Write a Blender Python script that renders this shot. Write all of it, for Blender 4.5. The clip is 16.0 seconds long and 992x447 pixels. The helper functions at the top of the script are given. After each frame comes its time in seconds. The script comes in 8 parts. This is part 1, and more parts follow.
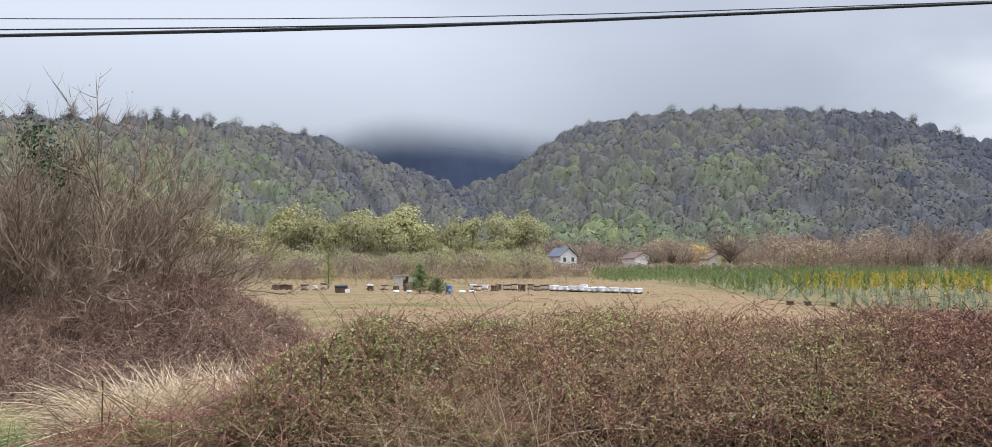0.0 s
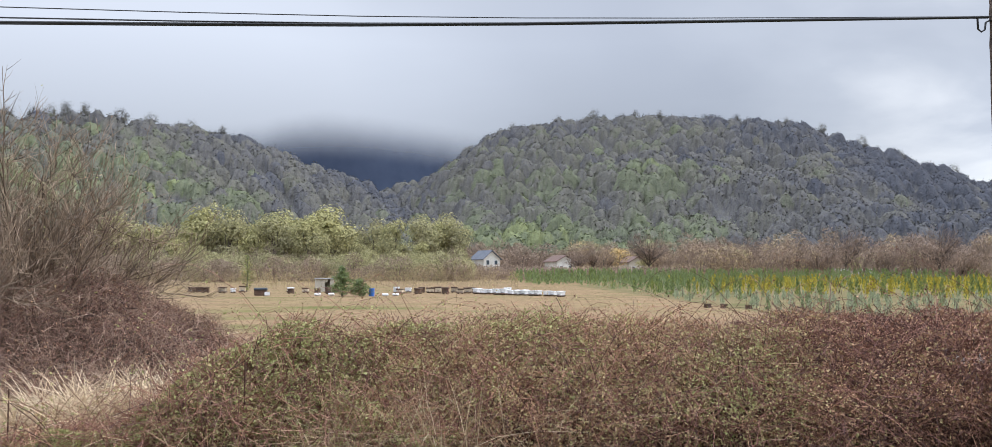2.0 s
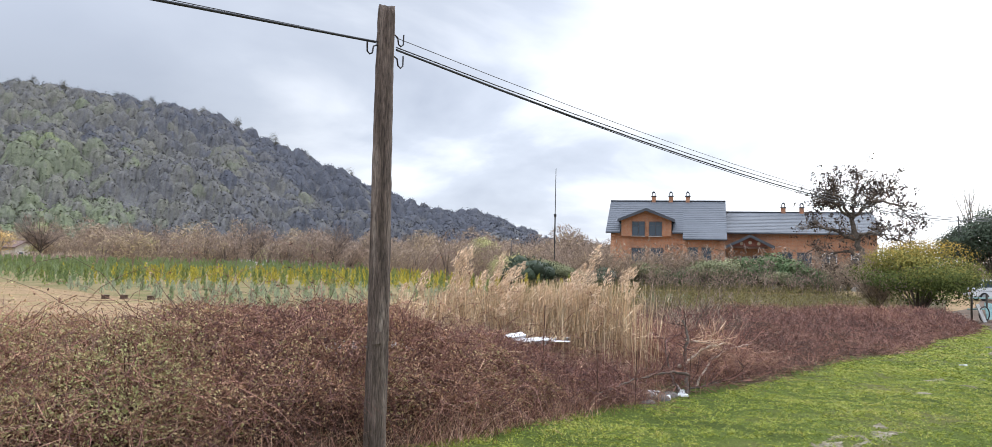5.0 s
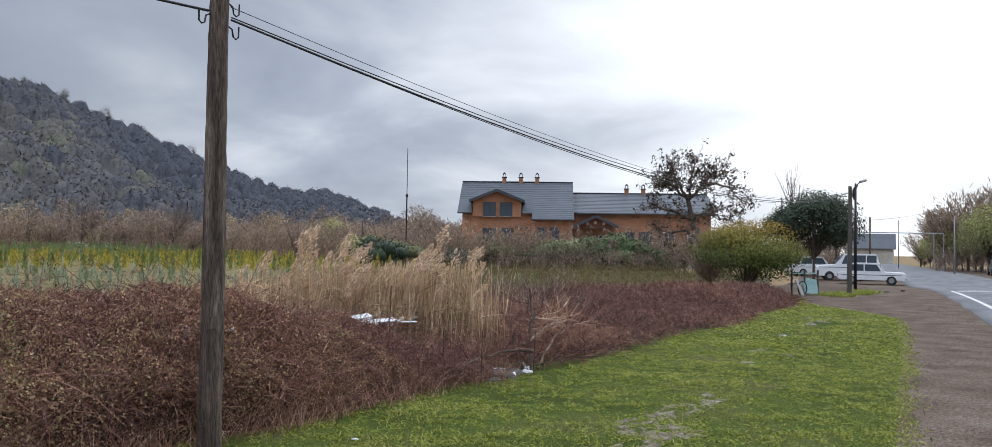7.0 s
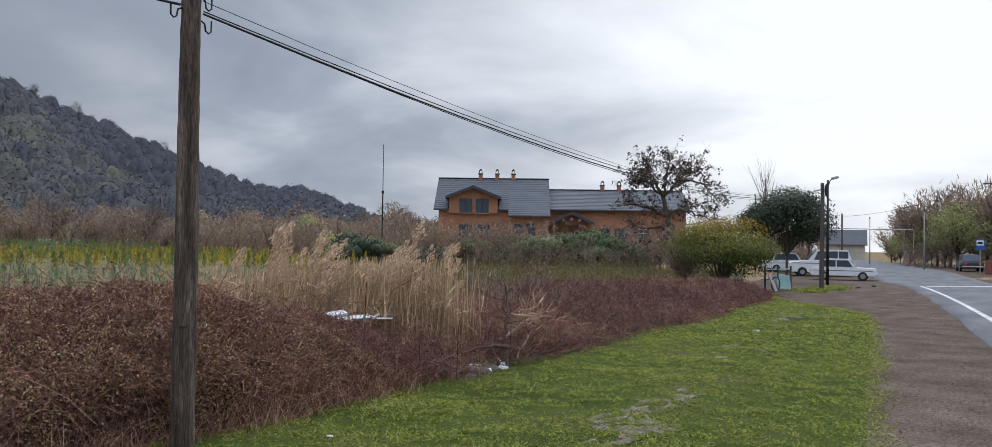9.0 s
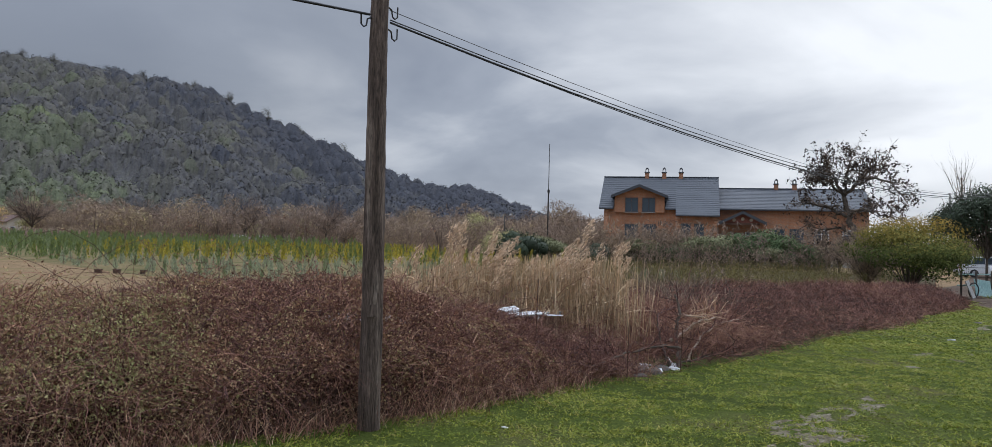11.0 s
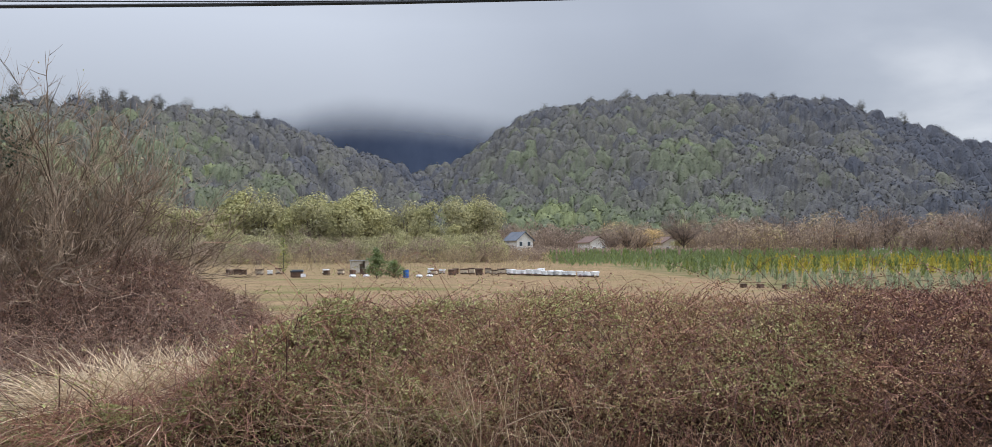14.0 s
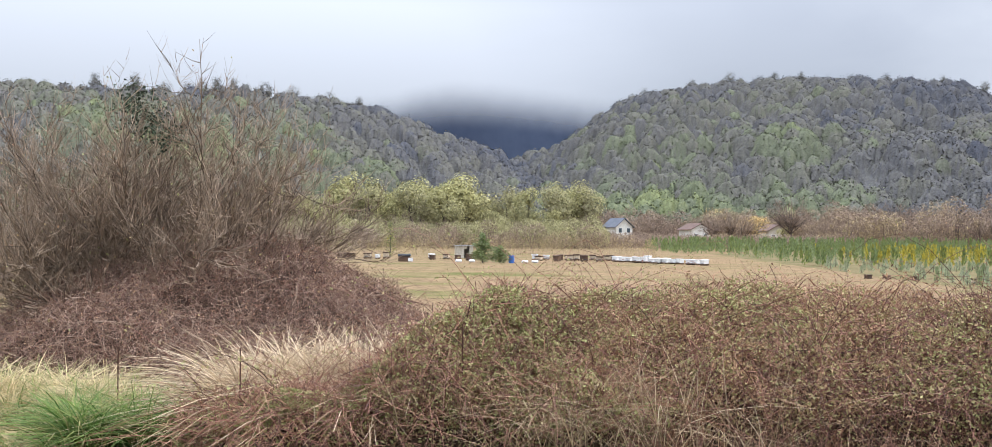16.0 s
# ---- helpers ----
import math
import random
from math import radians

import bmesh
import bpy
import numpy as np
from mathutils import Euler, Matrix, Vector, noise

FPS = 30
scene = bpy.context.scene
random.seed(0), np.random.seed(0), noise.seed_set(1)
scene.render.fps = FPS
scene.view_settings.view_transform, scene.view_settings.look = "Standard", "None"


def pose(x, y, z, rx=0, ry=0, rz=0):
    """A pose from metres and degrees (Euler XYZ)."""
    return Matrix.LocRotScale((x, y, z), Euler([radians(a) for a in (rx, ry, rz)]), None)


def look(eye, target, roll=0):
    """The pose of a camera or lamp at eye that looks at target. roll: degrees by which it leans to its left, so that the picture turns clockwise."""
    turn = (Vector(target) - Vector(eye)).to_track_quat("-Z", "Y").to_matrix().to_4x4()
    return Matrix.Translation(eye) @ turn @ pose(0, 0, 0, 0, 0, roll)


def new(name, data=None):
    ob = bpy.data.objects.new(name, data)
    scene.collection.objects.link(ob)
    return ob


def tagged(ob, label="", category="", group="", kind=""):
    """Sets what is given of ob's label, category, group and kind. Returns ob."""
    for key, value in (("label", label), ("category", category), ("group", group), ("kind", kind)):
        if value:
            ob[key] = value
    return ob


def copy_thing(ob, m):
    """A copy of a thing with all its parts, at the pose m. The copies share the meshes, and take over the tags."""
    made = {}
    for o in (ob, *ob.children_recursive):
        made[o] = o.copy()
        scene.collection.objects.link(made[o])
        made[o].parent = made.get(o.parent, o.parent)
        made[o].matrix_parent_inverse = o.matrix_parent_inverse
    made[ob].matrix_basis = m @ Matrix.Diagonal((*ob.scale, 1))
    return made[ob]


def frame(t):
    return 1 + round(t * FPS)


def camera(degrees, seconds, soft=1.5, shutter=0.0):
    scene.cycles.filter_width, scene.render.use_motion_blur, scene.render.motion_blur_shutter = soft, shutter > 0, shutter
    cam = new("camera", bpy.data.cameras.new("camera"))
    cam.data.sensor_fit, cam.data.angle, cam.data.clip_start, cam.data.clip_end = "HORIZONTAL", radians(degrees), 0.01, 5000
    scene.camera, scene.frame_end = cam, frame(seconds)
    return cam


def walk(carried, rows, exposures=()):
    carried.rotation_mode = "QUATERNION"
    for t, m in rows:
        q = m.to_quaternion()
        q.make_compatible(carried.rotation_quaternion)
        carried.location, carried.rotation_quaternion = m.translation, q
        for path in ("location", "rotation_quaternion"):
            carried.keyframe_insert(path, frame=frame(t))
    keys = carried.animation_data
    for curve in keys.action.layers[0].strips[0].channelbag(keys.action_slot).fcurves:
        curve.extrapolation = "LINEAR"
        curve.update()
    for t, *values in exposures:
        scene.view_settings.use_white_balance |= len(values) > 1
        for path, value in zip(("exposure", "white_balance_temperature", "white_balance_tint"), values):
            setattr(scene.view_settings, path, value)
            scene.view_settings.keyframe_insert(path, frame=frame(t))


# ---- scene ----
cam = camera(61.00, 16.0, 0.5)

PATH = [
    (0.0, 0.121, -0.055, 1.584, 92.93, 0.09, -0.02),
    (0.5, 0.118, -0.044, 1.601, 93.16, 0.18, -0.94),
    (1.0, 0.116, -0.031, 1.603, 93.16, 0.11, -2.04),
    (1.5, 0.077, -0.030, 1.599, 93.02, -0.11, -3.67),
    (2.0, 0.069, -0.022, 1.586, 93.12, -0.09, -5.25),
    (2.5, 0.090, 0.003, 1.618, 93.18, -0.09, -11.84),
    (3.0, 0.101, 0.011, 1.613, 92.97, -0.40, -19.17),
    (3.5, 0.108, 0.015, 1.620, 92.92, -0.68, -25.89),
    (4.0, 0.143, 0.043, 1.617, 92.98, -0.89, -32.58),
    (4.5, 0.163, 0.044, 1.618, 93.07, -1.17, -38.98),
    (5.0, 0.196, 0.043, 1.612, 92.90, -1.28, -43.93),
    (7.5, 0.295, 0.018, 1.609, 91.69, -0.81, -55.33),
    (8.0, 0.305, 0.011, 1.609, 91.74, -0.80, -56.27),
    (10.5, 0.207, 0.031, 1.594, 91.26, -1.21, -49.41),
    (11.0, 0.175, 0.027, 1.593, 91.27, -1.43, -44.39),
    (11.5, 0.126, 0.023, 1.593, 91.19, -1.23, -35.18),
    (12.0, 0.084, -0.006, 1.586, 91.40, -0.97, -26.44),
    (12.5, 0.054, -0.010, 1.593, 91.56, -0.33, -17.03),
    (13.0, 0.043, -0.014, 1.589, 91.61, 0.15, -12.64),
    (13.5, 0.044, -0.013, 1.588, 91.84, 0.27, -8.46),
    (14.0, 0.036, -0.027, 1.552, 91.87, 0.23, -3.01),
    (14.5, -0.006, -0.059, 1.541, 91.79, 0.18, -0.92),
    (15.0, -0.059, 0.024, 1.582, 91.89, 0.23, 0.48),
    (15.5, -0.217, 0.111, 1.544, 91.70, 0.03, 2.59),
    (16.0, -0.553, 0.201, 1.565, 90.89, -0.37, 3.50),
]
EXPOSURE = [(t, e, k, 10) for t, e, k in ((0.0, 0.35, 6350), (2.0, 0.35, 6350), (3.0, 0.40, 6350), (4.0, 0.50, 6350), (5.2, 0.52, 6350), (6.2, 0.1, 6250), (7.4, -0.30, 6150), (8.2, -0.46, 6150), (10.4, -0.46, 6150), (11.0, -0.52, 6150), (12.0, -0.12, 6300), (12.5, 0.0, 6350), (13.0, 0.0, 6350), (13.5, 0.02, 6350), (14.0, 0.08, 6350), (14.5, 0.40, 6350), (15.0, 0.48, 6350), (16.0, 0.6, 6400))]
walk(cam, [(t, pose(*p)) for t, *p in PATH], EXPOSURE)


# ---- light: an overcast spring afternoon, the sun behind cloud down the road ----
SUN_AZ, SUN_EL = 82.0, 38.0
SUN_DIR = Vector((math.sin(radians(SUN_AZ)) * math.cos(radians(SUN_EL)), math.cos(radians(SUN_AZ)) * math.cos(radians(SUN_EL)), math.sin(radians(SUN_EL))))


def ramp_node(nt, colors):
    r = nt.nodes.new("ShaderNodeValToRGB")
    els = r.color_ramp.elements
    n = len(colors)
    els[0].position, els[0].color = 0.0, (*colors[0], 1)
    els[1].position, els[1].color = 1.0, (*colors[-1], 1)
    for i in range(1, n - 1):
        e = els.new(i / (n - 1))
        e.color = (*colors[i], 1)
    return r


def make_world():
    w = bpy.data.worlds.new("overcast_sky")
    scene.world = w
    w.use_nodes = True
    nt = w.node_tree
    nt.nodes.clear()
    N, L = nt.nodes.new, nt.links.new
    out, bg = N("ShaderNodeOutputWorld"), N("ShaderNodeBackground")
    sky = N("ShaderNodeTexSky")
    sky.sky_type, sky.sun_disc = "NISHITA", False
    sky.sun_elevation, sky.sun_rotation = radians(SUN_EL), radians(SUN_AZ)
    co, sep = N("ShaderNodeTexCoord"), N("ShaderNodeSeparateXYZ")
    L(co.outputs["Generated"], sep.inputs[0])
    # cloud sheets: the direction spread onto a flat layer overhead
    lift = N("ShaderNodeMath")
    lift.operation = "ADD"
    lift.inputs[1].default_value = 0.22
    L(sep.outputs["Z"], lift.inputs[0])
    absz = N("ShaderNodeMath")
    absz.operation = "ABSOLUTE"
    L(lift.outputs[0], absz.inputs[0])
    flat = N("ShaderNodeVectorMath")
    flat.operation = "DIVIDE"
    comb = N("ShaderNodeCombineXYZ")
    for k in range(3):
        L(absz.outputs[0], comb.inputs[k])
    L(co.outputs["Generated"], flat.inputs[0])
    L(comb.outputs[0], flat.inputs[1])
    n1 = N("ShaderNodeTexNoise")
    n1.inputs["Scale"].default_value, n1.inputs["Detail"].default_value, n1.inputs["Roughness"].default_value = 1.15, 7, 0.5
    n1.inputs["Distortion"].default_value = 0.35
    L(flat.outputs[0], n1.inputs["Vector"])
    # brightening towards the hidden sun
    dot = N("ShaderNodeVectorMath")
    dot.operation = "DOT_PRODUCT"
    dot.inputs[1].default_value = Vector((math.sin(radians(SUN_AZ)) * 0.97, math.cos(radians(SUN_AZ)) * 0.97, 0.25))
    L(co.outputs["Generated"], dot.inputs[0])
    glow = ramp_node(nt, [(v, v, v) for v in (0.46, 0.46, 0.44, 0.38, 0.345, 0.335, 0.37, 0.45, 0.52, 0.67, 0.95)])
    L(dot.outputs["Value"], glow.inputs[0])
    mixn = N("ShaderNodeMath")
    mixn.operation = "ADD"
    L(glow.outputs[0], mixn.inputs[0])
    contrast = N("ShaderNodeMapRange")
    contrast.inputs["From Min"].default_value, contrast.inputs["From Max"].default_value = 0.30, 0.70
    contrast.inputs["To Min"].default_value, contrast.inputs["To Max"].default_value = -0.22, 0.25
    L(n1.outputs["Fac"], contrast.inputs["Value"])
    # broken cloud only towards the sun; even fog elsewhere
    patchy = N("ShaderNodeMix")
    patchy.data_type = "FLOAT"
    patchy.inputs[2].default_value = 0.0
    away = N("ShaderNodeMapRange")
    away.inputs["From Min"].default_value, away.inputs["From Max"].default_value = 0.38, 0.72
    L(dot.outputs["Value"], away.inputs["Value"])
    L(away.outputs[0], patchy.inputs[0])
    L(contrast.outputs[0], patchy.inputs[3])
    L(patchy.outputs[0], mixn.inputs[1])
    ramp = N("ShaderNodeValToRGB")
    els = ramp.color_ramp.elements
    els[0].position, els[0].color = 0.05, (0.215, 0.25, 0.335, 1)
    els[1].position, els[1].color = 0.95, (1.36, 1.37, 1.38, 1)
    e = els.new(0.45)
    e.color = (0.515, 0.555, 0.635, 1)
    L(mixn.outputs[0], ramp.inputs[0])
    # fog low over the land is darker, except down-sun
    low = N("ShaderNodeMapRange")
    low.inputs["From Min"].default_value, low.inputs["From Max"].default_value = 0.08, 0.26
    low.inputs["To Min"].default_value, low.inputs["To Max"].default_value = 0.62, 1.12
    L(sep.outputs["Z"], low.inputs["Value"])
    lowmix = N("ShaderNodeMix")
    lowmix.data_type = "FLOAT"
    lowmix.inputs[3].default_value = 1.0
    L(away.outputs[0], lowmix.inputs[0])
    L(low.outputs[0], lowmix.inputs[2])
    dim = N("ShaderNodeVectorMath")
    dim.operation = "SCALE"
    L(ramp.outputs[0], dim.inputs[0])
    L(lowmix.outputs[0], dim.inputs["Scale"])
    # a heavier cloud bank hangs over the hill and ends in a ragged edge
    bank = N("ShaderNodeVectorMath")
    bank.operation = "DOT_PRODUCT"
    bank.inputs[1].default_value = Vector((math.sin(radians(20)) * math.cos(radians(30)), math.cos(radians(20)) * math.cos(radians(30)), math.sin(radians(30))))
    L(co.outputs["Generated"], bank.inputs[0])
    rag = N("ShaderNodeMath")
    rag.operation = "MULTIPLY_ADD"
    rag.inputs[1].default_value = 0.16
    L(n1.outputs["Fac"], rag.inputs[0])
    L(bank.outputs["Value"], rag.inputs[2])
    thick = N("ShaderNodeMapRange")
    thick.interpolation_type = "SMOOTHSTEP"
    thick.inputs["From Min"].default_value, thick.inputs["From Max"].default_value = 0.93, 1.03
    thick.inputs["To Min"].default_value, thick.inputs["To Max"].default_value = 1.0, 0.87
    L(rag.outputs[0], thick.inputs["Value"])
    under = N("ShaderNodeVectorMath")
    under.operation = "SCALE"
    L(dim.outputs[0], under.inputs[0])
    L(thick.outputs[0], under.inputs["Scale"])
    # an overcast sky is brightest overhead
    zen = N("ShaderNodeMapRange")
    zen.interpolation_type = "SMOOTHSTEP"
    zen.inputs["From Min"].default_value, zen.inputs["From Max"].default_value = 0.30, 0.95
    zen.inputs["To Min"].default_value, zen.inputs["To Max"].default_value = 1.0, 4.2
    L(sep.outputs["Z"], zen.inputs["Value"])
    dim2 = N("ShaderNodeVectorMath")
    dim2.operation = "SCALE"
    L(under.outputs[0], dim2.inputs[0])
    L(zen.outputs[0], dim2.inputs["Scale"])
    scaled = N("ShaderNodeVectorMath")
    scaled.operation = "SCALE"
    scaled.inputs["Scale"].default_value = 0.08
    L(sky.outputs[0], scaled.inputs[0])
    mix = N("ShaderNodeMix")
    mix.data_type = "RGBA"
    mix.inputs[0].default_value = 0.93
    L(scaled.outputs[0], mix.inputs[6])
    L(dim2.outputs[0], mix.inputs[7])
    L(mix.outputs[2], bg.inputs[0])
    bg.inputs[1].default_value = 1.05
    L(bg.outputs[0], out.inputs[0])


make_world()
sun_data = bpy.data.lights.new("sun", "SUN")
sun_data.energy, sun_data.angle, sun_data.color = 0.9, radians(25), (1.0, 0.985, 0.96)
sun_lamp = new("sun", sun_data)
sun_lamp.matrix_world = look(SUN_DIR * 60, (0, 0, 0))


# ---- materials ----
def node_material(name):
    m = bpy.data.materials.new(name)
    m.use_nodes = True
    nt = m.node_tree
    bsdf = nt.nodes["Principled BSDF"]
    return m, nt, nt.nodes.new, nt.links.new, bsdf


def surface(name, colors, scale=2.0, fine=25.0, fine_amount=0.35, rough=0.85, bump=0.3, bump_dist=0.01, stretch=(1, 1, 1), metal=0.0, vary="", vary_amount=0.25, spec=0.3):
    """Noise-driven surface: a ramp over broad stains, grain on top, relief from both."""
    m, nt, N, L, b = node_material(name)
    co, mp = N("ShaderNodeTexCoord"), N("ShaderNodeMapping")
    mp.inputs["Scale"].default_value = stretch
    L(co.outputs["Object"], mp.inputs[0])
    n1, n2 = N("ShaderNodeTexNoise"), N("ShaderNodeTexNoise")
    n1.inputs["Scale"].default_value, n1.inputs["Detail"].default_value = scale, 5
    n2.inputs["Scale"].default_value, n2.inputs["Detail"].default_value, n2.inputs["Roughness"].default_value = fine, 4, 0.65
    L(mp.outputs[0], n1.inputs["Vector"])
    L(mp.outputs[0], n2.inputs["Vector"])
    spread = N("ShaderNodeMapRange")
    spread.inputs["From Min"].default_value, spread.inputs["From Max"].default_value = 0.3, 0.7
    L(n1.outputs["Fac"], spread.inputs["Value"])
    r = ramp_node(nt, colors)
    L(spread.outputs[0], r.inputs[0])
    grain = N("ShaderNodeMapRange")
    grain.inputs["From Min"].default_value, grain.inputs["From Max"].default_value = 0.3, 0.7
    grain.inputs["To Min"].default_value, grain.inputs["To Max"].default_value = 1 - fine_amount, 1 + fine_amount
    L(n2.outputs["Fac"], grain.inputs["Value"])
    mul = N("ShaderNodeVectorMath")
    mul.operation = "SCALE"
    L(r.outputs[0], mul.inputs[0])
    last = grain.outputs[0]
    if vary:
        src = N("ShaderNodeObjectInfo" if vary == "object" else "ShaderNodeNewGeometry")
        vr = N("ShaderNodeMapRange")
        vr.inputs["To Min"].default_value, vr.inputs["To Max"].default_value = 1 - vary_amount, 1 + vary_amount
        L(src.outputs["Random" if vary == "object" else "Random Per Island"], vr.inputs["Value"])
        pm = N("ShaderNodeMath")
        pm.operation = "MULTIPLY"
        L(last, pm.inputs[0])
        L(vr.outputs[0], pm.inputs[1])
        last = pm.outputs[0]
    L(last, mul.inputs["Scale"])
    L(mul.outputs[0], b.inputs["Base Color"])
    b.inputs["Roughness"].default_value, b.inputs["Metallic"].default_value = rough, metal
    b.inputs["Specular IOR Level"].default_value = spec
    if bump:
        add = N("ShaderNodeMath")
        add.operation = "ADD"
        L(n1.outputs["Fac"], add.inputs[0])
        L(n2.outputs["Fac"], add.inputs[1])
        bp = N("ShaderNodeBump")
        bp.inputs["Strength"].default_value, bp.inputs["Distance"].default_value = bump, bump_dist
        L(add.outputs[0], bp.inputs["Height"])
        L(bp.outputs[0], b.inputs["Normal"])
    return m


def foliage(name, colors, rough=0.6, translucent=0.3, spec=0.25, spread=1.0):
    """Leaf or stem colour by the mesh's own tint value, plant by plant, with a little spread from piece to piece."""
    m, nt, N, L, b = node_material(name)
    at = N("ShaderNodeAttribute")
    at.attribute_name = "tint"
    geo = N("ShaderNodeNewGeometry")
    j = N("ShaderNodeMath")
    j.operation = "MULTIPLY_ADD"
    j.inputs[1].default_value, j.inputs[2].default_value = 0.24 * spread, -0.12 * spread
    L(geo.outputs["Random Per Island"], j.inputs[0])
    add = N("ShaderNodeMath")
    add.operation = "ADD"
    L(at.outputs["Fac"], add.inputs[0])
    L(j.outputs[0], add.inputs[1])
    r = ramp_node(nt, colors)
    L(add.outputs[0], r.inputs[0])
    hv = N("ShaderNodeMapRange")
    hv.inputs["To Min"].default_value, hv.inputs["To Max"].default_value = 1 - 0.28 * spread, 1 + 0.30 * spread
    L(geo.outputs["Random Per Island"], hv.inputs["Value"])
    sc = N("ShaderNodeVectorMath")
    sc.operation = "SCALE"
    L(r.outputs[0], sc.inputs[0])
    L(hv.outputs[0], sc.inputs["Scale"])
    L(sc.outputs[0], b.inputs["Base Color"])
    b.inputs["Roughness"].default_value = rough
    b.inputs["Specular IOR Level"].default_value = spec
    if translucent:
        tr, mx, out = N("ShaderNodeBsdfTranslucent"), N("ShaderNodeMixShader"), nt.nodes["Material Output"]
        L(sc.outputs[0], tr.inputs[0])
        mx.inputs[0].default_value = translucent
        L(b.outputs[0], mx.inputs[1])
        L(tr.outputs[0], mx.inputs[2])
        L(mx.outputs[0], out.inputs[0])
    return m


def tufted(m, scale, depth):
    """Fine leafy relief and patchiness over a crown, at true size."""
    nt = m.node_tree
    N, L = nt.nodes.new, nt.links.new
    b = [n for n in nt.nodes if n.type == "BSDF_PRINCIPLED"][0]
    co, tex, bp = N("ShaderNodeTexCoord"), N("ShaderNodeTexNoise"), N("ShaderNodeBump")
    tex.inputs["Scale"].default_value, tex.inputs["Detail"].default_value, tex.inputs["Roughness"].default_value = scale, 4, 0.65
    L(co.outputs["Object"], tex.inputs["Vector"])
    bp.inputs["Strength"].default_value, bp.inputs["Distance"].default_value = 0.8, depth
    L(tex.outputs["Fac"], bp.inputs["Height"])
    L(bp.outputs[0], b.inputs["Normal"])
    src = b.inputs["Base Color"].links[0].from_socket
    mr, sc = N("ShaderNodeMapRange"), N("ShaderNodeVectorMath")
    mr.inputs["From Min"].default_value, mr.inputs["From Max"].default_value = 0.3, 0.7
    mr.inputs["To Min"].default_value, mr.inputs["To Max"].default_value = 0.78, 1.22
    L(tex.outputs["Fac"], mr.inputs["Value"])
    sc.operation = "SCALE"
    L(src, sc.inputs[0])
    L(mr.outputs[0], sc.inputs["Scale"])
    L(sc.outputs[0], b.inputs["Base Color"])
    return m


def plain(name, color, rough=0.5, metal=0.0, spec=0.5):
    return surface(name, [tuple(c * 0.82 for c in color), color, tuple(min(1, c * 1.1) for c in color)], scale=3, fine=40, fine_amount=0.12, rough=rough, metal=metal, bump=0.1, bump_dist=0.002, spec=spec)


def glass_material(name):
    m, nt, N, L, b = node_material(name)
    b.inputs["Base Color"].default_value = (0.06, 0.08, 0.10, 1)
    b.inputs["Roughness"].default_value, b.inputs["Specular IOR Level"].default_value = 0.08, 0.45
    n = N("ShaderNodeTexNoise")
    n.inputs["Scale"].default_value = 1.5
    bp = N("ShaderNodeBump")
    bp.inputs["Strength"].default_value, bp.inputs["Distance"].default_value = 0.08, 0.01
    L(n.outputs["Fac"], bp.inputs["Height"])
    L(bp.outputs[0], b.inputs["Normal"])
    return m


def brick_material(name, c1, c2, mortar):
    m, nt, N, L, b = node_material(name)
    co, sep, comb = N("ShaderNodeTexCoord"), N("ShaderNodeSeparateXYZ"), N("ShaderNodeCombineXYZ")
    L(co.outputs["Object"], sep.inputs[0])
    ad = N("ShaderNodeMath")
    ad.operation = "ADD"
    L(sep.outputs["X"], ad.inputs[0])
    L(sep.outputs["Y"], ad.inputs[1])
    L(ad.outputs[0], comb.inputs[0])
    L(sep.outputs["Z"], comb.inputs[1])
    br = N("ShaderNodeTexBrick")
    br.inputs["Color1"].default_value, br.inputs["Color2"].default_value, br.inputs["Mortar"].default_value = (*c1, 1), (*c2, 1), (*mortar, 1)
    br.inputs["Scale"].default_value, br.inputs["Mortar Size"].default_value = 1.0, 0.012
    br.inputs["Brick Width"].default_value, br.inputs["Row Height"].default_value = 0.26, 0.078
    L(comb.outputs[0], br.inputs["Vector"])
    n = N("ShaderNodeTexNoise")
    n.inputs["Scale"].default_value, n.inputs["Detail"].default_value = 0.8, 6
    L(co.outputs["Object"], n.inputs["Vector"])
    mr = N("ShaderNodeMapRange")
    mr.inputs["From Min"].default_value, mr.inputs["From Max"].default_value = 0.3, 0.7
    mr.inputs["To Min"].default_value, mr.inputs["To Max"].default_value = 0.75, 1.2
    L(n.outputs["Fac"], mr.inputs["Value"])
    sc = N("ShaderNodeVectorMath")
    sc.operation = "SCALE"
    L(br.outputs["Color"], sc.inputs[0])
    L(mr.outputs[0], sc.inputs["Scale"])
    L(sc.outputs[0], b.inputs["Base Color"])
    bp = N("ShaderNodeBump")
    bp.inputs["Strength"].default_value, bp.inputs["Distance"].default_value = 0.5, 0.01
    bp.invert = True
    L(br.outputs["Fac"], bp.inputs["Height"])
    L(bp.outputs[0], b.inputs["Normal"])
    b.inputs["Roughness"].default_value = 0.85
    return m


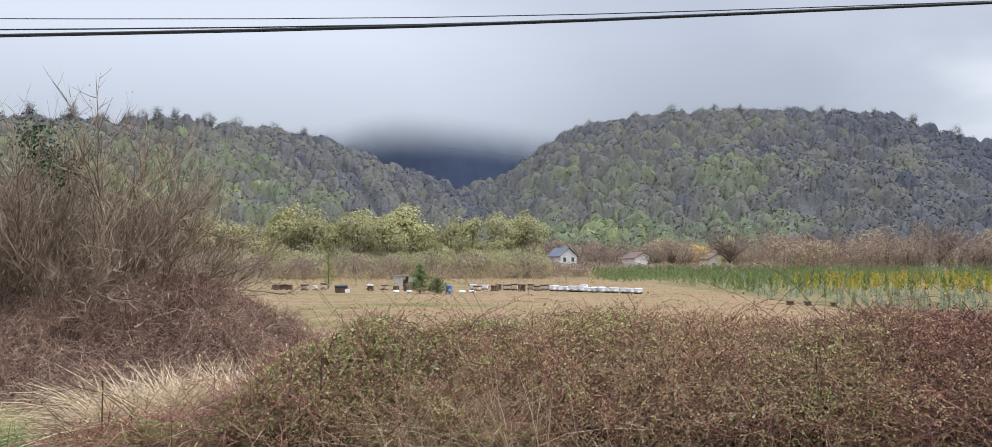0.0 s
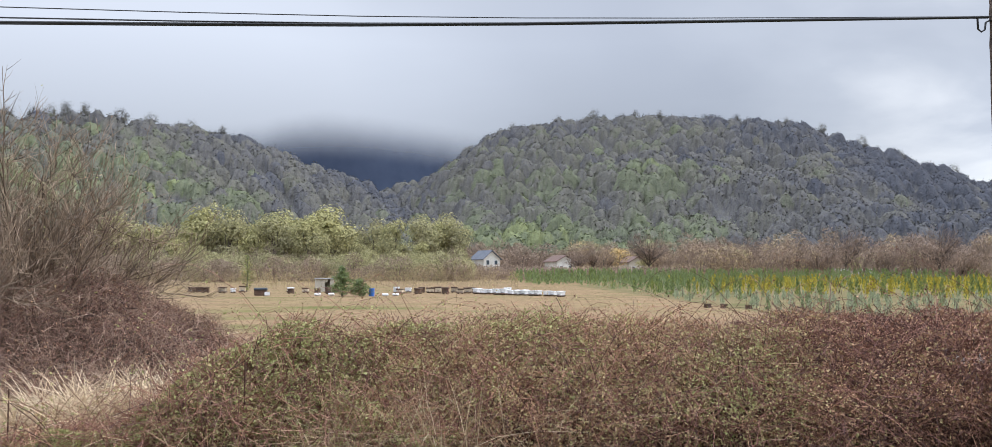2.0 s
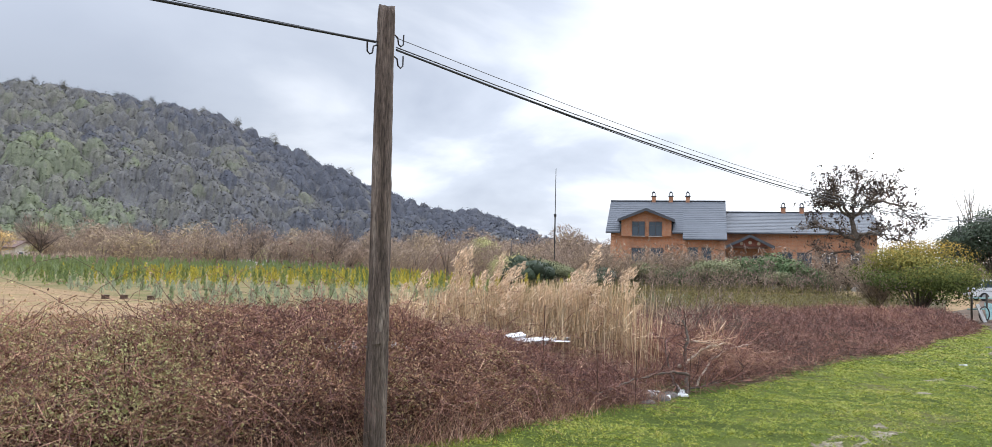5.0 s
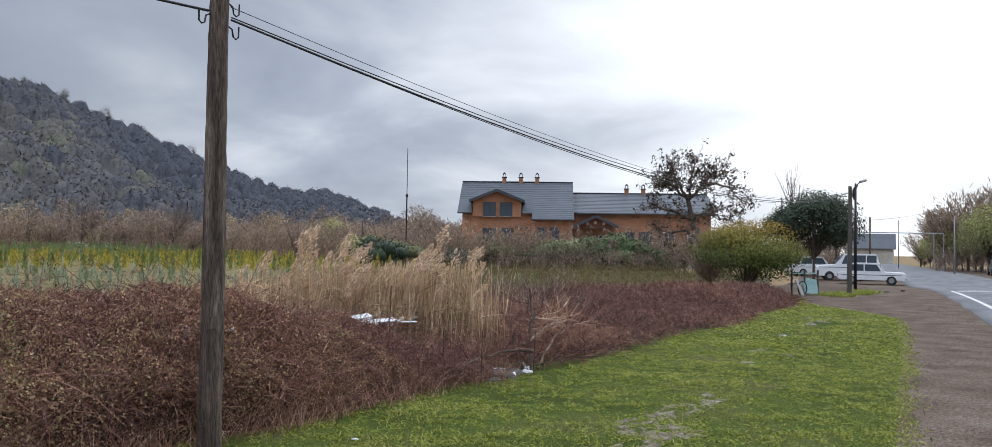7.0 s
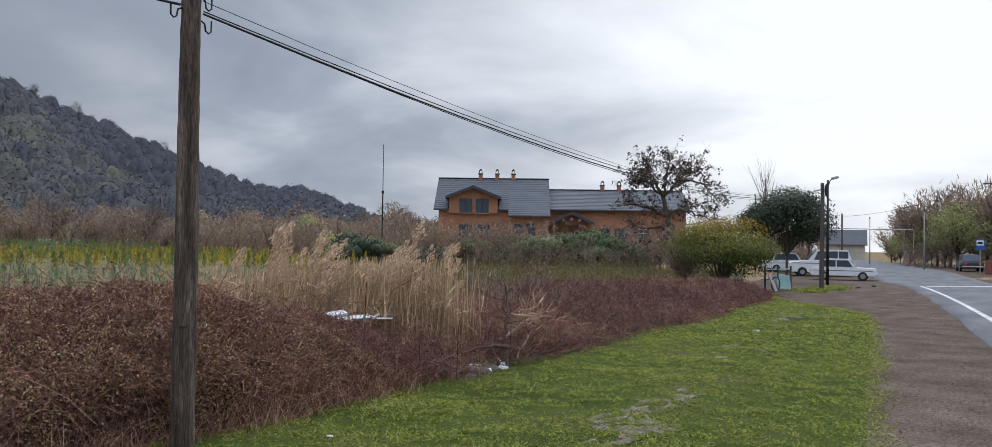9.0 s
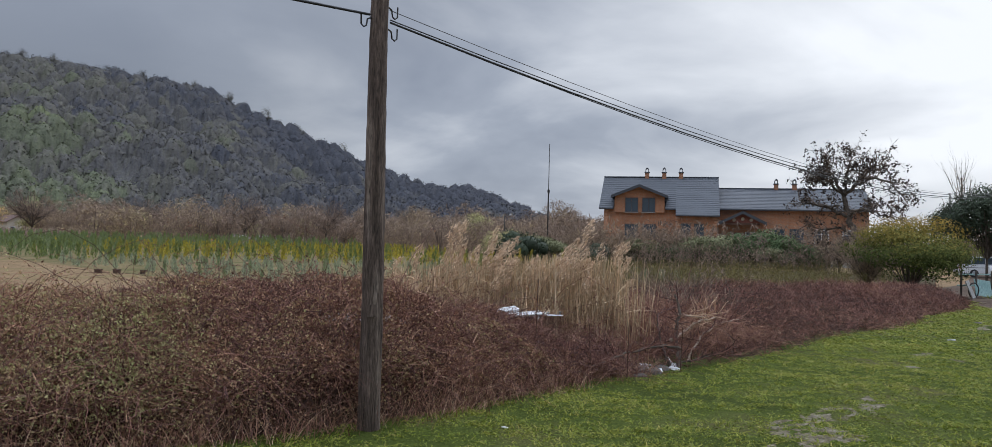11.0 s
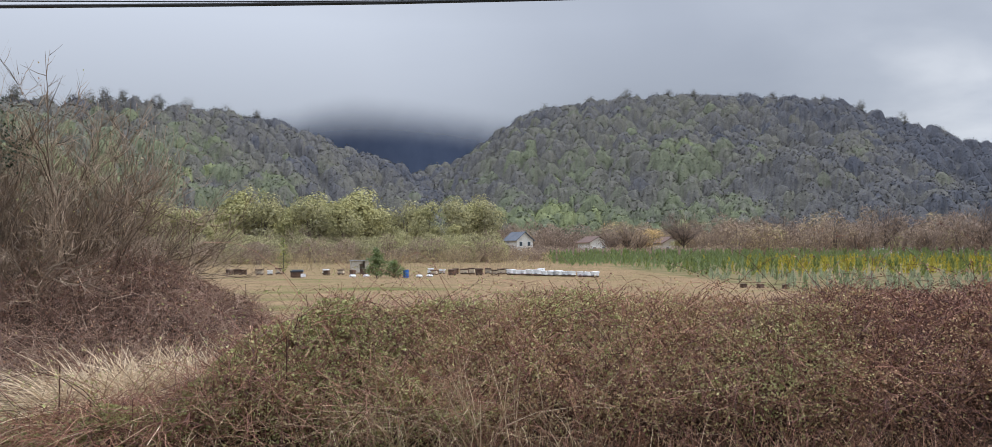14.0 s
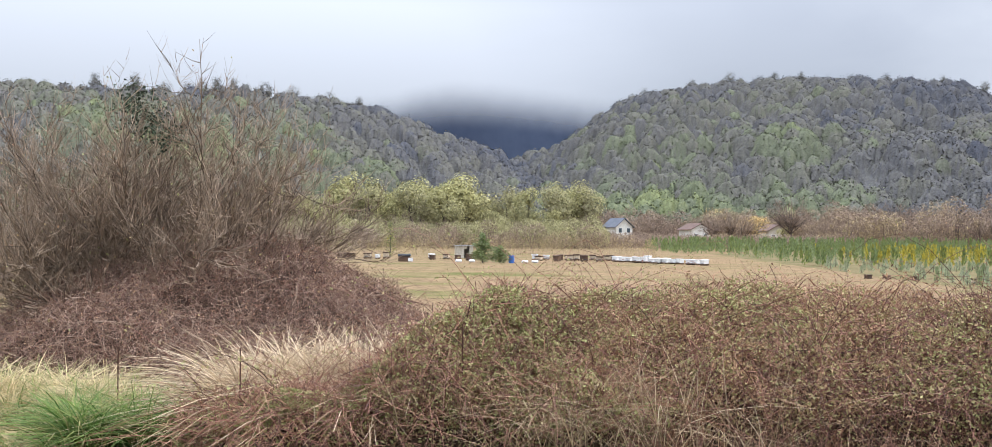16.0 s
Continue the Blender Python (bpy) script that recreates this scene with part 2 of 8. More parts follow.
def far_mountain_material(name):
    """Dark wooded slope, haze blue put into its colour, top alpha-faded for low cloud."""
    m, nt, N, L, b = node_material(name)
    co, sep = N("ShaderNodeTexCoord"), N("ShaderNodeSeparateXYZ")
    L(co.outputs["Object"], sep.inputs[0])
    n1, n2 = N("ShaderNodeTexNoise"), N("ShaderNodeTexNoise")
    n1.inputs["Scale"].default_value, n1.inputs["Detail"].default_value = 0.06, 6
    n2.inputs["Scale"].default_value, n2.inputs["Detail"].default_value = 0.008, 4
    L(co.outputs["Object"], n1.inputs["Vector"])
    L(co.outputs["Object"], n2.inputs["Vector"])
    # the blue of distant haze is painted into the base colour
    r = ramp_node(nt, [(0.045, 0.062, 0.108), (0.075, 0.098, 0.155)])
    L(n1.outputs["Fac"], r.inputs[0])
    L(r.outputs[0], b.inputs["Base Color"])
    b.inputs["Roughness"].default_value, b.inputs["Specular IOR Level"].default_value = 1.0, 0.0
    ma = N("ShaderNodeMath")
    ma.operation = "MULTIPLY_ADD"
    ma.inputs[1].default_value = -18.0
    L(n2.outputs["Fac"], ma.inputs[0])
    L(sep.outputs["Z"], ma.inputs[2])
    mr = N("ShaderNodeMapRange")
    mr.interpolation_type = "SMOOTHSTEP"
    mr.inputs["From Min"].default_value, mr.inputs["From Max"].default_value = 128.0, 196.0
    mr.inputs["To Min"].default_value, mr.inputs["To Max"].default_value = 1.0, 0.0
    # the fade that stands for cloud reaches lower on both flanks of the summit
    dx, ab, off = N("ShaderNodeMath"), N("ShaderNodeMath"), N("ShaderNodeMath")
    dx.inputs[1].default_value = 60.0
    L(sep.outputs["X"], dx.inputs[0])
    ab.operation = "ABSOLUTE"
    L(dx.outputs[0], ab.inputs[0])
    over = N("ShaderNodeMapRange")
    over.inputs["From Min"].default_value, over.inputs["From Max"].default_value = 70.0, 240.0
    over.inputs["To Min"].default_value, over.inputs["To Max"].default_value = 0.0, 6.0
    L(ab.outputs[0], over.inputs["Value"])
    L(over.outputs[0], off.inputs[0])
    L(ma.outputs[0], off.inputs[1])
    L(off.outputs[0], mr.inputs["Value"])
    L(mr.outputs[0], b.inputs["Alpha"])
    return m


M_SHOULDER = surface("packed_dirt", [(0.075, 0.054, 0.041), (0.115, 0.085, 0.065), (0.15, 0.117, 0.092)], scale=1.3, fine=26, fine_amount=0.55, rough=0.9, bump=0.6, bump_dist=0.015, spec=0.03)
M_FIELD = surface("dry_field", [(0.125, 0.125, 0.045), (0.20, 0.155, 0.078), (0.25, 0.17, 0.10), (0.215, 0.15, 0.085), (0.155, 0.14, 0.058)], scale=0.16, fine=2.6, fine_amount=0.42, rough=0.95, bump=0.9, bump_dist=0.08, stretch=(0.55, 1.5, 1), spec=0.03)
M_TURF = surface("mossy_turf", [(0.045, 0.058, 0.014), (0.07, 0.09, 0.02), (0.11, 0.10, 0.04)], scale=0.7, fine=40, fine_amount=0.45, rough=0.95, bump=0.9, bump_dist=0.03, spec=0.03)
M_ASPHALT = surface("worn_asphalt", [(0.10, 0.103, 0.108), (0.13, 0.133, 0.138), (0.168, 0.17, 0.174)], scale=0.9, fine=45, fine_amount=0.35, rough=0.88, bump=0.25, bump_dist=0.006, stretch=(0.35, 1.5, 1), spec=0.2)
M_PAINT = surface("road_paint", [(0.24, 0.245, 0.25), (0.50, 0.51, 0.52), (0.60, 0.61, 0.62)], scale=3, fine=30, rough=0.6, bump=0.2, bump_dist=0.003)
M_FOREST_FLOOR = surface("forest_floor", [(0.14, 0.13, 0.125), (0.155, 0.145, 0.13), (0.15, 0.155, 0.12)], scale=0.03, fine=0.6, fine_amount=0.4, rough=1.0, bump=0.8, bump_dist=0.6, spec=0.0)
M_FAR = far_mountain_material("hazy_far_slope")
M_PLASTIC_WHITE = plain("white_foam", (0.78, 0.79, 0.80), 0.6)
M_HIVE_WHITE = plain("white_hive_paint", (0.74, 0.75, 0.76), 0.6)
M_HIVE_DARK = surface("dark_hive_wood", [(0.055, 0.036, 0.027), (0.105, 0.065, 0.045), (0.16, 0.10, 0.068)], scale=2, fine=20, rough=0.85, vary="object")
M_HIVE_TAN = surface("pale_hive_wood", [(0.40, 0.33, 0.24), (0.55, 0.47, 0.36)], scale=3, fine=25, rough=0.8, vary="object")
M_BLUE_PLASTIC = plain("blue_plastic", (0.03, 0.13, 0.46), 0.4)
M_BLACK_PLASTIC = plain("dark_tarpaulin", (0.03, 0.04, 0.055), 0.5)
M_POLE = surface("weathered_pole_wood", [(0.034, 0.024, 0.019), (0.095, 0.069, 0.054), (0.135, 0.100, 0.080), (0.22, 0.175, 0.142)], scale=3.4, fine=22, fine_amount=0.75, rough=0.9, bump=1.0, bump_dist=0.02, stretch=(5.0, 5.0, 0.5))
M_POLE_GREY = surface("grey_pole_wood", [(0.075, 0.066, 0.056), (0.13, 0.115, 0.10)], scale=2, fine=25, rough=0.9, bump=0.6, stretch=(3, 3, 0.3))
M_IRON = plain("dark_iron", (0.035, 0.033, 0.033), 0.6, 0.6)
M_RUST = surface("rusty_iron", [(0.05, 0.025, 0.018), (0.11, 0.055, 0.035)], scale=6, fine=40, rough=0.9)
M_CABLE = plain("black_cable", (0.018, 0.018, 0.02), 0.55)
M_CONCRETE = surface("weathered_concrete", [(0.28, 0.275, 0.26), (0.38, 0.37, 0.35)], scale=1.2, fine=20, rough=0.9)
M_BARK = surface("bark", [(0.05, 0.04, 0.032), (0.10, 0.08, 0.062), (0.15, 0.125, 0.10)], scale=5, fine=40, rough=0.95, bump=0.8, stretch=(2, 2, 0.4))
M_DRYWOOD = surface("bleached_branch", [(0.26, 0.20, 0.15), (0.42, 0.34, 0.26)], scale=5, fine=40, rough=0.85, stretch=(1, 1, 1))
M_BRICK = brick_material("orange_brick", (0.43, 0.17, 0.075), (0.33, 0.125, 0.055), (0.36, 0.26, 0.19))
M_QUOIN = brick_material("pale_quoin_brick", (0.52, 0.24, 0.12), (0.46, 0.20, 0.10), (0.46, 0.36, 0.28))
M_STONE = surface("foundation_stone", [(0.23, 0.22, 0.21), (0.34, 0.33, 0.31), (0.42, 0.40, 0.37)], scale=2.0, fine=12, rough=0.9, bump=0.8, bump_dist=0.03)
M_ROOF = surface("grey_metal_tile", [(0.085, 0.093, 0.105), (0.105, 0.113, 0.128)], scale=0.6, fine=8, fine_amount=0.12, rough=0.65, metal=0.0, bump=0.1, vary="object", vary_amount=0.06)
M_ROOF_RED = surface("rusty_red_roof", [(0.115, 0.075, 0.06), (0.17, 0.105, 0.085)], scale=0.8, fine=8, rough=0.8)
M_ROOF_PALE = surface("pale_asbestos_roof", [(0.30, 0.31, 0.33), (0.40, 0.41, 0.43)], scale=0.8, fine=8, rough=0.8)
M_ROOF_BLUE = surface("blue_grey_sheet_roof", [(0.075, 0.085, 0.105), (0.11, 0.12, 0.145)], scale=0.8, fine=8, rough=0.6)
M_TRIM = plain("dark_roof_edge", (0.05, 0.055, 0.065), 0.5)
M_FRAME_WHITE = plain("white_frame", (0.70, 0.70, 0.69), 0.5)
M_FRAME_BROWN = plain("brown_frame", (0.12, 0.06, 0.04), 0.5)
M_WALL_WHITE = surface("limewashed_wall", [(0.52, 0.51, 0.48), (0.66, 0.65, 0.62)], scale=0.8, fine=10, rough=0.9)
M_WALL_BUFF = surface("buff_plaster", [(0.40, 0.36, 0.30), (0.52, 0.48, 0.41)], scale=0.8, fine=10, rough=0.9)
M_WALL_RED = surface("red_brown_boards", [(0.16, 0.06, 0.05), (0.24, 0.10, 0.08)], scale=1.5, fine=12, rough=0.85)
M_GLASS = glass_material("window_glass")
M_NURSERY_SOIL = surface("straw_soil", [(0.10, 0.10, 0.04), (0.165, 0.135, 0.068), (0.22, 0.165, 0.095)], scale=0.5, fine=6, rough=0.95, bump=0.7, bump_dist=0.04, spec=0.03)
M_WEED_SOIL = surface("weedy_soil", [(0.06, 0.05, 0.028), (0.085, 0.07, 0.04), (0.115, 0.09, 0.055)], scale=0.5, fine=6, rough=0.95, bump=0.7, bump_dist=0.04, spec=0.03)
M_CAR_WHITE = surface("white_car_paint", [(0.68, 0.69, 0.70), (0.76, 0.77, 0.78)], scale=1, fine=8, fine_amount=0.05, rough=0.25, bump=0, spec=0.6)
M_CAR_DARK = surface("dark_car_paint", [(0.03, 0.032, 0.036), (0.05, 0.05, 0.055)], scale=1, fine=8, fine_amount=0.05, rough=0.25, bump=0, spec=0.6)
M_RUBBER = plain("tyre_rubber", (0.025, 0.025, 0.026), 0.85)
M_STEEL = plain("bright_steel", (0.45, 0.46, 0.48), 0.35, 0.9)
M_LAMP_RED = plain("red_lamp_glass", (0.40, 0.02, 0.02), 0.3)
M_LAMP_CLEAR = plain("headlamp_glass", (0.55, 0.56, 0.58), 0.15)
M_SIGN_BLUE = plain("sign_blue", (0.02, 0.10, 0.38), 0.4)
M_TURQ = surface("faded_turquoise_paint", [(0.22, 0.36, 0.35), (0.34, 0.48, 0.46)], scale=3, fine=20, rough=0.7)
M_RUBBLE = surface("grey_rubble", [(0.10, 0.09, 0.08), (0.17, 0.16, 0.145)], scale=3, fine=20, rough=0.95, vary="object")

F_CANE = foliage("bramble_cane", [(0.085, 0.044, 0.040), (0.205, 0.098, 0.074), (0.32, 0.158, 0.108), (0.43, 0.265, 0.17), (0.62, 0.46, 0.30)], 0.75, 0.0)
F_MOUND = foliage("dead_mound_cane", [(0.055, 0.036, 0.032), (0.155, 0.088, 0.068), (0.27, 0.165, 0.120), (0.38, 0.27, 0.20), (0.56, 0.43, 0.31)], 0.8, 0.0)
F_BRAMBLE_LEAF = foliage("bramble_leaf", [(0.125, 0.058, 0.044), (0.26, 0.135, 0.092), (0.40, 0.235, 0.142), (0.40, 0.315, 0.155), (0.36, 0.355, 0.15), (0.32, 0.335, 0.13)], 0.65, 0.2)
# near-black browns carry the shade of the bramble's inside
F_CORE = surface("bramble_core_shade", [(0.0368, 0.026, 0.0198), (0.0735, 0.048, 0.0351), (0.0998, 0.068, 0.045)], scale=4, fine=30, fine_amount=0.5, rough=1.0, bump=1.0, bump_dist=0.08, spec=0.0)
F_STUBBLE = foliage("field_straw", [(0.14, 0.165, 0.06), (0.23, 0.20, 0.09), (0.29, 0.21, 0.12), (0.36, 0.26, 0.155)], 0.8, 0.2)
F_STRAW = foliage("dry_straw", [(0.30, 0.21, 0.13), (0.52, 0.395, 0.25), (0.70, 0.57, 0.40)], 0.7, 0.35)
F_REED = foliage("dry_reed", [(0.44, 0.31, 0.18), (0.62, 0.465, 0.29), (0.74, 0.60, 0.42)], 0.7, 0.35)
F_PLUME = foliage("reed_plume", [(0.46, 0.32, 0.21), (0.62, 0.46, 0.31), (0.74, 0.59, 0.43)], 0.8, 0.35)
F_GRASS = foliage("green_grass", [(0.103, 0.138, 0.0184), (0.201, 0.241, 0.0299), (0.299, 0.305, 0.0517), (0.391, 0.316, 0.115)], 0.6, 0.35)
F_SEDGE = foliage("sedge_blade", [(0.09, 0.17, 0.04), (0.19, 0.26, 0.07), (0.42, 0.34, 0.17), (0.62, 0.50, 0.30)], 0.6, 0.35)
F_NURSERY = foliage("nursery_conifer", [(0.40, 0.425, 0.30), (0.28, 0.33, 0.18), (0.165, 0.22, 0.08), (0.26, 0.26, 0.065), (0.46, 0.375, 0.055)], 0.65, 0.3)
# blue-grey at the ramp's dark end is haze put into the crown colour
F_WOODS = tufted(foliage("hazy_spring_woods", [(0.088, 0.092, 0.108), (0.126, 0.122, 0.120), (0.148, 0.142, 0.120), (0.148, 0.158, 0.110), (0.165, 0.182, 0.110), (0.22, 0.24, 0.12)], 0.95, 0.0, 0.0, 0.3), 1.3, 0.5)
F_WOODTRUNK = foliage("far_trunks", [(0.075, 0.065, 0.058), (0.14, 0.125, 0.115)], 0.95, 0.0, 0.0)
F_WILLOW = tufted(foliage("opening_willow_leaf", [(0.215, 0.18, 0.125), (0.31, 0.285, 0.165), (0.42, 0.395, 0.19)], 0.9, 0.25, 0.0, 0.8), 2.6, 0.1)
F_WEED = foliage("mixed_weeds", [(0.085, 0.065, 0.045), (0.14, 0.115, 0.055), (0.20, 0.165, 0.06), (0.135, 0.135, 0.048), (0.26, 0.20, 0.095)], 0.8, 0.15, 0.05)
F_THICKET = tufted(foliage("bare_thicket_twig", [(0.195, 0.148, 0.122), (0.265, 0.198, 0.155), (0.335, 0.252, 0.18), (0.43, 0.345, 0.18), (0.54, 0.37, 0.16)], 0.85, 0.2, 0.05), 2.6, 0.1)
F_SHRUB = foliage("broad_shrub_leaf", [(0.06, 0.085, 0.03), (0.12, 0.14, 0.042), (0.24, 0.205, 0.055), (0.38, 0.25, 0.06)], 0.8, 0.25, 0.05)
F_ROADSIDE = foliage("roadside_bud_leaf", [(0.19, 0.17, 0.12), (0.27, 0.26, 0.14), (0.40, 0.42, 0.15)], 0.8, 0.3, 0.05)
F_EVERGREEN = foliage("dark_evergreen_leaf", [(0.022, 0.030, 0.018), (0.04, 0.055, 0.032), (0.075, 0.095, 0.058)], 0.6, 0.1, 0.15)
F_DEADLEAF = foliage("clinging_dark_leaf", [(0.025, 0.016, 0.014), (0.05, 0.035, 0.03), (0.075, 0.06, 0.04)], 0.7, 0.1)
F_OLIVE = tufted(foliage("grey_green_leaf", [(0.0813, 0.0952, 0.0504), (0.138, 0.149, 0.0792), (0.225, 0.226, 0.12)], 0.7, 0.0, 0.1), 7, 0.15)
F_HEDGE = foliage("mid_green_leaf", [(0.055, 0.085, 0.04), (0.10, 0.145, 0.065), (0.17, 0.21, 0.10)], 0.7, 0.2, 0.1)
F_TWIG = foliage("shrub_twig", [(0.095, 0.068, 0.050), (0.185, 0.135, 0.096), (0.31, 0.232, 0.165), (0.43, 0.335, 0.245)], 0.85, 0.0)


# ---- mesh helpers ----
rng = np.random.default_rng(7)


class Soup:
    """Collects vertices, faces and a tint value, and makes one mesh of them."""

    def __init__(self):
        self.v, self.f, self.t, self.n = [], {3: [], 4: []}, [], 0

    def add(self, V, F, tint=0.5):
        V = np.asarray(V, dtype=np.float64).reshape(-1, 3)
        F = np.asarray(F, dtype=np.int64)
        if len(F) == 0:
            return
        self.v.append(V)
        self.f[F.shape[1]].append(F + self.n)
        self.t.append(np.broadcast_to(np.asarray(tint, dtype=np.float64), (len(V),)))
        self.n += len(V)

    def mesh(self, name, mat, smooth=False):
        me = bpy.data.meshes.new(name)
        V = np.concatenate(self.v)
        me.vertices.add(len(V))
        me.vertices.foreach_set("co", V.astype(np.float32).ravel())
        loops, starts, at = [], [], 0
        for k in (3, 4):
            if self.f[k]:
                F = np.concatenate(self.f[k])
                loops.append(F.ravel())
                starts.append(at + np.arange(len(F)) * k)
                at += F.size
        loops, starts = np.concatenate(loops), np.concatenate(starts)
        me.loops.add(len(loops))
        me.loops.foreach_set("vertex_index", loops.astype(np.int32))
        me.polygons.add(len(starts))
        me.polygons.foreach_set("loop_start", starts.astype(np.int32))
        me.polygons.foreach_set("use_smooth", np.full(len(starts), smooth))
        me.update(calc_edges=True)
        at = me.attributes.new("tint", "FLOAT", "POINT")
        at.data.foreach_set("value", np.concatenate(self.t).astype(np.float32))
        me.materials.append(mat)
        return me

    def thing(self, name, mat, parent=None, smooth=False, label="", m=None):
        ob = new(name, self.mesh(name, mat, smooth))
        if parent is not None:
            ob.parent = parent
        if m is not None:
            ob.matrix_basis = m
        return tagged(ob, label)


def unit(v):
    return v / np.maximum(np.linalg.norm(v, axis=-1, keepdims=True), 1e-9)


def tubes(pts, rad, sides=3):
    """Thin stems: pts (n, k, 3), rad (n, k)."""
    n, k, _ = pts.shape
    t = unit(np.gradient(pts, axis=1))
    ref = unit(rng.normal(size=(n, 1, 3)))
    s = unit(np.cross(t, np.broadcast_to(ref, t.shape)))
    u = np.cross(t, s)
    a = np.arange(sides) * 2 * np.pi / sides
    ring = s[:, :, None] * np.cos(a)[:, None] + u[:, :, None] * np.sin(a)[:, None]
    V = pts[:, :, None] + ring * rad[:, :, None, None]
    base = (np.arange(n) * k * sides)[:, None, None] + (np.arange(k - 1) * sides)[:, None] + np.arange(sides)
    nxt = (np.arange(n) * k * sides)[:, None, None] + (np.arange(k - 1) * sides)[:, None] + (np.arange(sides) + 1) % sides
    F = np.stack([base, nxt, nxt + sides, base + sides], -1).reshape(-1, 4)
    return V.reshape(-1, 3), F


def ribbons(pts, rad):
    """The finest twigs: strips two radii wide, turned every way."""
    n, k, _ = pts.shape
    t = unit(np.gradient(pts, axis=1))
    s = unit(np.cross(t, np.broadcast_to(unit(rng.normal(size=(n, 1, 3))), t.shape))) * rad[:, :, None] * 1.15
    V = np.stack([pts - s, pts + s], 2).reshape(-1, 3)
    b = (np.arange(n) * k * 2)[:, None, None] + (np.arange(k - 1) * 2)[None, :, None]
    return V, (b + np.array([0, 1, 3, 2])).reshape(-1, 4)


def per(tint, count):
    """One tint value for each piece, spread over its vertices."""
    return np.repeat(np.asarray(tint), count)


def leaves(c, d, nrm, length, width):
    """Folded leaf blades: centre, direction, normal (n, 3), length and width (n,)."""
    d = unit(d)
    s = unit(np.cross(d, nrm))
    up = np.cross(s, d)
    l, w = np.asarray(length)[:, None], np.asarray(width)[:, None]
    V = np.stack([c - d * l / 2, c + s * w / 2 + up * w * 0.18, c + d * l / 2, c - s * w / 2 + up * w * 0.18], 1).reshape(-1, 3)
    b = (np.arange(len(c)) * 4)[:, None]
    F = np.concatenate([b + [0, 1, 2], b + [0, 2, 3]])
    return V, F


def blades(root, direction, length, bend, width, k=4):
    """Grass blades that rise and arch over: ribbons narrowing to the tip."""
    n = len(root)
    s = np.linspace(0, 1, k)[None, :, None]
    d = unit(direction)
    h = d.copy()
    h[:, 2] = 0
    h = unit(h + rng.normal(size=h.shape) * [0.05, 0.05, 0])
    L = np.asarray(length)[:, None, None]
    B = np.asarray(bend)[:, None, None]
    P = root[:, None] + d[:, None] * s * L + h[:, None] * B * s ** 2 * L
    P[:, :, 2] -= (B * s ** 2.2 * L * 0.55)[:, :, 0]
    side = unit(np.cross(d, h + [0, 0, 1e-3]) + rng.normal(size=h.shape) * 0.3)[:, None]
    W = np.asarray(width)[:, None, None] * (1 - 0.85 * s)
    V = np.stack([P - side * W / 2, P + side * W / 2], 2).reshape(-1, 3)
    b = (np.arange(n) * k * 2)[:, None, None] + (np.arange(k - 1) * 2)[None, :, None]
    F = (b + np.array([0, 1, 3, 2])).reshape(-1, 4)
    return V, F


def randdir(n, up=0.0):
    d = unit(rng.normal(size=(n, 3)))
    d[:, 2] += up
    return unit(d)


def box_bm(sx, sy, sz, at=(0, 0, 0), bevel=0.0):
    bm = bmesh.new()
    bmesh.ops.create_cube(bm, size=1)
    bmesh.ops.scale(bm, vec=(sx, sy, sz), verts=bm.verts)
    bmesh.ops.translate(bm, vec=at, verts=bm.verts)
    if bevel:
        bmesh.ops.bevel(bm, geom=bm.edges[:], offset=bevel, segments=1, affect="EDGES")
    return bm


def add_box(bm, sx, sy, sz, at=(0, 0, 0), rot=None):
    r = bmesh.ops.create_cube(bm, size=1)["verts"]
    bmesh.ops.scale(bm, vec=(sx, sy, sz), verts=r)
    if rot is not None:
        bmesh.ops.rotate(bm, matrix=rot, verts=r, cent=(0, 0, 0))
    bmesh.ops.translate(bm, vec=at, verts=r)
    return bm


def prism_bm(profile, depth, axis="y"):
    """A closed outline in x and z, drawn out along y from 0 to depth."""
    bm = bmesh.new()
    a = [bm.verts.new((x, 0, z)) for x, z in profile]
    b = [bm.verts.new((x, depth, z)) for x, z in profile]
    n = len(profile)
    bm.faces.new(a)
    bm.faces.new(b[::-1])
    for i in range(n):
        bm.faces.new((a[i], b[i], b[(i + 1) % n], a[(i + 1) % n]))
    bmesh.ops.recalc_face_normals(bm, faces=bm.faces)
    return bm


def cone_bm(r1, r2, h, at=(0, 0, 0), seg=12, rot=None):
    bm = bmesh.new()
    bmesh.ops.create_cone(bm, cap_ends=True, segments=seg, radius1=r1, radius2=r2, depth=h)
    bmesh.ops.translate(bm, vec=(0, 0, h / 2), verts=bm.verts)
    if rot is not None:
        bmesh.ops.rotate(bm, matrix=rot, verts=bm.verts, cent=(0, 0, 0))
    bmesh.ops.translate(bm, vec=at, verts=bm.verts)
    return bm


def part(name, bm, material, parent=None, label="", smooth=False, m=None):
    me = bpy.data.meshes.new(name)
    for f in bm.faces:
        f.smooth = smooth
    bm.to_mesh(me)
    bm.free()
    me.materials.append(material)
    ob = new(name, me)
    if parent is not None:
        ob.parent = parent
    if m is not None:
        ob.matrix_basis = m
    return tagged(ob, label)


def empty(name, m, label, category, group="", kind=""):
    ob = new(name)
    ob.matrix_basis = m
    return tagged(ob, label, category, group, kind)


def tube_path(points, radius, sides=8, name="cable"):
    """One stem along a list of points."""
    p = np.array(points, dtype=float)[None]
    r = np.full((1, p.shape[1]), radius) if np.isscalar(radius) else np.array(radius, dtype=float)[None]
    return tubes(p, r, sides)


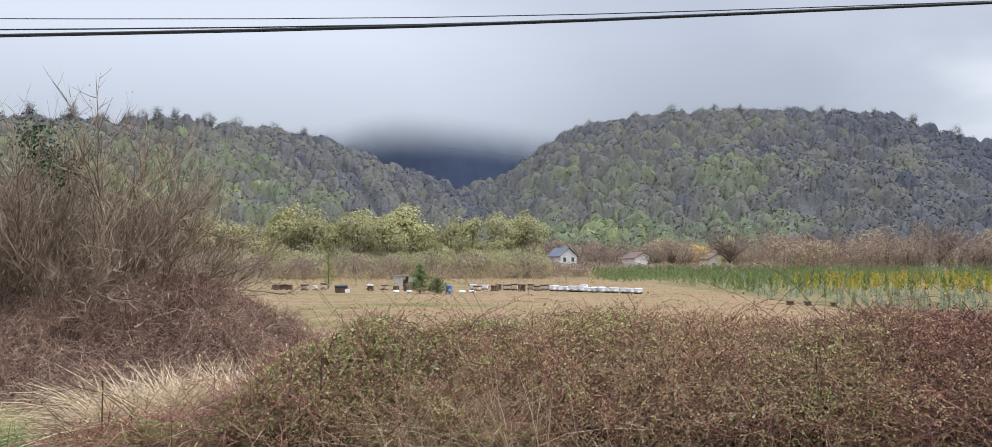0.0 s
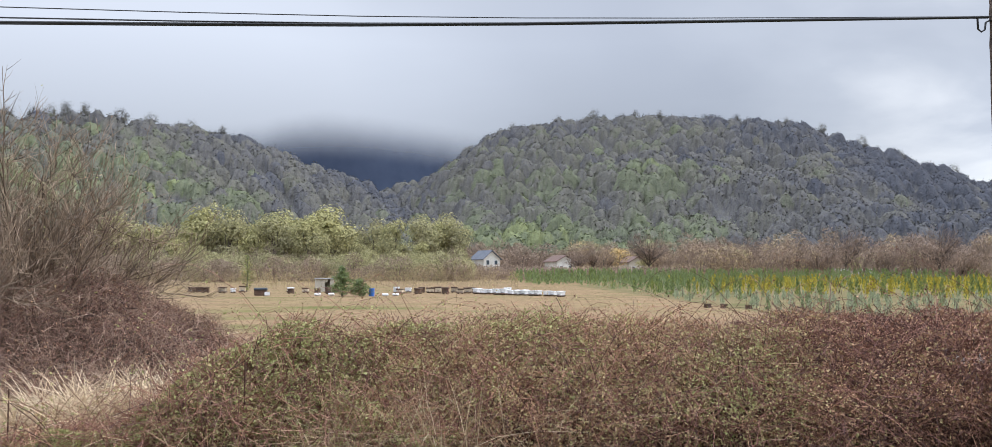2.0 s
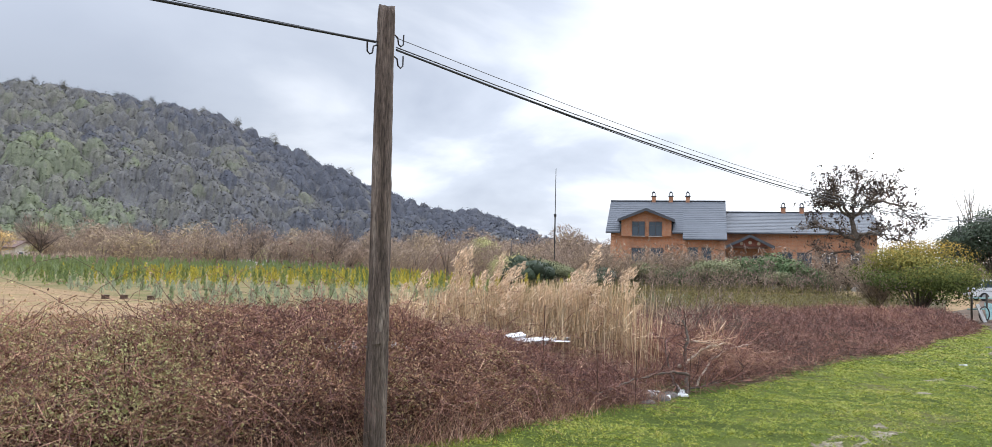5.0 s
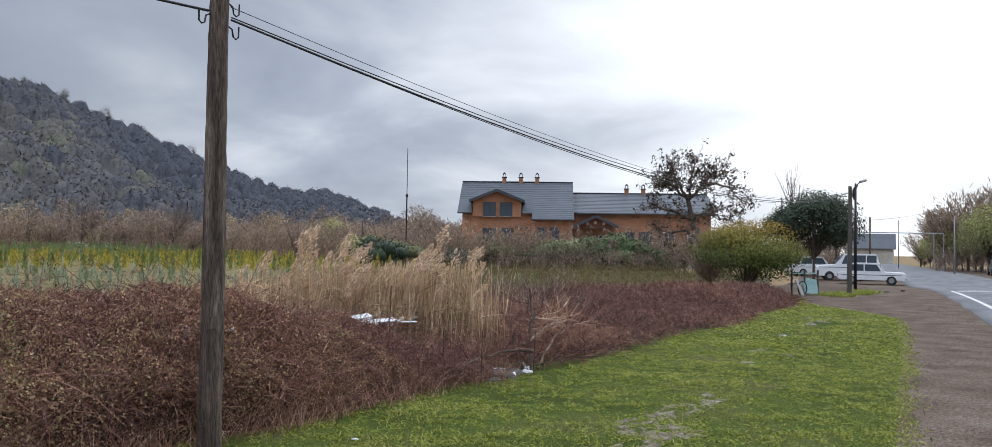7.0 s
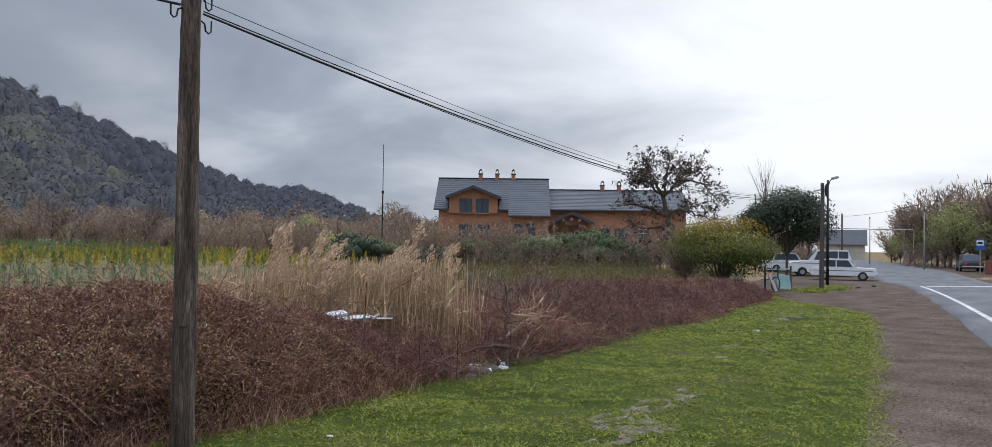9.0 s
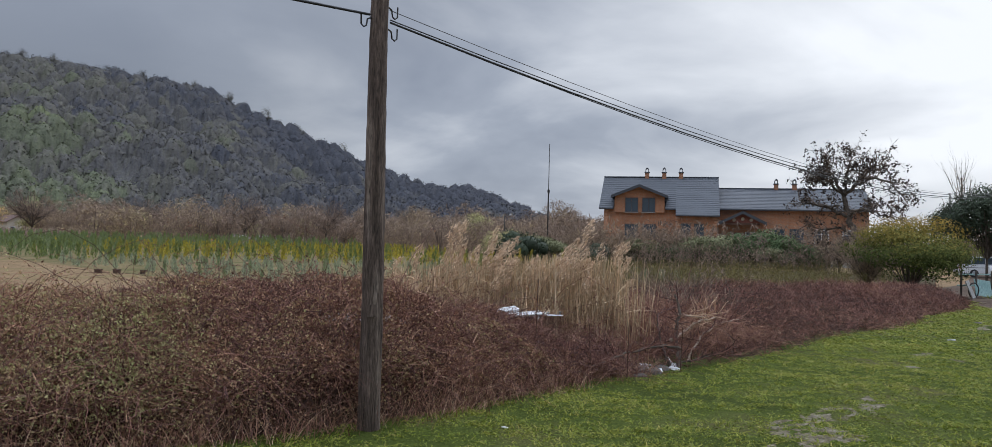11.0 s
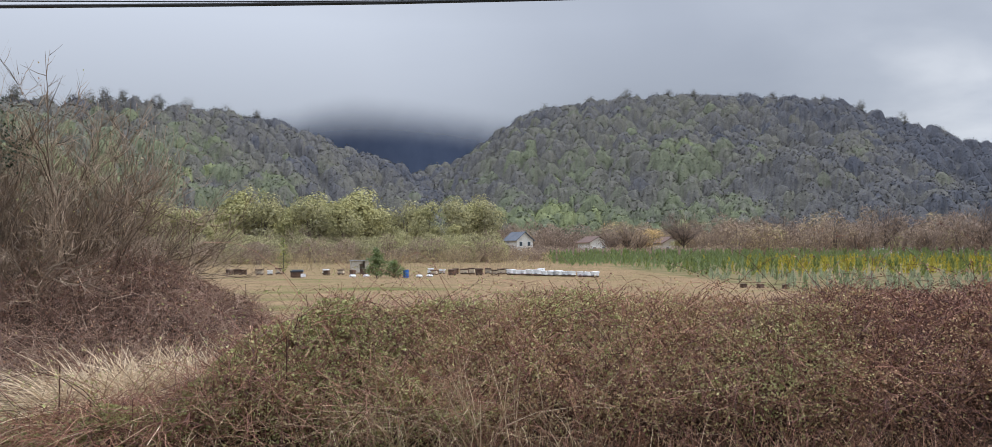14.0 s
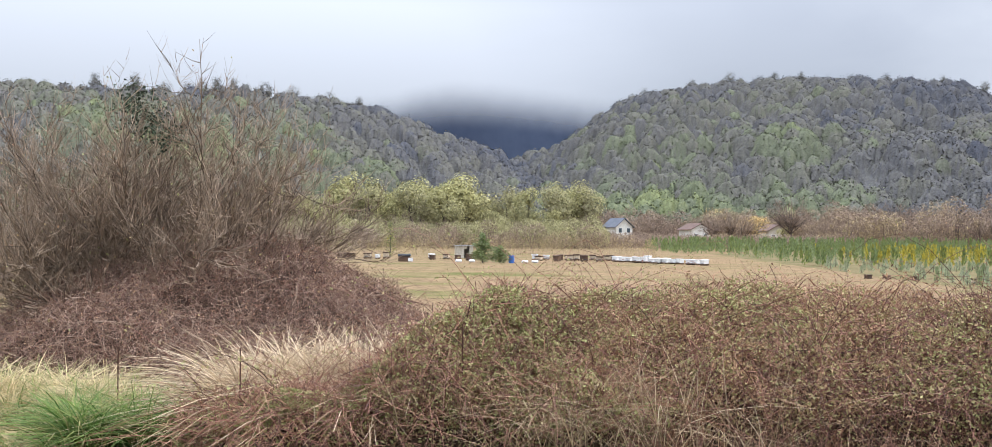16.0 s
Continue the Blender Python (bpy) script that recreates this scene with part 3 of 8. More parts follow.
def fbm(x, y, s, seed=0.0):
    """Smooth value noise of arrays, about -1 to 1."""
    out = np.zeros(np.shape(x))
    a = 1.0
    for i in range(3):
        k = s * 2 ** i
        out = out + a * np.sin(x * k * 1.3 + 1.7 * np.sin(y * k * 0.9 + seed + i) + seed * 1.9) * np.cos(y * k * 1.1 + 1.3 * np.sin(x * k * 0.8 - seed + 2 * i))
        a *= 0.5
    return out / 1.75


# ---- ground ----
def sheet(name, fx, u, v, mat, kind="structure", label="", category=""):
    """A grid sheet; fx maps arrays u, v to x, y, z."""
    U, W = np.meshgrid(u, v, indexing="ij")
    X, Y, Z = fx(U, W)
    s = Soup()
    n, m = U.shape
    i = (np.arange(n - 1)[:, None] * m + np.arange(m - 1)).ravel()
    s.add(np.stack([X, Y, Z], -1).reshape(-1, 3), np.stack([i, i + m, i + m + 1, i + 1], -1))
    ob = s.thing(name, mat, smooth=True)
    return tagged(ob, label, category, kind=kind)


def dip(x, y):
    """The road and its side sink a little towards the parking place."""
    return -0.36 * np.exp(-((np.asarray(x) - 61.0) / 12.0) ** 2) * np.clip((26.0 - np.asarray(y)) / 8.0, 0, 1)


def ground_height(x, y):
    near = np.exp(-((x - 5) ** 2 + (y - 5) ** 2) / 900)
    return near * 0.02 * fbm(x, y, 0.6, 3) * (np.asarray(y) > 10) - 0.02 + dip(x, y)


gx = np.concatenate([-np.geomspace(2500, 30, 24), np.linspace(-26, 90, 59), np.geomspace(94, 2500, 24)])
gy = np.concatenate([-np.geomspace(2500, 12, 20), np.linspace(-10, 100, 56), np.geomspace(104, 2500, 24)])
ground = sheet("ground", lambda u, v: (u, v, ground_height(u, v)), gx, gy, M_FIELD, label="flat dry straw-coloured field with worn green patches", category="ground")


def road_left(x):
    """Left edge of the road: it bends gently as it goes away."""
    x = np.asarray(x, dtype=float)
    return -1.35 + 0.135 * x + 0.00105 * np.clip(x, 0, 60) ** 2 + np.clip(x - 60, 0, None) * 0.115


ROAD_WIDTH = 6.6
rx = np.concatenate([np.linspace(-300, -20, 15), np.linspace(-15, 150, 84), np.linspace(170, 420, 14)])


def road_fx(u, v):
    y = road_left(u) - v * ROAD_WIDTH + 0.10 * fbm(u, v, 0.9, 1.0) * (v < 0.01)
    return u + v * ROAD_WIDTH * 0.16, y, dip(u, y) + 0.035 + 0.05 * np.sin(np.pi * np.clip(v, 0, 1)) - 0.06 * ((v < 0.001) | (v > 0.999))


road = sheet("road", road_fx, rx, np.array([0, 0.003, 0.1, 0.25, 0.4, 0.5, 0.6, 0.75, 0.9, 0.997, 1.0]), M_ASPHALT, label="worn pale grey asphalt two-lane road", category="road")


def stripe(name, a, b, x0, x1, n, label):
    return sheet(name, lambda u, v: (u + v * 0.16, road_left(u) - v, 0.043 + 0.05 * np.sin(np.pi * v / ROAD_WIDTH) + dip(u, road_left(u))), np.linspace(x0, x1, n), np.array([a, b]), M_PAINT, label=label, category="road marking")


stripe("road_line", 0.62, 0.76, -60, 44, 90, "worn white edge line painted on asphalt")
cross = sheet("road_stripe", lambda u, v: (43.0 + 0.8 * v + 1.2 * u, road_left(43.0) - u, 0.046 + 0.05 * np.sin(np.pi * u / ROAD_WIDTH) + dip(43.0 + 1.2 * u, 3.0)), np.linspace(0.7, 6.0, 14), np.array([0, 1.0]), M_PAINT, label="worn white stripe painted across the asphalt", category="road marking")


def shoulder_inner(x):
    """Where the packed dirt gives way to grass."""
    x = np.asarray(x, dtype=float)
    y = 0.2 + 0.155 * x + 0.0009 * x ** 2 + 3.1 / (1 + np.exp(-(x - 26.2) / 1.1)) + 0.02 * np.sin(x * 1.3) + 0.015 * np.sin(x * 3.1)
    return np.minimum(y, hedge_front(x) + 0.4)


def hedge_front(x):
    """The line where bramble meets grass."""
    x = np.asarray(x, dtype=float)
    return 5.85 + 0.012 * np.clip(x - 9, 0, None) ** 1.75 + 0.16 * np.sin(x * 0.9 + 0.6) * (x < 30) - 0.35 * np.exp(-((x - 9.6) / 0.9) ** 2)


sx = np.concatenate([np.linspace(-60, -10, 20), np.linspace(-8, 36, 124)])
shoulder = sheet("dirt_shoulder", lambda u, v: (u, road_left(u) - 0.3 + v * (shoulder_inner(u) + 0.5 - road_left(u) + 0.3), 0.006 + 0.012 * fbm(u, v * 3, 1.4, 2) * (v > 0.05)), sx, np.linspace(0, 1, 12), M_SHOULDER, label="packed brown dirt road shoulder", category="shoulder")
sheet("dirt_yard", lambda u, v: (u, road_left(u) - 0.25 + v * 7.5, 0.004 + 0.008 * fbm(u, v * 3, 0.8, 4) + dip(u, road_left(u) + v * 7.5)), np.linspace(33, 76, 60), np.linspace(0, 1, 10), M_SHOULDER, label="bare trodden dirt parking place beside the road", category="ground")


def verge_z(x, y):
    edge = np.clip((y - shoulder_inner(x)) / 0.6, 0, 1)
    return 0.012 + 0.045 * edge + 0.022 * fbm(x, y, 1.7, 5) * edge


def verge_width(x):
    """The grass runs out in a ragged tongue behind the start."""
    full = hedge_front(x) + 1.4 - shoulder_inner(x)
    t = np.clip((np.asarray(x) + 6.5) / 6.5, 0, 1)
    return full * np.clip(t * t * (3 - 2 * t) + 0.10 * fbm(np.asarray(x), np.asarray(x) * 0 + 1.0, 1.3, 2.0) * (t < 1), 0.02, 1)


verge = sheet("grass_verge", lambda u, v: (u, shoulder_inner(u) + v * verge_width(u), verge_z(u, shoulder_inner(u) + v * verge_width(u)) - 0.03 * (v > 0.99)), np.linspace(-6.5, 31, 160), np.linspace(0, 1, 22), M_TURF, label="short mossy green grass verge with bare muddy patches", category="grass")


# ---- hills ----
def crest(az, knots):
    a, e = zip(*knots)
    return np.interp(az, a, e)


def hill(name, knots, near, far, a0, a1, seed, label):
    """A wooded hill seen from the plain: foot at distance near, crest at far, crest angle by bearing."""
    def height(az, r):
        el = crest(az, knots)
        top = np.tan(np.radians(np.maximum(el, 0))) * far
        s = np.clip((r - near) / (far - near), 0, 1)
        z = top * (0.30 * s + 0.70 * s * s * (3 - 2 * s))
        x, y = r * np.sin(np.radians(az)), r * np.cos(np.radians(az))
        z = z + (fbm(x, y, 0.013, seed) * 11.0 + fbm(x, y, 0.035, seed + 2) * 4.0) * np.sin(np.pi * s) * np.clip(top / 40, 0, 1)
        back = np.clip((r - far) / 160, 0, 1)
        return z * (1 - 0.75 * back) - 0.3

    def fx(az, r):
        return r * np.sin(np.radians(az)), r * np.cos(np.radians(az)), height(az, r)

    sheet(name, fx, np.linspace(a0, a1, 150), np.linspace(near - 5, far + 160, 46), M_FOREST_FLOOR, label=label, category="hill")
    return height


LEFT_CREST = [(-62, 6.0), (-45, 7.6), (-30, 8.2), (-24, 8.3), (-19, 8.5), (-13, 7.9), (-9.5, 6.9), (-6, 5.7), (-3.5, 4.9), (-1, 3.7), (1.5, 2.0), (4, 0.3), (6, 0)]
RIGHT_CREST = [(-8, 3.4), (-3, 4.2), (0, 4.9), (2, 6.2), (4.5, 8.1), (7, 8.9), (10, 9.4), (14, 9.6), (20, 9.2), (25, 8.7), (28.5, 7.3), (32.4, 5.8), (36.2, 4.3), (39.5, 3.0), (42.5, 3.0), (45.0, 2.2), (47.5, 1.1), (53, 0.5), (60, 0.3)]
h_left = hill("wooded_hillside", LEFT_CREST, 235, 400, -62, 6, 1.3, "wooded hillside with bare and fresh green spring trees")
h_right = hill("wooded_hillside", RIGHT_CREST, 250, 470, -8, 60, 4.1, "wooded hillside with bare and fresh green spring trees")


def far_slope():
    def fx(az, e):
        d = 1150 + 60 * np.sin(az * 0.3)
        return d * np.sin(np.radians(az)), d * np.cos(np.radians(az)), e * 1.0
    ob = sheet("backdrop", fx, np.linspace(-16, 14, 60), np.linspace(-5, 320, 24), M_FAR, label="distant wooded mountain coloured haze blue, its top faded out as low cloud", category="mountain")
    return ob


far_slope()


def crown_template(n):
    """Twig sprays of one far shrub, about one unit high: place, way, length and width."""
    L = unit(rng.normal(size=(9, 3)) + [0, 0, 0.4])
    out = unit(rng.normal(size=(n, 3)) * [1, 1, 0.8] + [0, 0, 0.4])
    dots = out @ L.T
    r = 0.60 + 0.40 * np.clip((dots.max(1) - 0.4) / 0.6, 0, 1)[:, None]
    c = out * r * [0.46, 0.46, 0.52] + [0, 0, 0.46] + rng.normal(size=(n, 3)) * 0.025
    nrm = unit(out + 0.8 * (out - L[dots.argmax(1)]) + rng.normal(size=(n, 3)) * 0.3 + [0, 0, 0.2])
    d = unit(np.cross(nrm, rng.normal(size=(n, 3))) + [0, 0, 0.35])
    return c, d, nrm, rng.uniform(0.05, 0.13, n), rng.uniform(0.007, 0.018, n)


LEAFY = [crown_template(480) for _ in range(6)]


def lobe_template(detail, lobes, deep, cut):
    """A lumpy crown of unit radius: several boughs pushed out of one rounded mass, open below."""
    bm = bmesh.new()
    bmesh.ops.create_icosphere(bm, subdivisions=detail, radius=1.0)
    bm.verts.ensure_lookup_table()
    V = np.array([v.co[:] for v in bm.verts])
    F = np.array([[v.index for v in f.verts] for f in bm.faces])
    bm.free()
    L = unit(rng.normal(size=(lobes, 3)) + [0, 0, 0.35])
    near = (V @ L.T).max(1)
    r = 1 - deep + deep * np.clip((near - 0.55) / 0.45, 0, 1) ** 0.7 + rng.normal(size=len(V)) * 0.045
    keep = V[F].mean(1)[:, 2] > cut
    V = V * r[:, None]
    F = F[keep]
    used = np.unique(F)
    back = np.zeros(len(V), int)
    back[used] = np.arange(len(used))
    return V[used], back[F]


LUMPS = [lobe_template(2, 14, 0.42, -2.0) for _ in range(8)]


def turned(spin):
    return np.array([[np.cos(spin), -np.sin(spin), 0], [np.sin(spin), np.cos(spin), 0], [0, 0, 1]])


def woods(name, height, a0, a1, near, far, knots, count, label):
    """A closed canopy of rounded, lobed crowns over the slope, with leaf tufts and trunks."""
    az = rng.uniform(a0, a1, count * 2)
    r = np.sqrt(rng.uniform(near ** 2, (far + 12) ** 2, count * 2))
    ok = crest(az, knots) > 0.6
    az, r = az[ok][:count], r[ok][:count]
    x, y = r * np.sin(np.radians(az)), r * np.cos(np.radians(az))
    s = np.clip((r - near) / (far - near), 0, 1.1)
    # fresh green runs in drifts up the lower slopes; bare crowns fill the hollows and the heights, tinted darker there
    # for haze
    # the az term puts cloud shade into the right hill's colour
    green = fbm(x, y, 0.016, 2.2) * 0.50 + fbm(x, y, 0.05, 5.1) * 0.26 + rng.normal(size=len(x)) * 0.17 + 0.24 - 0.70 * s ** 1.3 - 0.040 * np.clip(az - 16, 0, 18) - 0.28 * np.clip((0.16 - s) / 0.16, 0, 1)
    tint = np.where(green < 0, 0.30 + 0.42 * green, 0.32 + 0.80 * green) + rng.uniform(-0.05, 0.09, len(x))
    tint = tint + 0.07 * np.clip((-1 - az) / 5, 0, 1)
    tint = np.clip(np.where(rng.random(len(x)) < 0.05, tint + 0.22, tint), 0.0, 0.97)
    A = np.arange(a0, a1, 0.085)
    D = np.arange(near - 3, far + 16, 1.15)
    GA, GD = np.meshgrid(A, D, indexing="ij")
    GX, GY = GD * np.sin(np.radians(GA)), GD * np.cos(np.radians(GA))
    lift = np.full(GA.shape, 1.3)
    shade = np.full(GA.shape, 0.22)
    for i in range(len(x)):
        size = rng.uniform(3.6, 9.4) if rng.random() < 0.8 else rng.uniform(8.0, 11.0)
        R = size * rng.uniform(0.36, 0.54)
        i0, i1 = np.searchsorted(A, (az[i] - math.degrees(R * 1.3 / r[i]), az[i] + math.degrees(R * 1.3 / r[i])))
        j0, j1 = np.searchsorted(D, (r[i] - R * 1.3, r[i] + R * 1.3))
        if i1 <= i0 or j1 <= j0:
            continue
        dx, dy = GX[i0:i1, j0:j1] - x[i], GY[i0:i1, j0:j1] - y[i]
        th = np.arctan2(dy, dx)
        p = rng.uniform(0, 6.28, 2)
        q = np.hypot(dx, dy) / (R * (1 + 0.20 * np.sin(3 * th + p[0]) + 0.17 * np.sin(5 * th + p[1])))
        h = np.where(q < 1, size * (0.30 + 0.60 * np.clip(1 - q ** 2, 0, 1)), 0)
        up = h > lift[i0:i1, j0:j1]
        lift[i0:i1, j0:j1][up] = h[up]
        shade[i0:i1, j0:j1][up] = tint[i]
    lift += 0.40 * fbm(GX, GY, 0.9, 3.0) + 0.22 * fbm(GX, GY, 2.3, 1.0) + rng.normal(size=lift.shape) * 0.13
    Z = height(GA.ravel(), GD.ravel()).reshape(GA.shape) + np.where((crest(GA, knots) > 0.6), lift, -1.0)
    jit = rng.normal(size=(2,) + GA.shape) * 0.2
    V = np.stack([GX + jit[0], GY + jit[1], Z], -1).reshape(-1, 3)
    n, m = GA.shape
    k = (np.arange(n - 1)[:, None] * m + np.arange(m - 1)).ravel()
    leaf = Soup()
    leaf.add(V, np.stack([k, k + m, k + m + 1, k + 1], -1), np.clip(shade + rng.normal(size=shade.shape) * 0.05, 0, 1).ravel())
    # loose tufts stand off the canopy
    c = np.nonzero((lift > 2.0).ravel())[0]
    c = c[rng.integers(0, len(c), count * 30)]
    w = rng.uniform(0.35, 1.0, len(c))
    W, G = leaves(V[c] + rng.normal(size=(len(c), 3)) * 0.35 + [0, 0, 0.3], randdir(len(c), 0.1), randdir(len(c), 2.2), w, w * 0.75)
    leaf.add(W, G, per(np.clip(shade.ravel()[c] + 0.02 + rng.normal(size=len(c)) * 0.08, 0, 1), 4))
    trunk = Soup()
    e = np.nonzero((s > 0.9) | (s < 0.1))[0]
    z = height(az[e], r[e])
    P = np.stack([np.column_stack([x[e], y[e], z - 0.5]), np.column_stack([x[e] + 0.1, y[e], z + 1.8]), np.column_stack([x[e], y[e] + 0.1, z + 3.6])], 1)
    V, F = tubes(P, np.array([[0.20, 0.14, 0.05]]).repeat(len(e), 0), 3)
    trunk.add(V, F, 0.5)
    root = empty(name, Matrix(), label, "trees", kind="stuff")
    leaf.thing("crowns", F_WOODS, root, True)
    trunk.thing("trunks", F_WOODTRUNK, root)


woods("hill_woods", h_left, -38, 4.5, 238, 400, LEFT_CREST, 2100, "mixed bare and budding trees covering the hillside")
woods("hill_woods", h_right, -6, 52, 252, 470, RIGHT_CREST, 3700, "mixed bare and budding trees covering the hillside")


# ---- growing things ----
def branch_tree(height, spread, levels=3, stems=1, lean=(0, 0), trunk_r=0.12, kids=(7, 5, 4), up=0.55, seed=1, wig=0.06, first=0.3, reach=1.0, base=0.0):
    """Points and radii of a branching plant, level by level, and the tips of its last level."""
    g = np.random.default_rng(seed)
    out = []
    a = g.uniform(0, 6.28, stems)
    tilt = (np.array(lean)[None] + (np.stack([np.cos(a), np.sin(a)], -1) * g.uniform(0.1, 1, (stems, 1)) * spread * (0.9 if stems > 1 else 0.05)))
    k = 9
    s = np.linspace(0, 1, k)
    H = height * g.uniform(0.7, 1.0, stems)
    P = np.zeros((stems, k, 3))
    P[:, :, :2] = tilt[:, None] * (s ** 1.15)[None, :, None]
    P[:, :, 2] = H[:, None] * s
    P[:, :, :2] += (g.normal(size=(stems, 2)) * base)[:, None]
    P += np.cumsum(g.normal(size=P.shape) * wig * height / k, 1) * (s > 0)[None, :, None]
    R = trunk_r * (1 - 0.8 * s)[None] * g.uniform(0.7, 1.0, (stems, 1))
    out.append((P, R))
    for lev in range(levels - 1):
        n, kk, _ = P.shape
        m = kids[lev]
        f = first + (1 - first) * g.random((n, m))
        idx = f * (kk - 1)
        i0 = np.minimum(idx.astype(int), kk - 2)
        w = (idx - i0)[..., None]
        rows = np.arange(n)[:, None]
        base = P[rows, i0] * (1 - w) + P[rows, i0 + 1] * w
        tang = unit(P[rows, i0 + 1] - P[rows, i0])
        r0 = R[rows, i0] * 0.55
        side = g.normal(size=base.shape)
        d = unit(tang * up + unit(side) * (1 - up * 0.6) + [0, 0, 0.12])
        parent_len = np.linalg.norm(P[:, -1] - P[:, 0], axis=-1)[:, None]
        L = parent_len * g.uniform(0.28, 0.55, (n, m)) * (1.15 - 0.6 * f) * (reach if lev == 0 else 1.0)
        kn = 6 if lev == 0 else 4
        s = np.linspace(0, 1, kn)
        Q = base[:, :, None] + d[:, :, None] * s[:, None] * L[:, :, None, None]
        Q[..., 2] += (s ** 2)[None, None] * L[..., None] * 0.22
        Q += np.cumsum(g.normal(size=Q.shape) * 0.07 * L[..., None, None] / kn * 2, 2) * (s > 0)[:, None]
        P = Q.reshape(-1, kn, 3)
        R = (r0[..., None] * (1 - 0.75 * s)).reshape(-1, kn)
        R = np.maximum(R, 0.0025)
        out.append((P, R))
    return out


def crown_points(level, count, jitter, seed=0):
    P = level[0]
    i = rng.integers(0, len(P), count)
    f = rng.random(count) ** 0.6 * (P.shape[1] - 1)
    j = np.minimum(f.astype(int), P.shape[1] - 2)
    w = (f - j)[:, None]
    return P[i, j] * (1 - w) + P[i, j + 1] * w + rng.normal(size=(count, 3)) * jitter


def make_tree(name, at, label, category, levels, leaf_mat, leaf_count, leaf_len, leaf_wid, jitter, tint=(0.2, 0.8), bark=None, up=0.0, group="", twig_tint=None):
    """Trunk with its limbs, and a crown of twigs and leaves."""
    root = empty(name, Matrix.Translation(at), label, category, group)
    s = Soup()
    for P, R in levels[:2]:
        V, F = tubes(P, R, 6)
        s.add(V, F, 0.5)
    s.thing("trunk", bark or M_BARK, root, True)
    s = Soup()
    for P, R in levels[2:]:
        V, F = ribbons(P, R)
        s.add(V, F, per(rng.random(len(P)), P.shape[1] * 2))
    if len(levels) > 2:
        s.thing("branchwork", F_TWIG, root)
    if leaf_count:
        s = Soup()
        c = crown_points(levels[-1], leaf_count, jitter)
        mid = np.array([0, 0, np.median(c[:, 2]) * 0.8]) + (c - np.median(c, 0)) * 0.0
        out = unit(c - mid + rng.normal(size=c.shape) * 0.5)
        V, F = leaves(c, np.cross(out, randdir(leaf_count, up)), out, rng.uniform(*leaf_len, leaf_count), rng.uniform(*leaf_wid, leaf_count))
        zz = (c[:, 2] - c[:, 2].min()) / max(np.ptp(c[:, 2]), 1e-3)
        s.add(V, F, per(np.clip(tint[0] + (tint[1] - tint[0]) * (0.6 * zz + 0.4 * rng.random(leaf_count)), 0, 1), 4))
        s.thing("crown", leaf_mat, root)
    return root


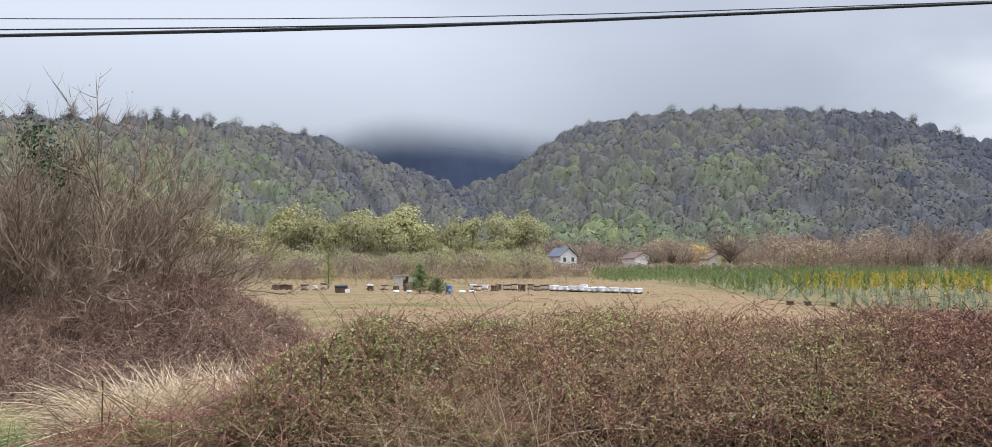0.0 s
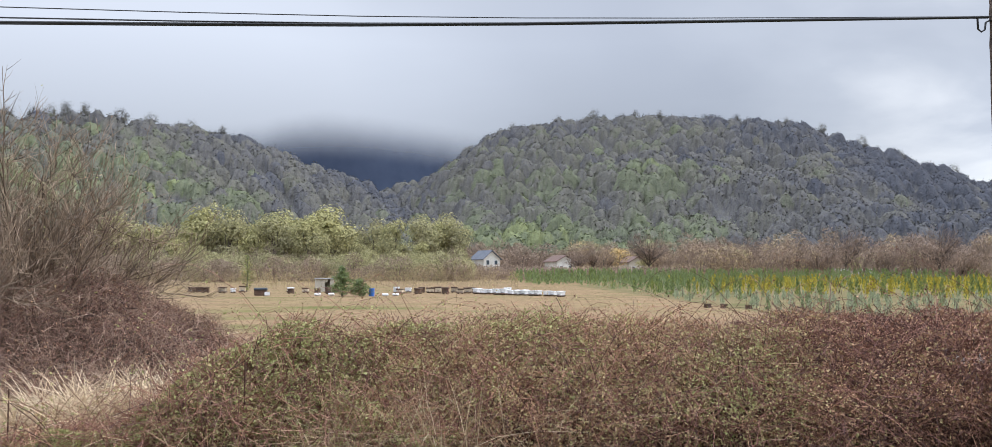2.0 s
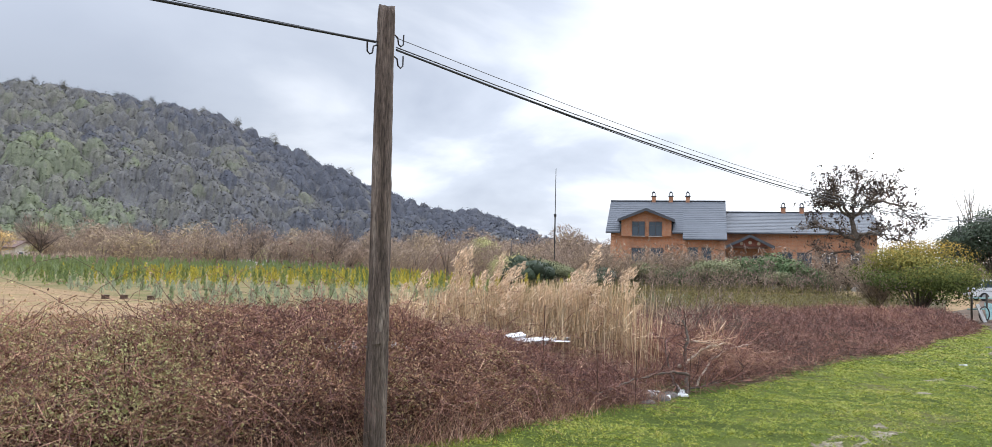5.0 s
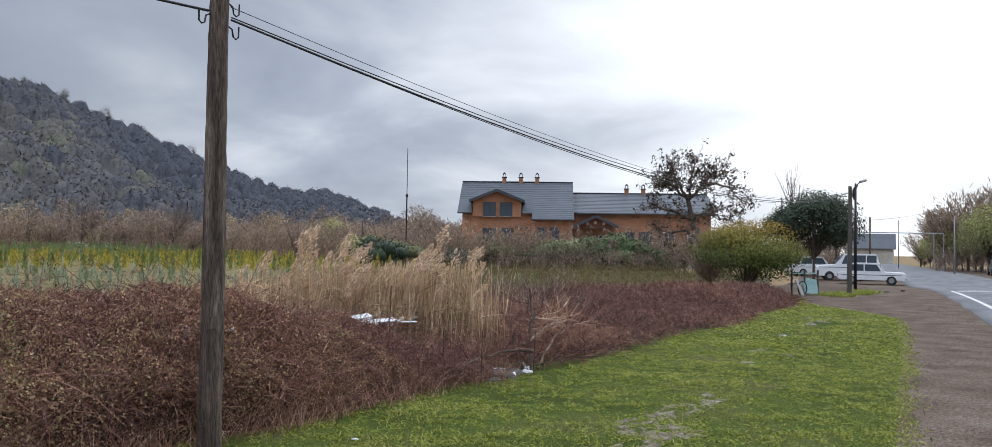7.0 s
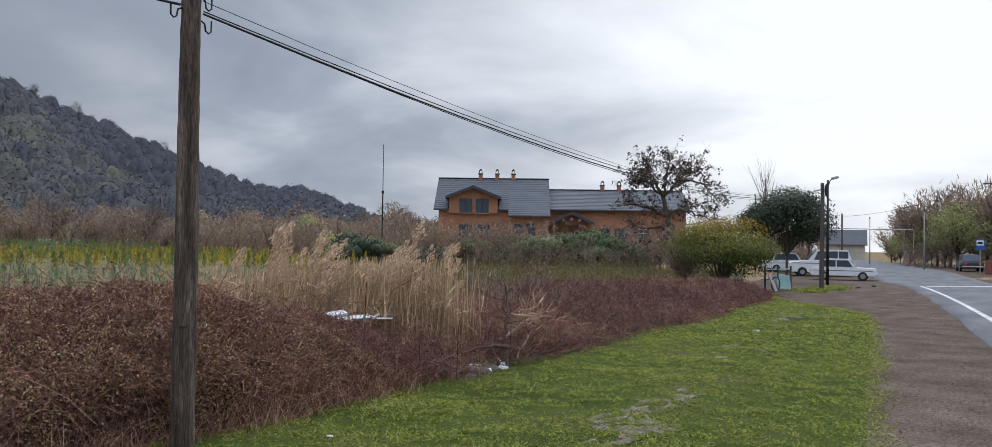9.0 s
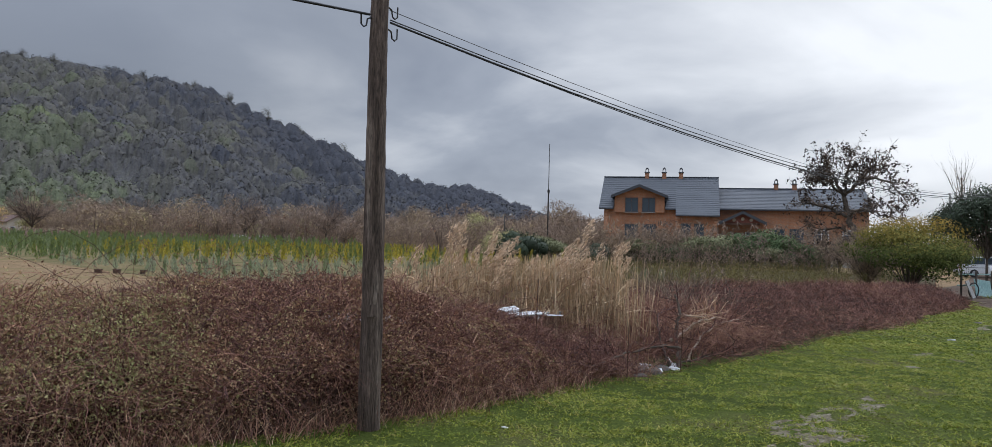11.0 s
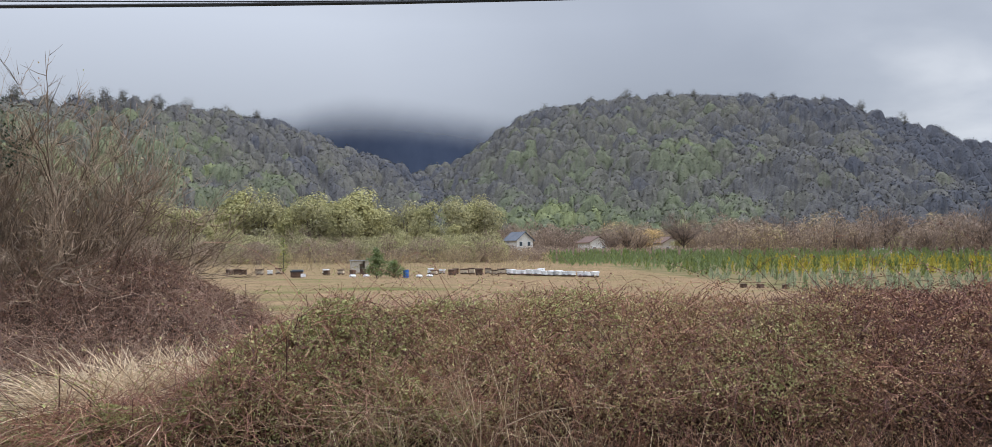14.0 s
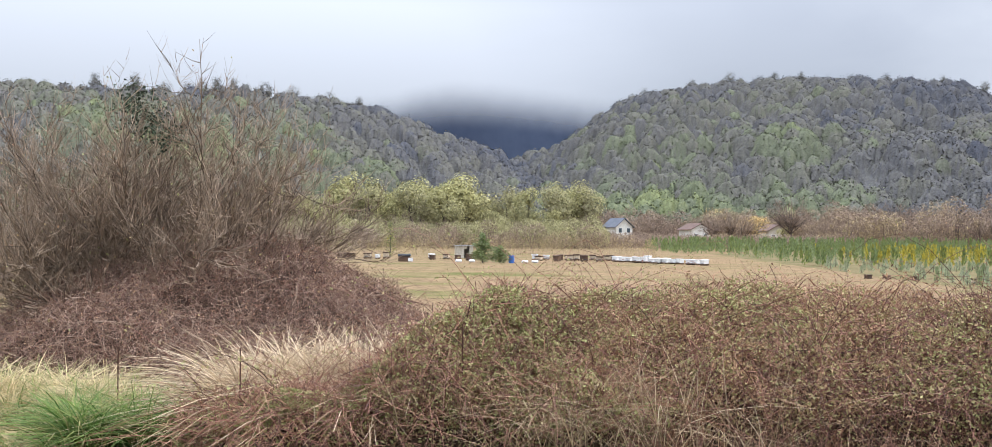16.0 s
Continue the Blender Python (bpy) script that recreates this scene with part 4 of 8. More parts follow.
def bramble(name, label, sample, top, canes, twigs, leaf_n, tint_at, leaf_tint_at, core=None, dense=1.0, reach=(0.5, 1.6), grow=0.0, stand=0.25, leaf_size=1.0, cane_mat=None):
    """A thicket: arching canes, short twigs and small leaves over a dark sheet for the shaded middle. sample(n) gives
    foot points, top(x, y) the height.
    """
    root = empty(name, Matrix(), label, "bramble", kind="stuff")
    s = Soup()
    xy = sample(canes)
    k = 7
    t = np.linspace(0, 1, k)
    h = top(xy[:, 0], xy[:, 1]) * rng.uniform(0.55, 1.12, canes)
    L = rng.uniform(*reach, canes) * rng.uniform(0.4, 1.0, canes)
    a = rng.uniform(0, 6.28, canes)
    rise = rng.uniform(0.45, 0.9, canes)
    P = np.zeros((canes, k, 3))
    run = t ** 1.3
    P[:, :, 0] = xy[:, :1] + np.cos(a)[:, None] * run * L[:, None]
    P[:, :, 1] = xy[:, 1:] + np.sin(a)[:, None] * run * L[:, None]
    arch = np.sin(np.pi * np.clip(t[None] * rise[:, None], 0, 1) ** 0.85)
    P[:, :, 2] = h[:, None] * arch
    P += rng.normal(size=P.shape) * 0.02 * (t > 0)[None, :, None]
    R = rng.uniform(0.0016, 0.0034, canes)[:, None] * (1.1 - 0.7 * t) * (1 + grow * np.clip(xy[:, :1] - 9, 0, 30))
    V, F = tubes(P, R, 3)
    s.add(V, F, per(np.clip(tint_at(xy[:, 0], xy[:, 1]) + rng.normal(size=canes) * 0.16, 0, 0.6), k * 3))
    # twigs in the outer layer
    xy = sample(twigs)
    h = top(xy[:, 0], xy[:, 1])
    c = np.column_stack([xy, h * (1.04 - 0.75 * rng.random(twigs) ** 1.6)])
    d = randdir(twigs, stand)
    l = rng.uniform(0.10, 0.44, twigs)[:, None]
    curl = rng.normal(size=(twigs, 3)) * 0.22
    P = np.stack([c - d * l / 2, c + curl * l * 0.5, c + d * l / 2], 1)
    P[:, :, 2] = np.maximum(P[:, :, 2], 0.02)
    V, F = ribbons(P, rng.uniform(0.0012, 0.0028, twigs)[:, None] * np.array([1, 0.8, 0.4]) * (1 + grow * np.clip(xy[:, :1] - 9, 0, 30)))
    s.add(V, F, per(np.clip(tint_at(xy[:, 0], xy[:, 1]) + rng.normal(size=twigs) * 0.24, 0, 0.74), 6))
    s.thing("canes", cane_mat or F_CANE, root)
    s = Soup()
    xy = sample(leaf_n)
    h = top(xy[:, 0], xy[:, 1])
    c = np.column_stack([xy, h * (1.06 - 0.85 * rng.random(leaf_n) ** 1.5)])
    V, F = leaves(c, randdir(leaf_n), randdir(leaf_n, 0.4), rng.uniform(0.016, 0.040, leaf_n) * leaf_size, rng.uniform(0.010, 0.023, leaf_n) * leaf_size)
    s.add(V, F, per(np.clip(leaf_tint_at(xy[:, 0], xy[:, 1], h) + rng.normal(size=leaf_n) * 0.15, 0, 1), 4))
    s.thing("leaves", F_BRAMBLE_LEAF, root)
    # a dark sheet stands in for the shade deep between the canes
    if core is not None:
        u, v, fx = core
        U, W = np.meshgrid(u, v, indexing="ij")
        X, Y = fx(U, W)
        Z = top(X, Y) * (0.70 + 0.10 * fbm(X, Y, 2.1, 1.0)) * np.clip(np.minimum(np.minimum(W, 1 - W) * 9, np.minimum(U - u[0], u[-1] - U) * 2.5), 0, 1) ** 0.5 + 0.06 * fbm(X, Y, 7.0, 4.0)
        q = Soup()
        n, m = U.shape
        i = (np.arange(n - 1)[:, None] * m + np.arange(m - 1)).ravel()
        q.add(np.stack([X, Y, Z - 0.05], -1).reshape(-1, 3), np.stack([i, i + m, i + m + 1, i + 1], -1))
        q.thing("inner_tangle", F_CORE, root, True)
    return root


# the hedge along the verge
def hedge_depth(x):
    x = np.asarray(x, dtype=float)
    return 2.6 + 0.25 * np.sin(x * 0.7) - 1.6 * np.clip((-0.7 - x) / 1.1, 0, 1)


def hedge_top(x, y):
    f = (y - hedge_front(x)) / hedge_depth(x)
    round_ = np.clip(1 - np.abs(f - 0.55) ** 2.4 * 3.0, 0.12, 1)
    h = 0.97 + 0.020 * np.clip(x + 2, 0, 7)
    h = h * (1 - 0.66 * np.clip((x - 5.2) / 2.8, 0, 1)) * (1 - 0.62 * np.clip((-1.0 - x) / 1.1, 0, 1))
    return h * round_ + 0.17 * fbm(x, y, 1.5, 0.7) + 0.10 * fbm(x, y, 4.2, 2.7)


def hedge_sample(n):
    x = rng.uniform(-3.1, 8.5, n)
    f = rng.beta(1.05, 1.5, n)
    x = np.where((x < -1.9) & (rng.random(n) < 0.35), x + 2, x)
    return np.column_stack([x, hedge_front(x) + 0.12 + f * hedge_depth(x)])


def hedge_tint(x, y):
    return 0.27 + 0.26 * fbm(x, y, 0.9, 3.0) + 0.10 * np.clip(0.3 - x, 0, 2.0) - 0.10 * np.clip((x - 3) / 2, 0, 1)


def hedge_leaf_tint(x, y, h):
    return np.clip(0.82 - 0.085 * np.clip(x + 1, 0, 8) + 0.30 * fbm(x, y, 1.3, 6.0), 0.02, 1)


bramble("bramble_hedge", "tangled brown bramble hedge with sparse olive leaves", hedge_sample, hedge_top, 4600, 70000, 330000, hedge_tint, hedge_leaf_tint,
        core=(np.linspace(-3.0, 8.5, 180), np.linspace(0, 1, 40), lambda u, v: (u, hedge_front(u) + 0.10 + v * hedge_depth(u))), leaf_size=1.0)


def hedge_sprigs():
    """Thin leafy sprigs that stand out above the hedge."""
    n = 900
    xy = hedge_sample(n)
    xy[:, 1] += 0.5 * rng.random(n)
    h = hedge_top(xy[:, 0], xy[:, 1])
    a = rng.uniform(0, 6.28, n)
    L = rng.uniform(0.25, 0.8, n) * np.where(rng.random(n) < 0.2, 1.6, 1.0)
    k = 6
    t = np.linspace(0, 1, k)
    P = np.zeros((n, k, 3))
    P[:, :, 0] = xy[:, :1] + np.cos(a)[:, None] * t * L[:, None]
    P[:, :, 1] = xy[:, 1:] + np.sin(a)[:, None] * t * L[:, None]
    P[:, :, 2] = h[:, None] * 0.85 + np.sin(np.pi * t * rng.uniform(0.4, 0.95, n)[:, None]) * (L * rng.uniform(0.3, 0.75, n))[:, None]
    P += rng.normal(size=P.shape) * 0.01
    s = Soup()
    V, F = tubes(P, rng.uniform(0.0018, 0.0036, n)[:, None] * (1.1 - 0.7 * t), 3)
    s.add(V, F, per(rng.uniform(0.0, 0.45, n), k * 3))
    root = empty("bramble_sprigs", Matrix(), "thin bramble sprigs rising above the hedge", "bramble", kind="stuff")
    s.thing("canes", F_CANE, root)
    m = 9000
    i = rng.integers(0, n, m)
    j = rng.integers(1, k, m)
    c = P[i, j] + rng.normal(size=(m, 3)) * 0.02
    s = Soup()
    V, F = leaves(c, randdir(m), randdir(m, 0.4), rng.uniform(0.016, 0.036, m), rng.uniform(0.010, 0.022, m))
    s.add(V, F, per(np.clip(hedge_leaf_tint(c[:, 0], c[:, 1], c[:, 2]) + rng.normal(size=m) * 0.15 - 0.1, 0, 1), 4))
    s.thing("leaves", F_BRAMBLE_LEAF, root)


hedge_sprigs()


def hedge_foot():
    """Thin dead stalks that stand in the grass along the hedge's foot."""
    n = 5200
    x = rng.uniform(0.0, 8.6, n)
    root = np.column_stack([x, hedge_front(x) + 0.10 + rng.normal(size=n) * 0.13, np.zeros(n)])
    d = randdir(n)
    d[:, 2] = np.abs(d[:, 2]) + 1.3
    V, F = blades(root, d, rng.uniform(0.12, 0.5, n), rng.uniform(0.0, 0.6, n), rng.uniform(0.004, 0.008, n), 4)
    s = Soup()
    s.add(V, F, per(np.clip(rng.normal(size=n) * 0.25 + 0.48, 0, 1), 8))
    tagged(s.thing("dead_stalks", F_CANE), "thin dead stalks along the hedge's foot", "stalks", kind="stuff")


hedge_foot()


# the wide low thicket past the reeds
def thicket_front(x):
    return hedge_front(x) + 0.2 + 1.5 * np.exp(-((x - 9.2) / 1.0) ** 2)


def thicket_back(x):
    return 14.5 - 0.16 * np.clip(x - 9, 0, 40) + 0.4 * np.sin(x)


def thicket_top(x, y):
    f = (y - thicket_front(x)) / np.maximum(thicket_back(x) - thicket_front(x), 0.5)
    edge = np.clip(np.minimum(f * 2.2, (1 - f) * 6), 0.12, 1) ** 0.6
    return (0.74 + 0.16 * fbm(x, y, 0.55, 1.7) - 0.016 * np.clip(x - 15, 0, 20)) * edge * (0.62 + 0.38 * np.clip((x - 11.0) / 3, 0, 1)) + 0.10 * fbm(x, y, 2.2, 0.4)


def thicket_sample(n):
    u = rng.random(n)
    x = 9.0 + 20.5 * u ** 1.25
    f = rng.random(n)
    return np.column_stack([x, thicket_front(x) + f * (thicket_back(x) - thicket_front(x))])


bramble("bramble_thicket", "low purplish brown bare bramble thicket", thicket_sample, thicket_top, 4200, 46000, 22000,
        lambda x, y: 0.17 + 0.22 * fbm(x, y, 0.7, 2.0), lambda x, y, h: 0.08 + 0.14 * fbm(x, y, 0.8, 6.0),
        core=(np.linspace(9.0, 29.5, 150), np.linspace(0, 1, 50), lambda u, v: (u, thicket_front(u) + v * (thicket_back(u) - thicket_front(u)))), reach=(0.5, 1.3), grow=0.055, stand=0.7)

# the mound under the tall bare shrub
MOUND = (-5.0, 11.6)


def mound_top(x, y):
    r2 = ((x - MOUND[0]) / 2.95) ** 2 + ((y - MOUND[1] + 0.3) / 2.9) ** 2
    return np.maximum((1.75 - 0.25 * np.clip(MOUND[1] - y, 0, 2)) * np.clip(1 - r2, 0, 1) ** 0.6 * (0.85 + 0.22 * fbm(x, y, 0.8, 5.0)) + 0.20 * fbm(x, y, 1.6, 2.0), 0.12)


def mound_sample(n):
    a, r = rng.uniform(0, 6.28, n), np.sqrt(rng.random(n))
    return np.column_stack([MOUND[0] + 2.9 * r * np.cos(a), MOUND[1] - 0.3 + 2.85 * r * np.sin(a)])


bramble("bramble_mound", "rounded mound of bare reddish brown bramble", mound_sample, mound_top, 3000, 42000, 36000,
        lambda x, y: 0.48 + 0.14 * fbm(x, y, 0.9, 2.0), lambda x, y, h: 0.15 + 0.10 * fbm(x, y, 0.8, 6.0),
        core=(np.linspace(-7.6, -2.4, 60), np.linspace(0, 1, 60), lambda u, v: (u, MOUND[1] - 3.0 + 5.4 * v)), reach=(0.6, 1.7), cane_mat=F_MOUND)

def upswept_shrub(at, label):
    """A tall bare shrub: stems lean out, then sweep up, with side shoots and fine twigs that do the same."""
    root = empty("bare_shrub", Matrix.Translation(at), label, "shrub")

    def grow(base, way, length, k, lift, wig):
        """Crooked stems from base along way, bending a little upwards."""
        t = np.linspace(0, 1, k)
        P = base[:, None] + way[:, None] * (t[:, None] * length[:, None, None])
        P[:, :, 2] += lift * length[:, None] * t ** 2
        bend = np.cumsum(rng.normal(size=P.shape) * wig, axis=1) * (t > 0)[None, :, None]
        return P + bend * length[:, None, None]

    n = 96
    az = rng.uniform(0, 6.28, n)
    lean = np.radians(74) * rng.random(n) ** 0.7
    way = np.column_stack([np.sin(lean) * np.cos(az), np.sin(lean) * np.sin(az), np.cos(lean)])
    # the tips lie on a broad dome
    reach = 1 / np.sqrt((way[:, 0] / 3.1) ** 2 + (way[:, 1] / 2.4) ** 2 + (way[:, 2] / 3.05) ** 2) * rng.uniform(0.62, 1.0, n)
    P = grow(np.column_stack([rng.normal(size=(n, 2)) * [0.55, 0.4], np.full(n, 0.05)]), way, reach, 10, 0.10, 0.016)
    for i in range(n):
        V, F = tubes(P[i:i + 1], np.linspace(0.017, 0.004, 10)[None] * rng.uniform(0.7, 1.2), 5)
        s = Soup()
        s.add(V, F, 0.12)
        s.thing("stem", F_TWIG, root, True)
    s = Soup()

    def shoots(P, m, length, rad, k, tint, start=0.25, spread=0.55):
        i = np.repeat(np.arange(len(P)), m)
        f = rng.uniform(start, 1.0, len(i)) * (P.shape[1] - 1)
        j = np.minimum(f.astype(int), P.shape[1] - 2)
        w = (f - j)[:, None]
        base = P[i, j] * (1 - w) + P[i, j + 1] * w
        d = unit(unit(P[i, j + 1] - P[i, j]) + rng.normal(size=base.shape) * spread + [0, 0, 0.18])
        Q = grow(base, d, rng.uniform(*length, len(i)), k, 0.12, 0.03)
        Q = Q[Q[:, -1, 2] > 0.1]
        V, F = ribbons(Q, np.linspace(rad, rad * 0.3, k)[None].repeat(len(Q), 0))
        s.add(V, F, per(np.clip(rng.normal(size=len(Q)) * 0.16 + tint, 0, 1), k * 2))
        return Q

    Q1 = shoots(P, 22, (0.35, 1.0), 0.0062, 6, 0.26)
    Q = shoots(Q1, 8, (0.16, 0.55), 0.0042, 4, 0.40, 0.1)
    Q = shoots(Q[::2], 4, (0.08, 0.30), 0.0034, 3, 0.5, 0.1, 0.7)
    # a few long whips rise above the dome
    tops = P[rng.permutation(np.nonzero(lean < 0.55)[0])[:9]]
    W = grow(tops[:, -1], unit(rng.normal(size=(len(tops), 3)) * 0.22 + [0, 0, 1]), rng.uniform(0.1, 0.28, len(tops)), 6, 0.0, 0.02)
    V, F = tubes(W, np.linspace(0.0042, 0.0016, 6)[None].repeat(len(W), 0), 3)
    s.add(V, F, 0.15)
    shoots(W, 9, (0.08, 0.28), 0.003, 3, 0.2, 0.1, 0.5)
    s.thing("branchwork", F_TWIG, root)
    s = Soup()
    c = Q[rng.integers(0, len(Q), 1400), 2] + rng.normal(size=(1400, 3)) * 0.02
    V, F = leaves(c, randdir(1400), randdir(1400), rng.uniform(0.025, 0.05, 1400), rng.uniform(0.016, 0.03, 1400))
    s.add(V, F, per(rng.random(1400), 4))
    s.thing("leaves", F_BRAMBLE_LEAF, root)
    # an evergreen climber clings high in the twigs
    s = Soup()
    m = 900
    blob = np.array([[0.05, -0.6, 3.35], [0.15, -0.5, 3.05], [0.55, -0.7, 2.9]])[rng.choice(3, m, p=(0.5, 0.3, 0.2))]
    c = blob + rng.normal(size=(m, 3)) * [0.15, 0.15, 0.13]
    V, F = leaves(c, randdir(m), randdir(m, 0.5), rng.uniform(0.03, 0.07, m), rng.uniform(0.02, 0.045, m))
    s.add(V, F, per(rng.random(m), 4))
    s.thing("climber", F_EVERGREEN, root, False, "dark green climber in the twigs")


upswept_shrub((-6.2, 11.9, 0), "tall bare multi-stemmed shrub with spreading grey-brown twigs")


# ---- rough grass beside the hedge ----
def grass_patch(name, label, n, sample, length, width, mat, tint, bend=(0.3, 1.0), up=1.2, k=5, category="grass"):
    xy = sample(n)
    root = np.column_stack([xy, np.full(n, 0.0)])
    d = randdir(n, 0)
    d[:, 2] = np.abs(d[:, 2]) + up
    V, F = blades(root, d, rng.uniform(*length, n), rng.uniform(*bend, n), rng.uniform(*width, n), k)
    s = Soup()
    s.add(V, F, per(np.clip(rng.normal(size=n) * tint[1] + tint[0], 0, 1), k * 2))
    return tagged(s.thing(name, mat), label, category, kind="stuff")


def blob_sample(cx, cy, rx_, ry_, clumps=0, tight=0.12):
    def f(n):
        a, r = rng.uniform(0, 6.28, n), np.sqrt(rng.random(n))
        p = np.column_stack([cx + rx_ * r * np.cos(a), cy + ry_ * r * np.sin(a)])
        if clumps:
            a, r = rng.uniform(0, 6.28, clumps), np.sqrt(rng.random(clumps))
            c = np.column_stack([cx + rx_ * r * np.cos(a), cy + ry_ * r * np.sin(a)])
            p = c[rng.integers(0, clumps, n)] + rng.normal(size=(n, 2)) * tight
        return p
    return f


grass_patch("dry_sedge", "tall bleached straw-coloured sedge tussocks", 5000, blob_sample(-2.4, 7.2, 0.72, 0.5, 26, 0.10), (0.45, 1.08), (0.012, 0.024), F_STRAW, (0.52, 0.40), (0.3, 1.3), 2.0, 6)
grass_patch("dry_sedge", "thin pale straw between bramble and shrub", 3000, blob_sample(-1.7, 7.8, 0.7, 0.35, 26, 0.12), (0.4, 0.95), (0.010, 0.020), F_STRAW, (0.40, 0.35), (0.2, 1.2), 2.0, 6)
grass_patch("dead_stalks", "pale dry stalks standing through the bramble", 4200, blob_sample(-0.4, 6.75, 2.0, 0.8, 120, 0.14), (0.4, 1.15), (0.005, 0.011), F_STRAW, (0.34, 0.35), (0.1, 1.1), 2.2, 6, "stalks")
grass_patch("dry_sedge", "half-green straw-coloured sedge at the shrub's foot", 4600, blob_sample(-5.3, 7.2, 1.2, 0.5, 40, 0.10), (0.28, 0.62), (0.010, 0.020), F_SEDGE, (0.80, 0.28), (0.3, 1.2), 1.8, 6)
grass_patch("green_sedge", "fresh green sedge clump with arching blades", 1300, blob_sample(-3.6, 6.2, 0.36, 0.24, 8, 0.07), (0.35, 0.66), (0.012, 0.022), F_SEDGE, (0.22, 0.20), (0.3, 1.1), 1.8)
grass_patch("green_sedge", "small green sedge clump among dry grass", 500, blob_sample(-4.2, 6.9, 0.7, 0.3, 7, 0.08), (0.25, 0.45), (0.007, 0.014), F_SEDGE, (0.3, 0.2), (0.3, 1.1))
grass_patch("dry_litter", "low matted dry grass under the sedge", 6000, blob_sample(-4.2, 7.0, 2.2, 0.9), (0.10, 0.26), (0.008, 0.016), F_SEDGE, (0.72, 0.25), (0.6, 1.3), 0.3, 4)
grass_patch("green_undergrowth", "low bright green weeds behind the shrub", 3600, blob_sample(-8.4, 9.6, 1.1, 0.7), (0.4, 0.95), (0.012, 0.03), F_GRASS, (0.35, 0.25), (0.3, 1.0))


def verge_sample(x0, x1, power=1.0):
    def f(n):
        x = x0 + (x1 - x0) * rng.random(n) ** power
        a, b = shoulder_inner(x) + 0.02, hedge_front(x) + 0.3
        return np.column_stack([x, a + (b - a) * rng.random(n)])
    return f


def mud_mask(p):
    """Where feet and wheels have worn the verge bare."""
    x, y = p[:, 0], p[:, 1]
    m = 0.75 * np.exp(-(((x - 7.6) / 1.3) ** 2 + ((y - 3.25 - 0.35 * (x - 7.6)) / 0.24) ** 2))
    m += 0.8 * np.exp(-(((x - 20.5) / 3.0) ** 2 + ((y - 5.2) / 0.5) ** 2))
    return m + 0.35 * fbm(x, y, 1.1, 9.0)


def turf(name, n, x0, x1, power, length, width, label, tufts=True, shift=0.0):
    p = verge_sample(x0, x1, power)(n)
    p = p[mud_mask(p) < 0.42 + 0.25 * rng.random(len(p))]
    p = p[p[:, 1] < shoulder_inner(p[:, 0]) + verge_width(p[:, 0]) - 0.05]
    if tufts:
        p = p[fbm(p[:, 0], p[:, 1], 8.0, 2.0) > -0.2 + 0.25 * rng.random(len(p))]
    k = len(p)
    root = np.column_stack([p, verge_z(p[:, 0], p[:, 1]) - 0.005])
    d = randdir(k)
    d[:, 2] = np.abs(d[:, 2]) + 0.55
    V, F = blades(root, d, rng.uniform(*length, k) * np.clip(0.85 + 0.45 * fbm(p[:, 0], p[:, 1], 3.1, 7.0), 0.45, 1.5), rng.uniform(0.2, 0.9, k), rng.uniform(*width, k), 3 if tufts else 2)
    s = Soup()
    tint = shift + 0.36 + 0.12 * fbm(p[:, 0], p[:, 1], 3.1, 7.0) + 0.14 * fbm(p[:, 0], p[:, 1], 0.8, 3.3) + 0.24 * fbm(p[:, 0], p[:, 1], 8.0, 2.0) + rng.normal(size=k) * 0.20
    s.add(V, F, per(np.clip(tint, 0, 1), 6 if tufts else 4))
    tagged(s.thing(name, F_GRASS), label, "grass", kind="stuff")


turf("verge_moss", 120000, 2.0, 15.0, 1.15, (0.014, 0.032), (0.012, 0.024), "low dense moss and clover under the grass", False, -0.07)
turf("verge_moss", 30000, 14.0, 31.0, 1.2, (0.02, 0.045), (0.025, 0.05), "low dense moss and clover under the grass", False, -0.07)
turf("verge_grass", 120000, 2.0, 15.0, 1.1, (0.024, 0.058), (0.009, 0.018), "short bright green grass and moss on the verge")
turf("verge_grass", 26000, -6.4, 2.0, 1.0, (0.03, 0.065), (0.012, 0.026), "short bright green grass and moss on the verge")
turf("verge_grass", 36000, 14.0, 31.0, 1.2, (0.035, 0.07), (0.018, 0.038), "short bright green grass and moss on the verge")
grass_patch("dry_litter", "short dry grass and dead stalks on bare ground", 9000, blob_sample(-4.6, 6.3, 3.2, 0.8), (0.06, 0.2), (0.006, 0.014), F_SEDGE, (0.75, 0.25), (0.4, 1.2), 0.4, 4)


def straw_tufts():
    n = 30000
    r = 11 + 70 * rng.random(n) ** 1.5
    a = np.radians(rng.uniform(-34, 46, n))
    p = np.column_stack([r * np.sin(a), r * np.cos(a)])
    keep = (p[:, 1] > 10) & ((p[:, 0] < 13.5) | (p[:, 1] < 22)) & (p[:, 1] > thicket_back(p[:, 0]) + 0.5 * (p[:, 0] > 9)) & (((p[:, 0] - MOUND[0]) / 3) ** 2 + ((p[:, 1] - MOUND[1]) / 2.6) ** 2 > 1)
    p = p[keep]
    k = len(p)
    d = randdir(k)
    d[:, 2] = np.abs(d[:, 2]) + 0.5
    size = 0.7 + np.hypot(p[:, 0], p[:, 1]) / 40
    V, F = blades(np.column_stack([p, np.full(k, -0.02)]), d, rng.uniform(0.03, 0.075, k) * size, rng.uniform(0.3, 1, k), rng.uniform(0.008, 0.02, k) * size, 3)
    s = Soup()
    s.add(V, F, per(np.clip(0.72 + 0.35 * fbm(p[:, 0], p[:, 1], 0.12, 2.0) + rng.normal(size=k) * 0.12, 0, 1), 6))
    tagged(s.thing("field_stubble", F_STUBBLE), "short dry straw stubble with green tinges", "grass", kind="stuff")


straw_tufts()


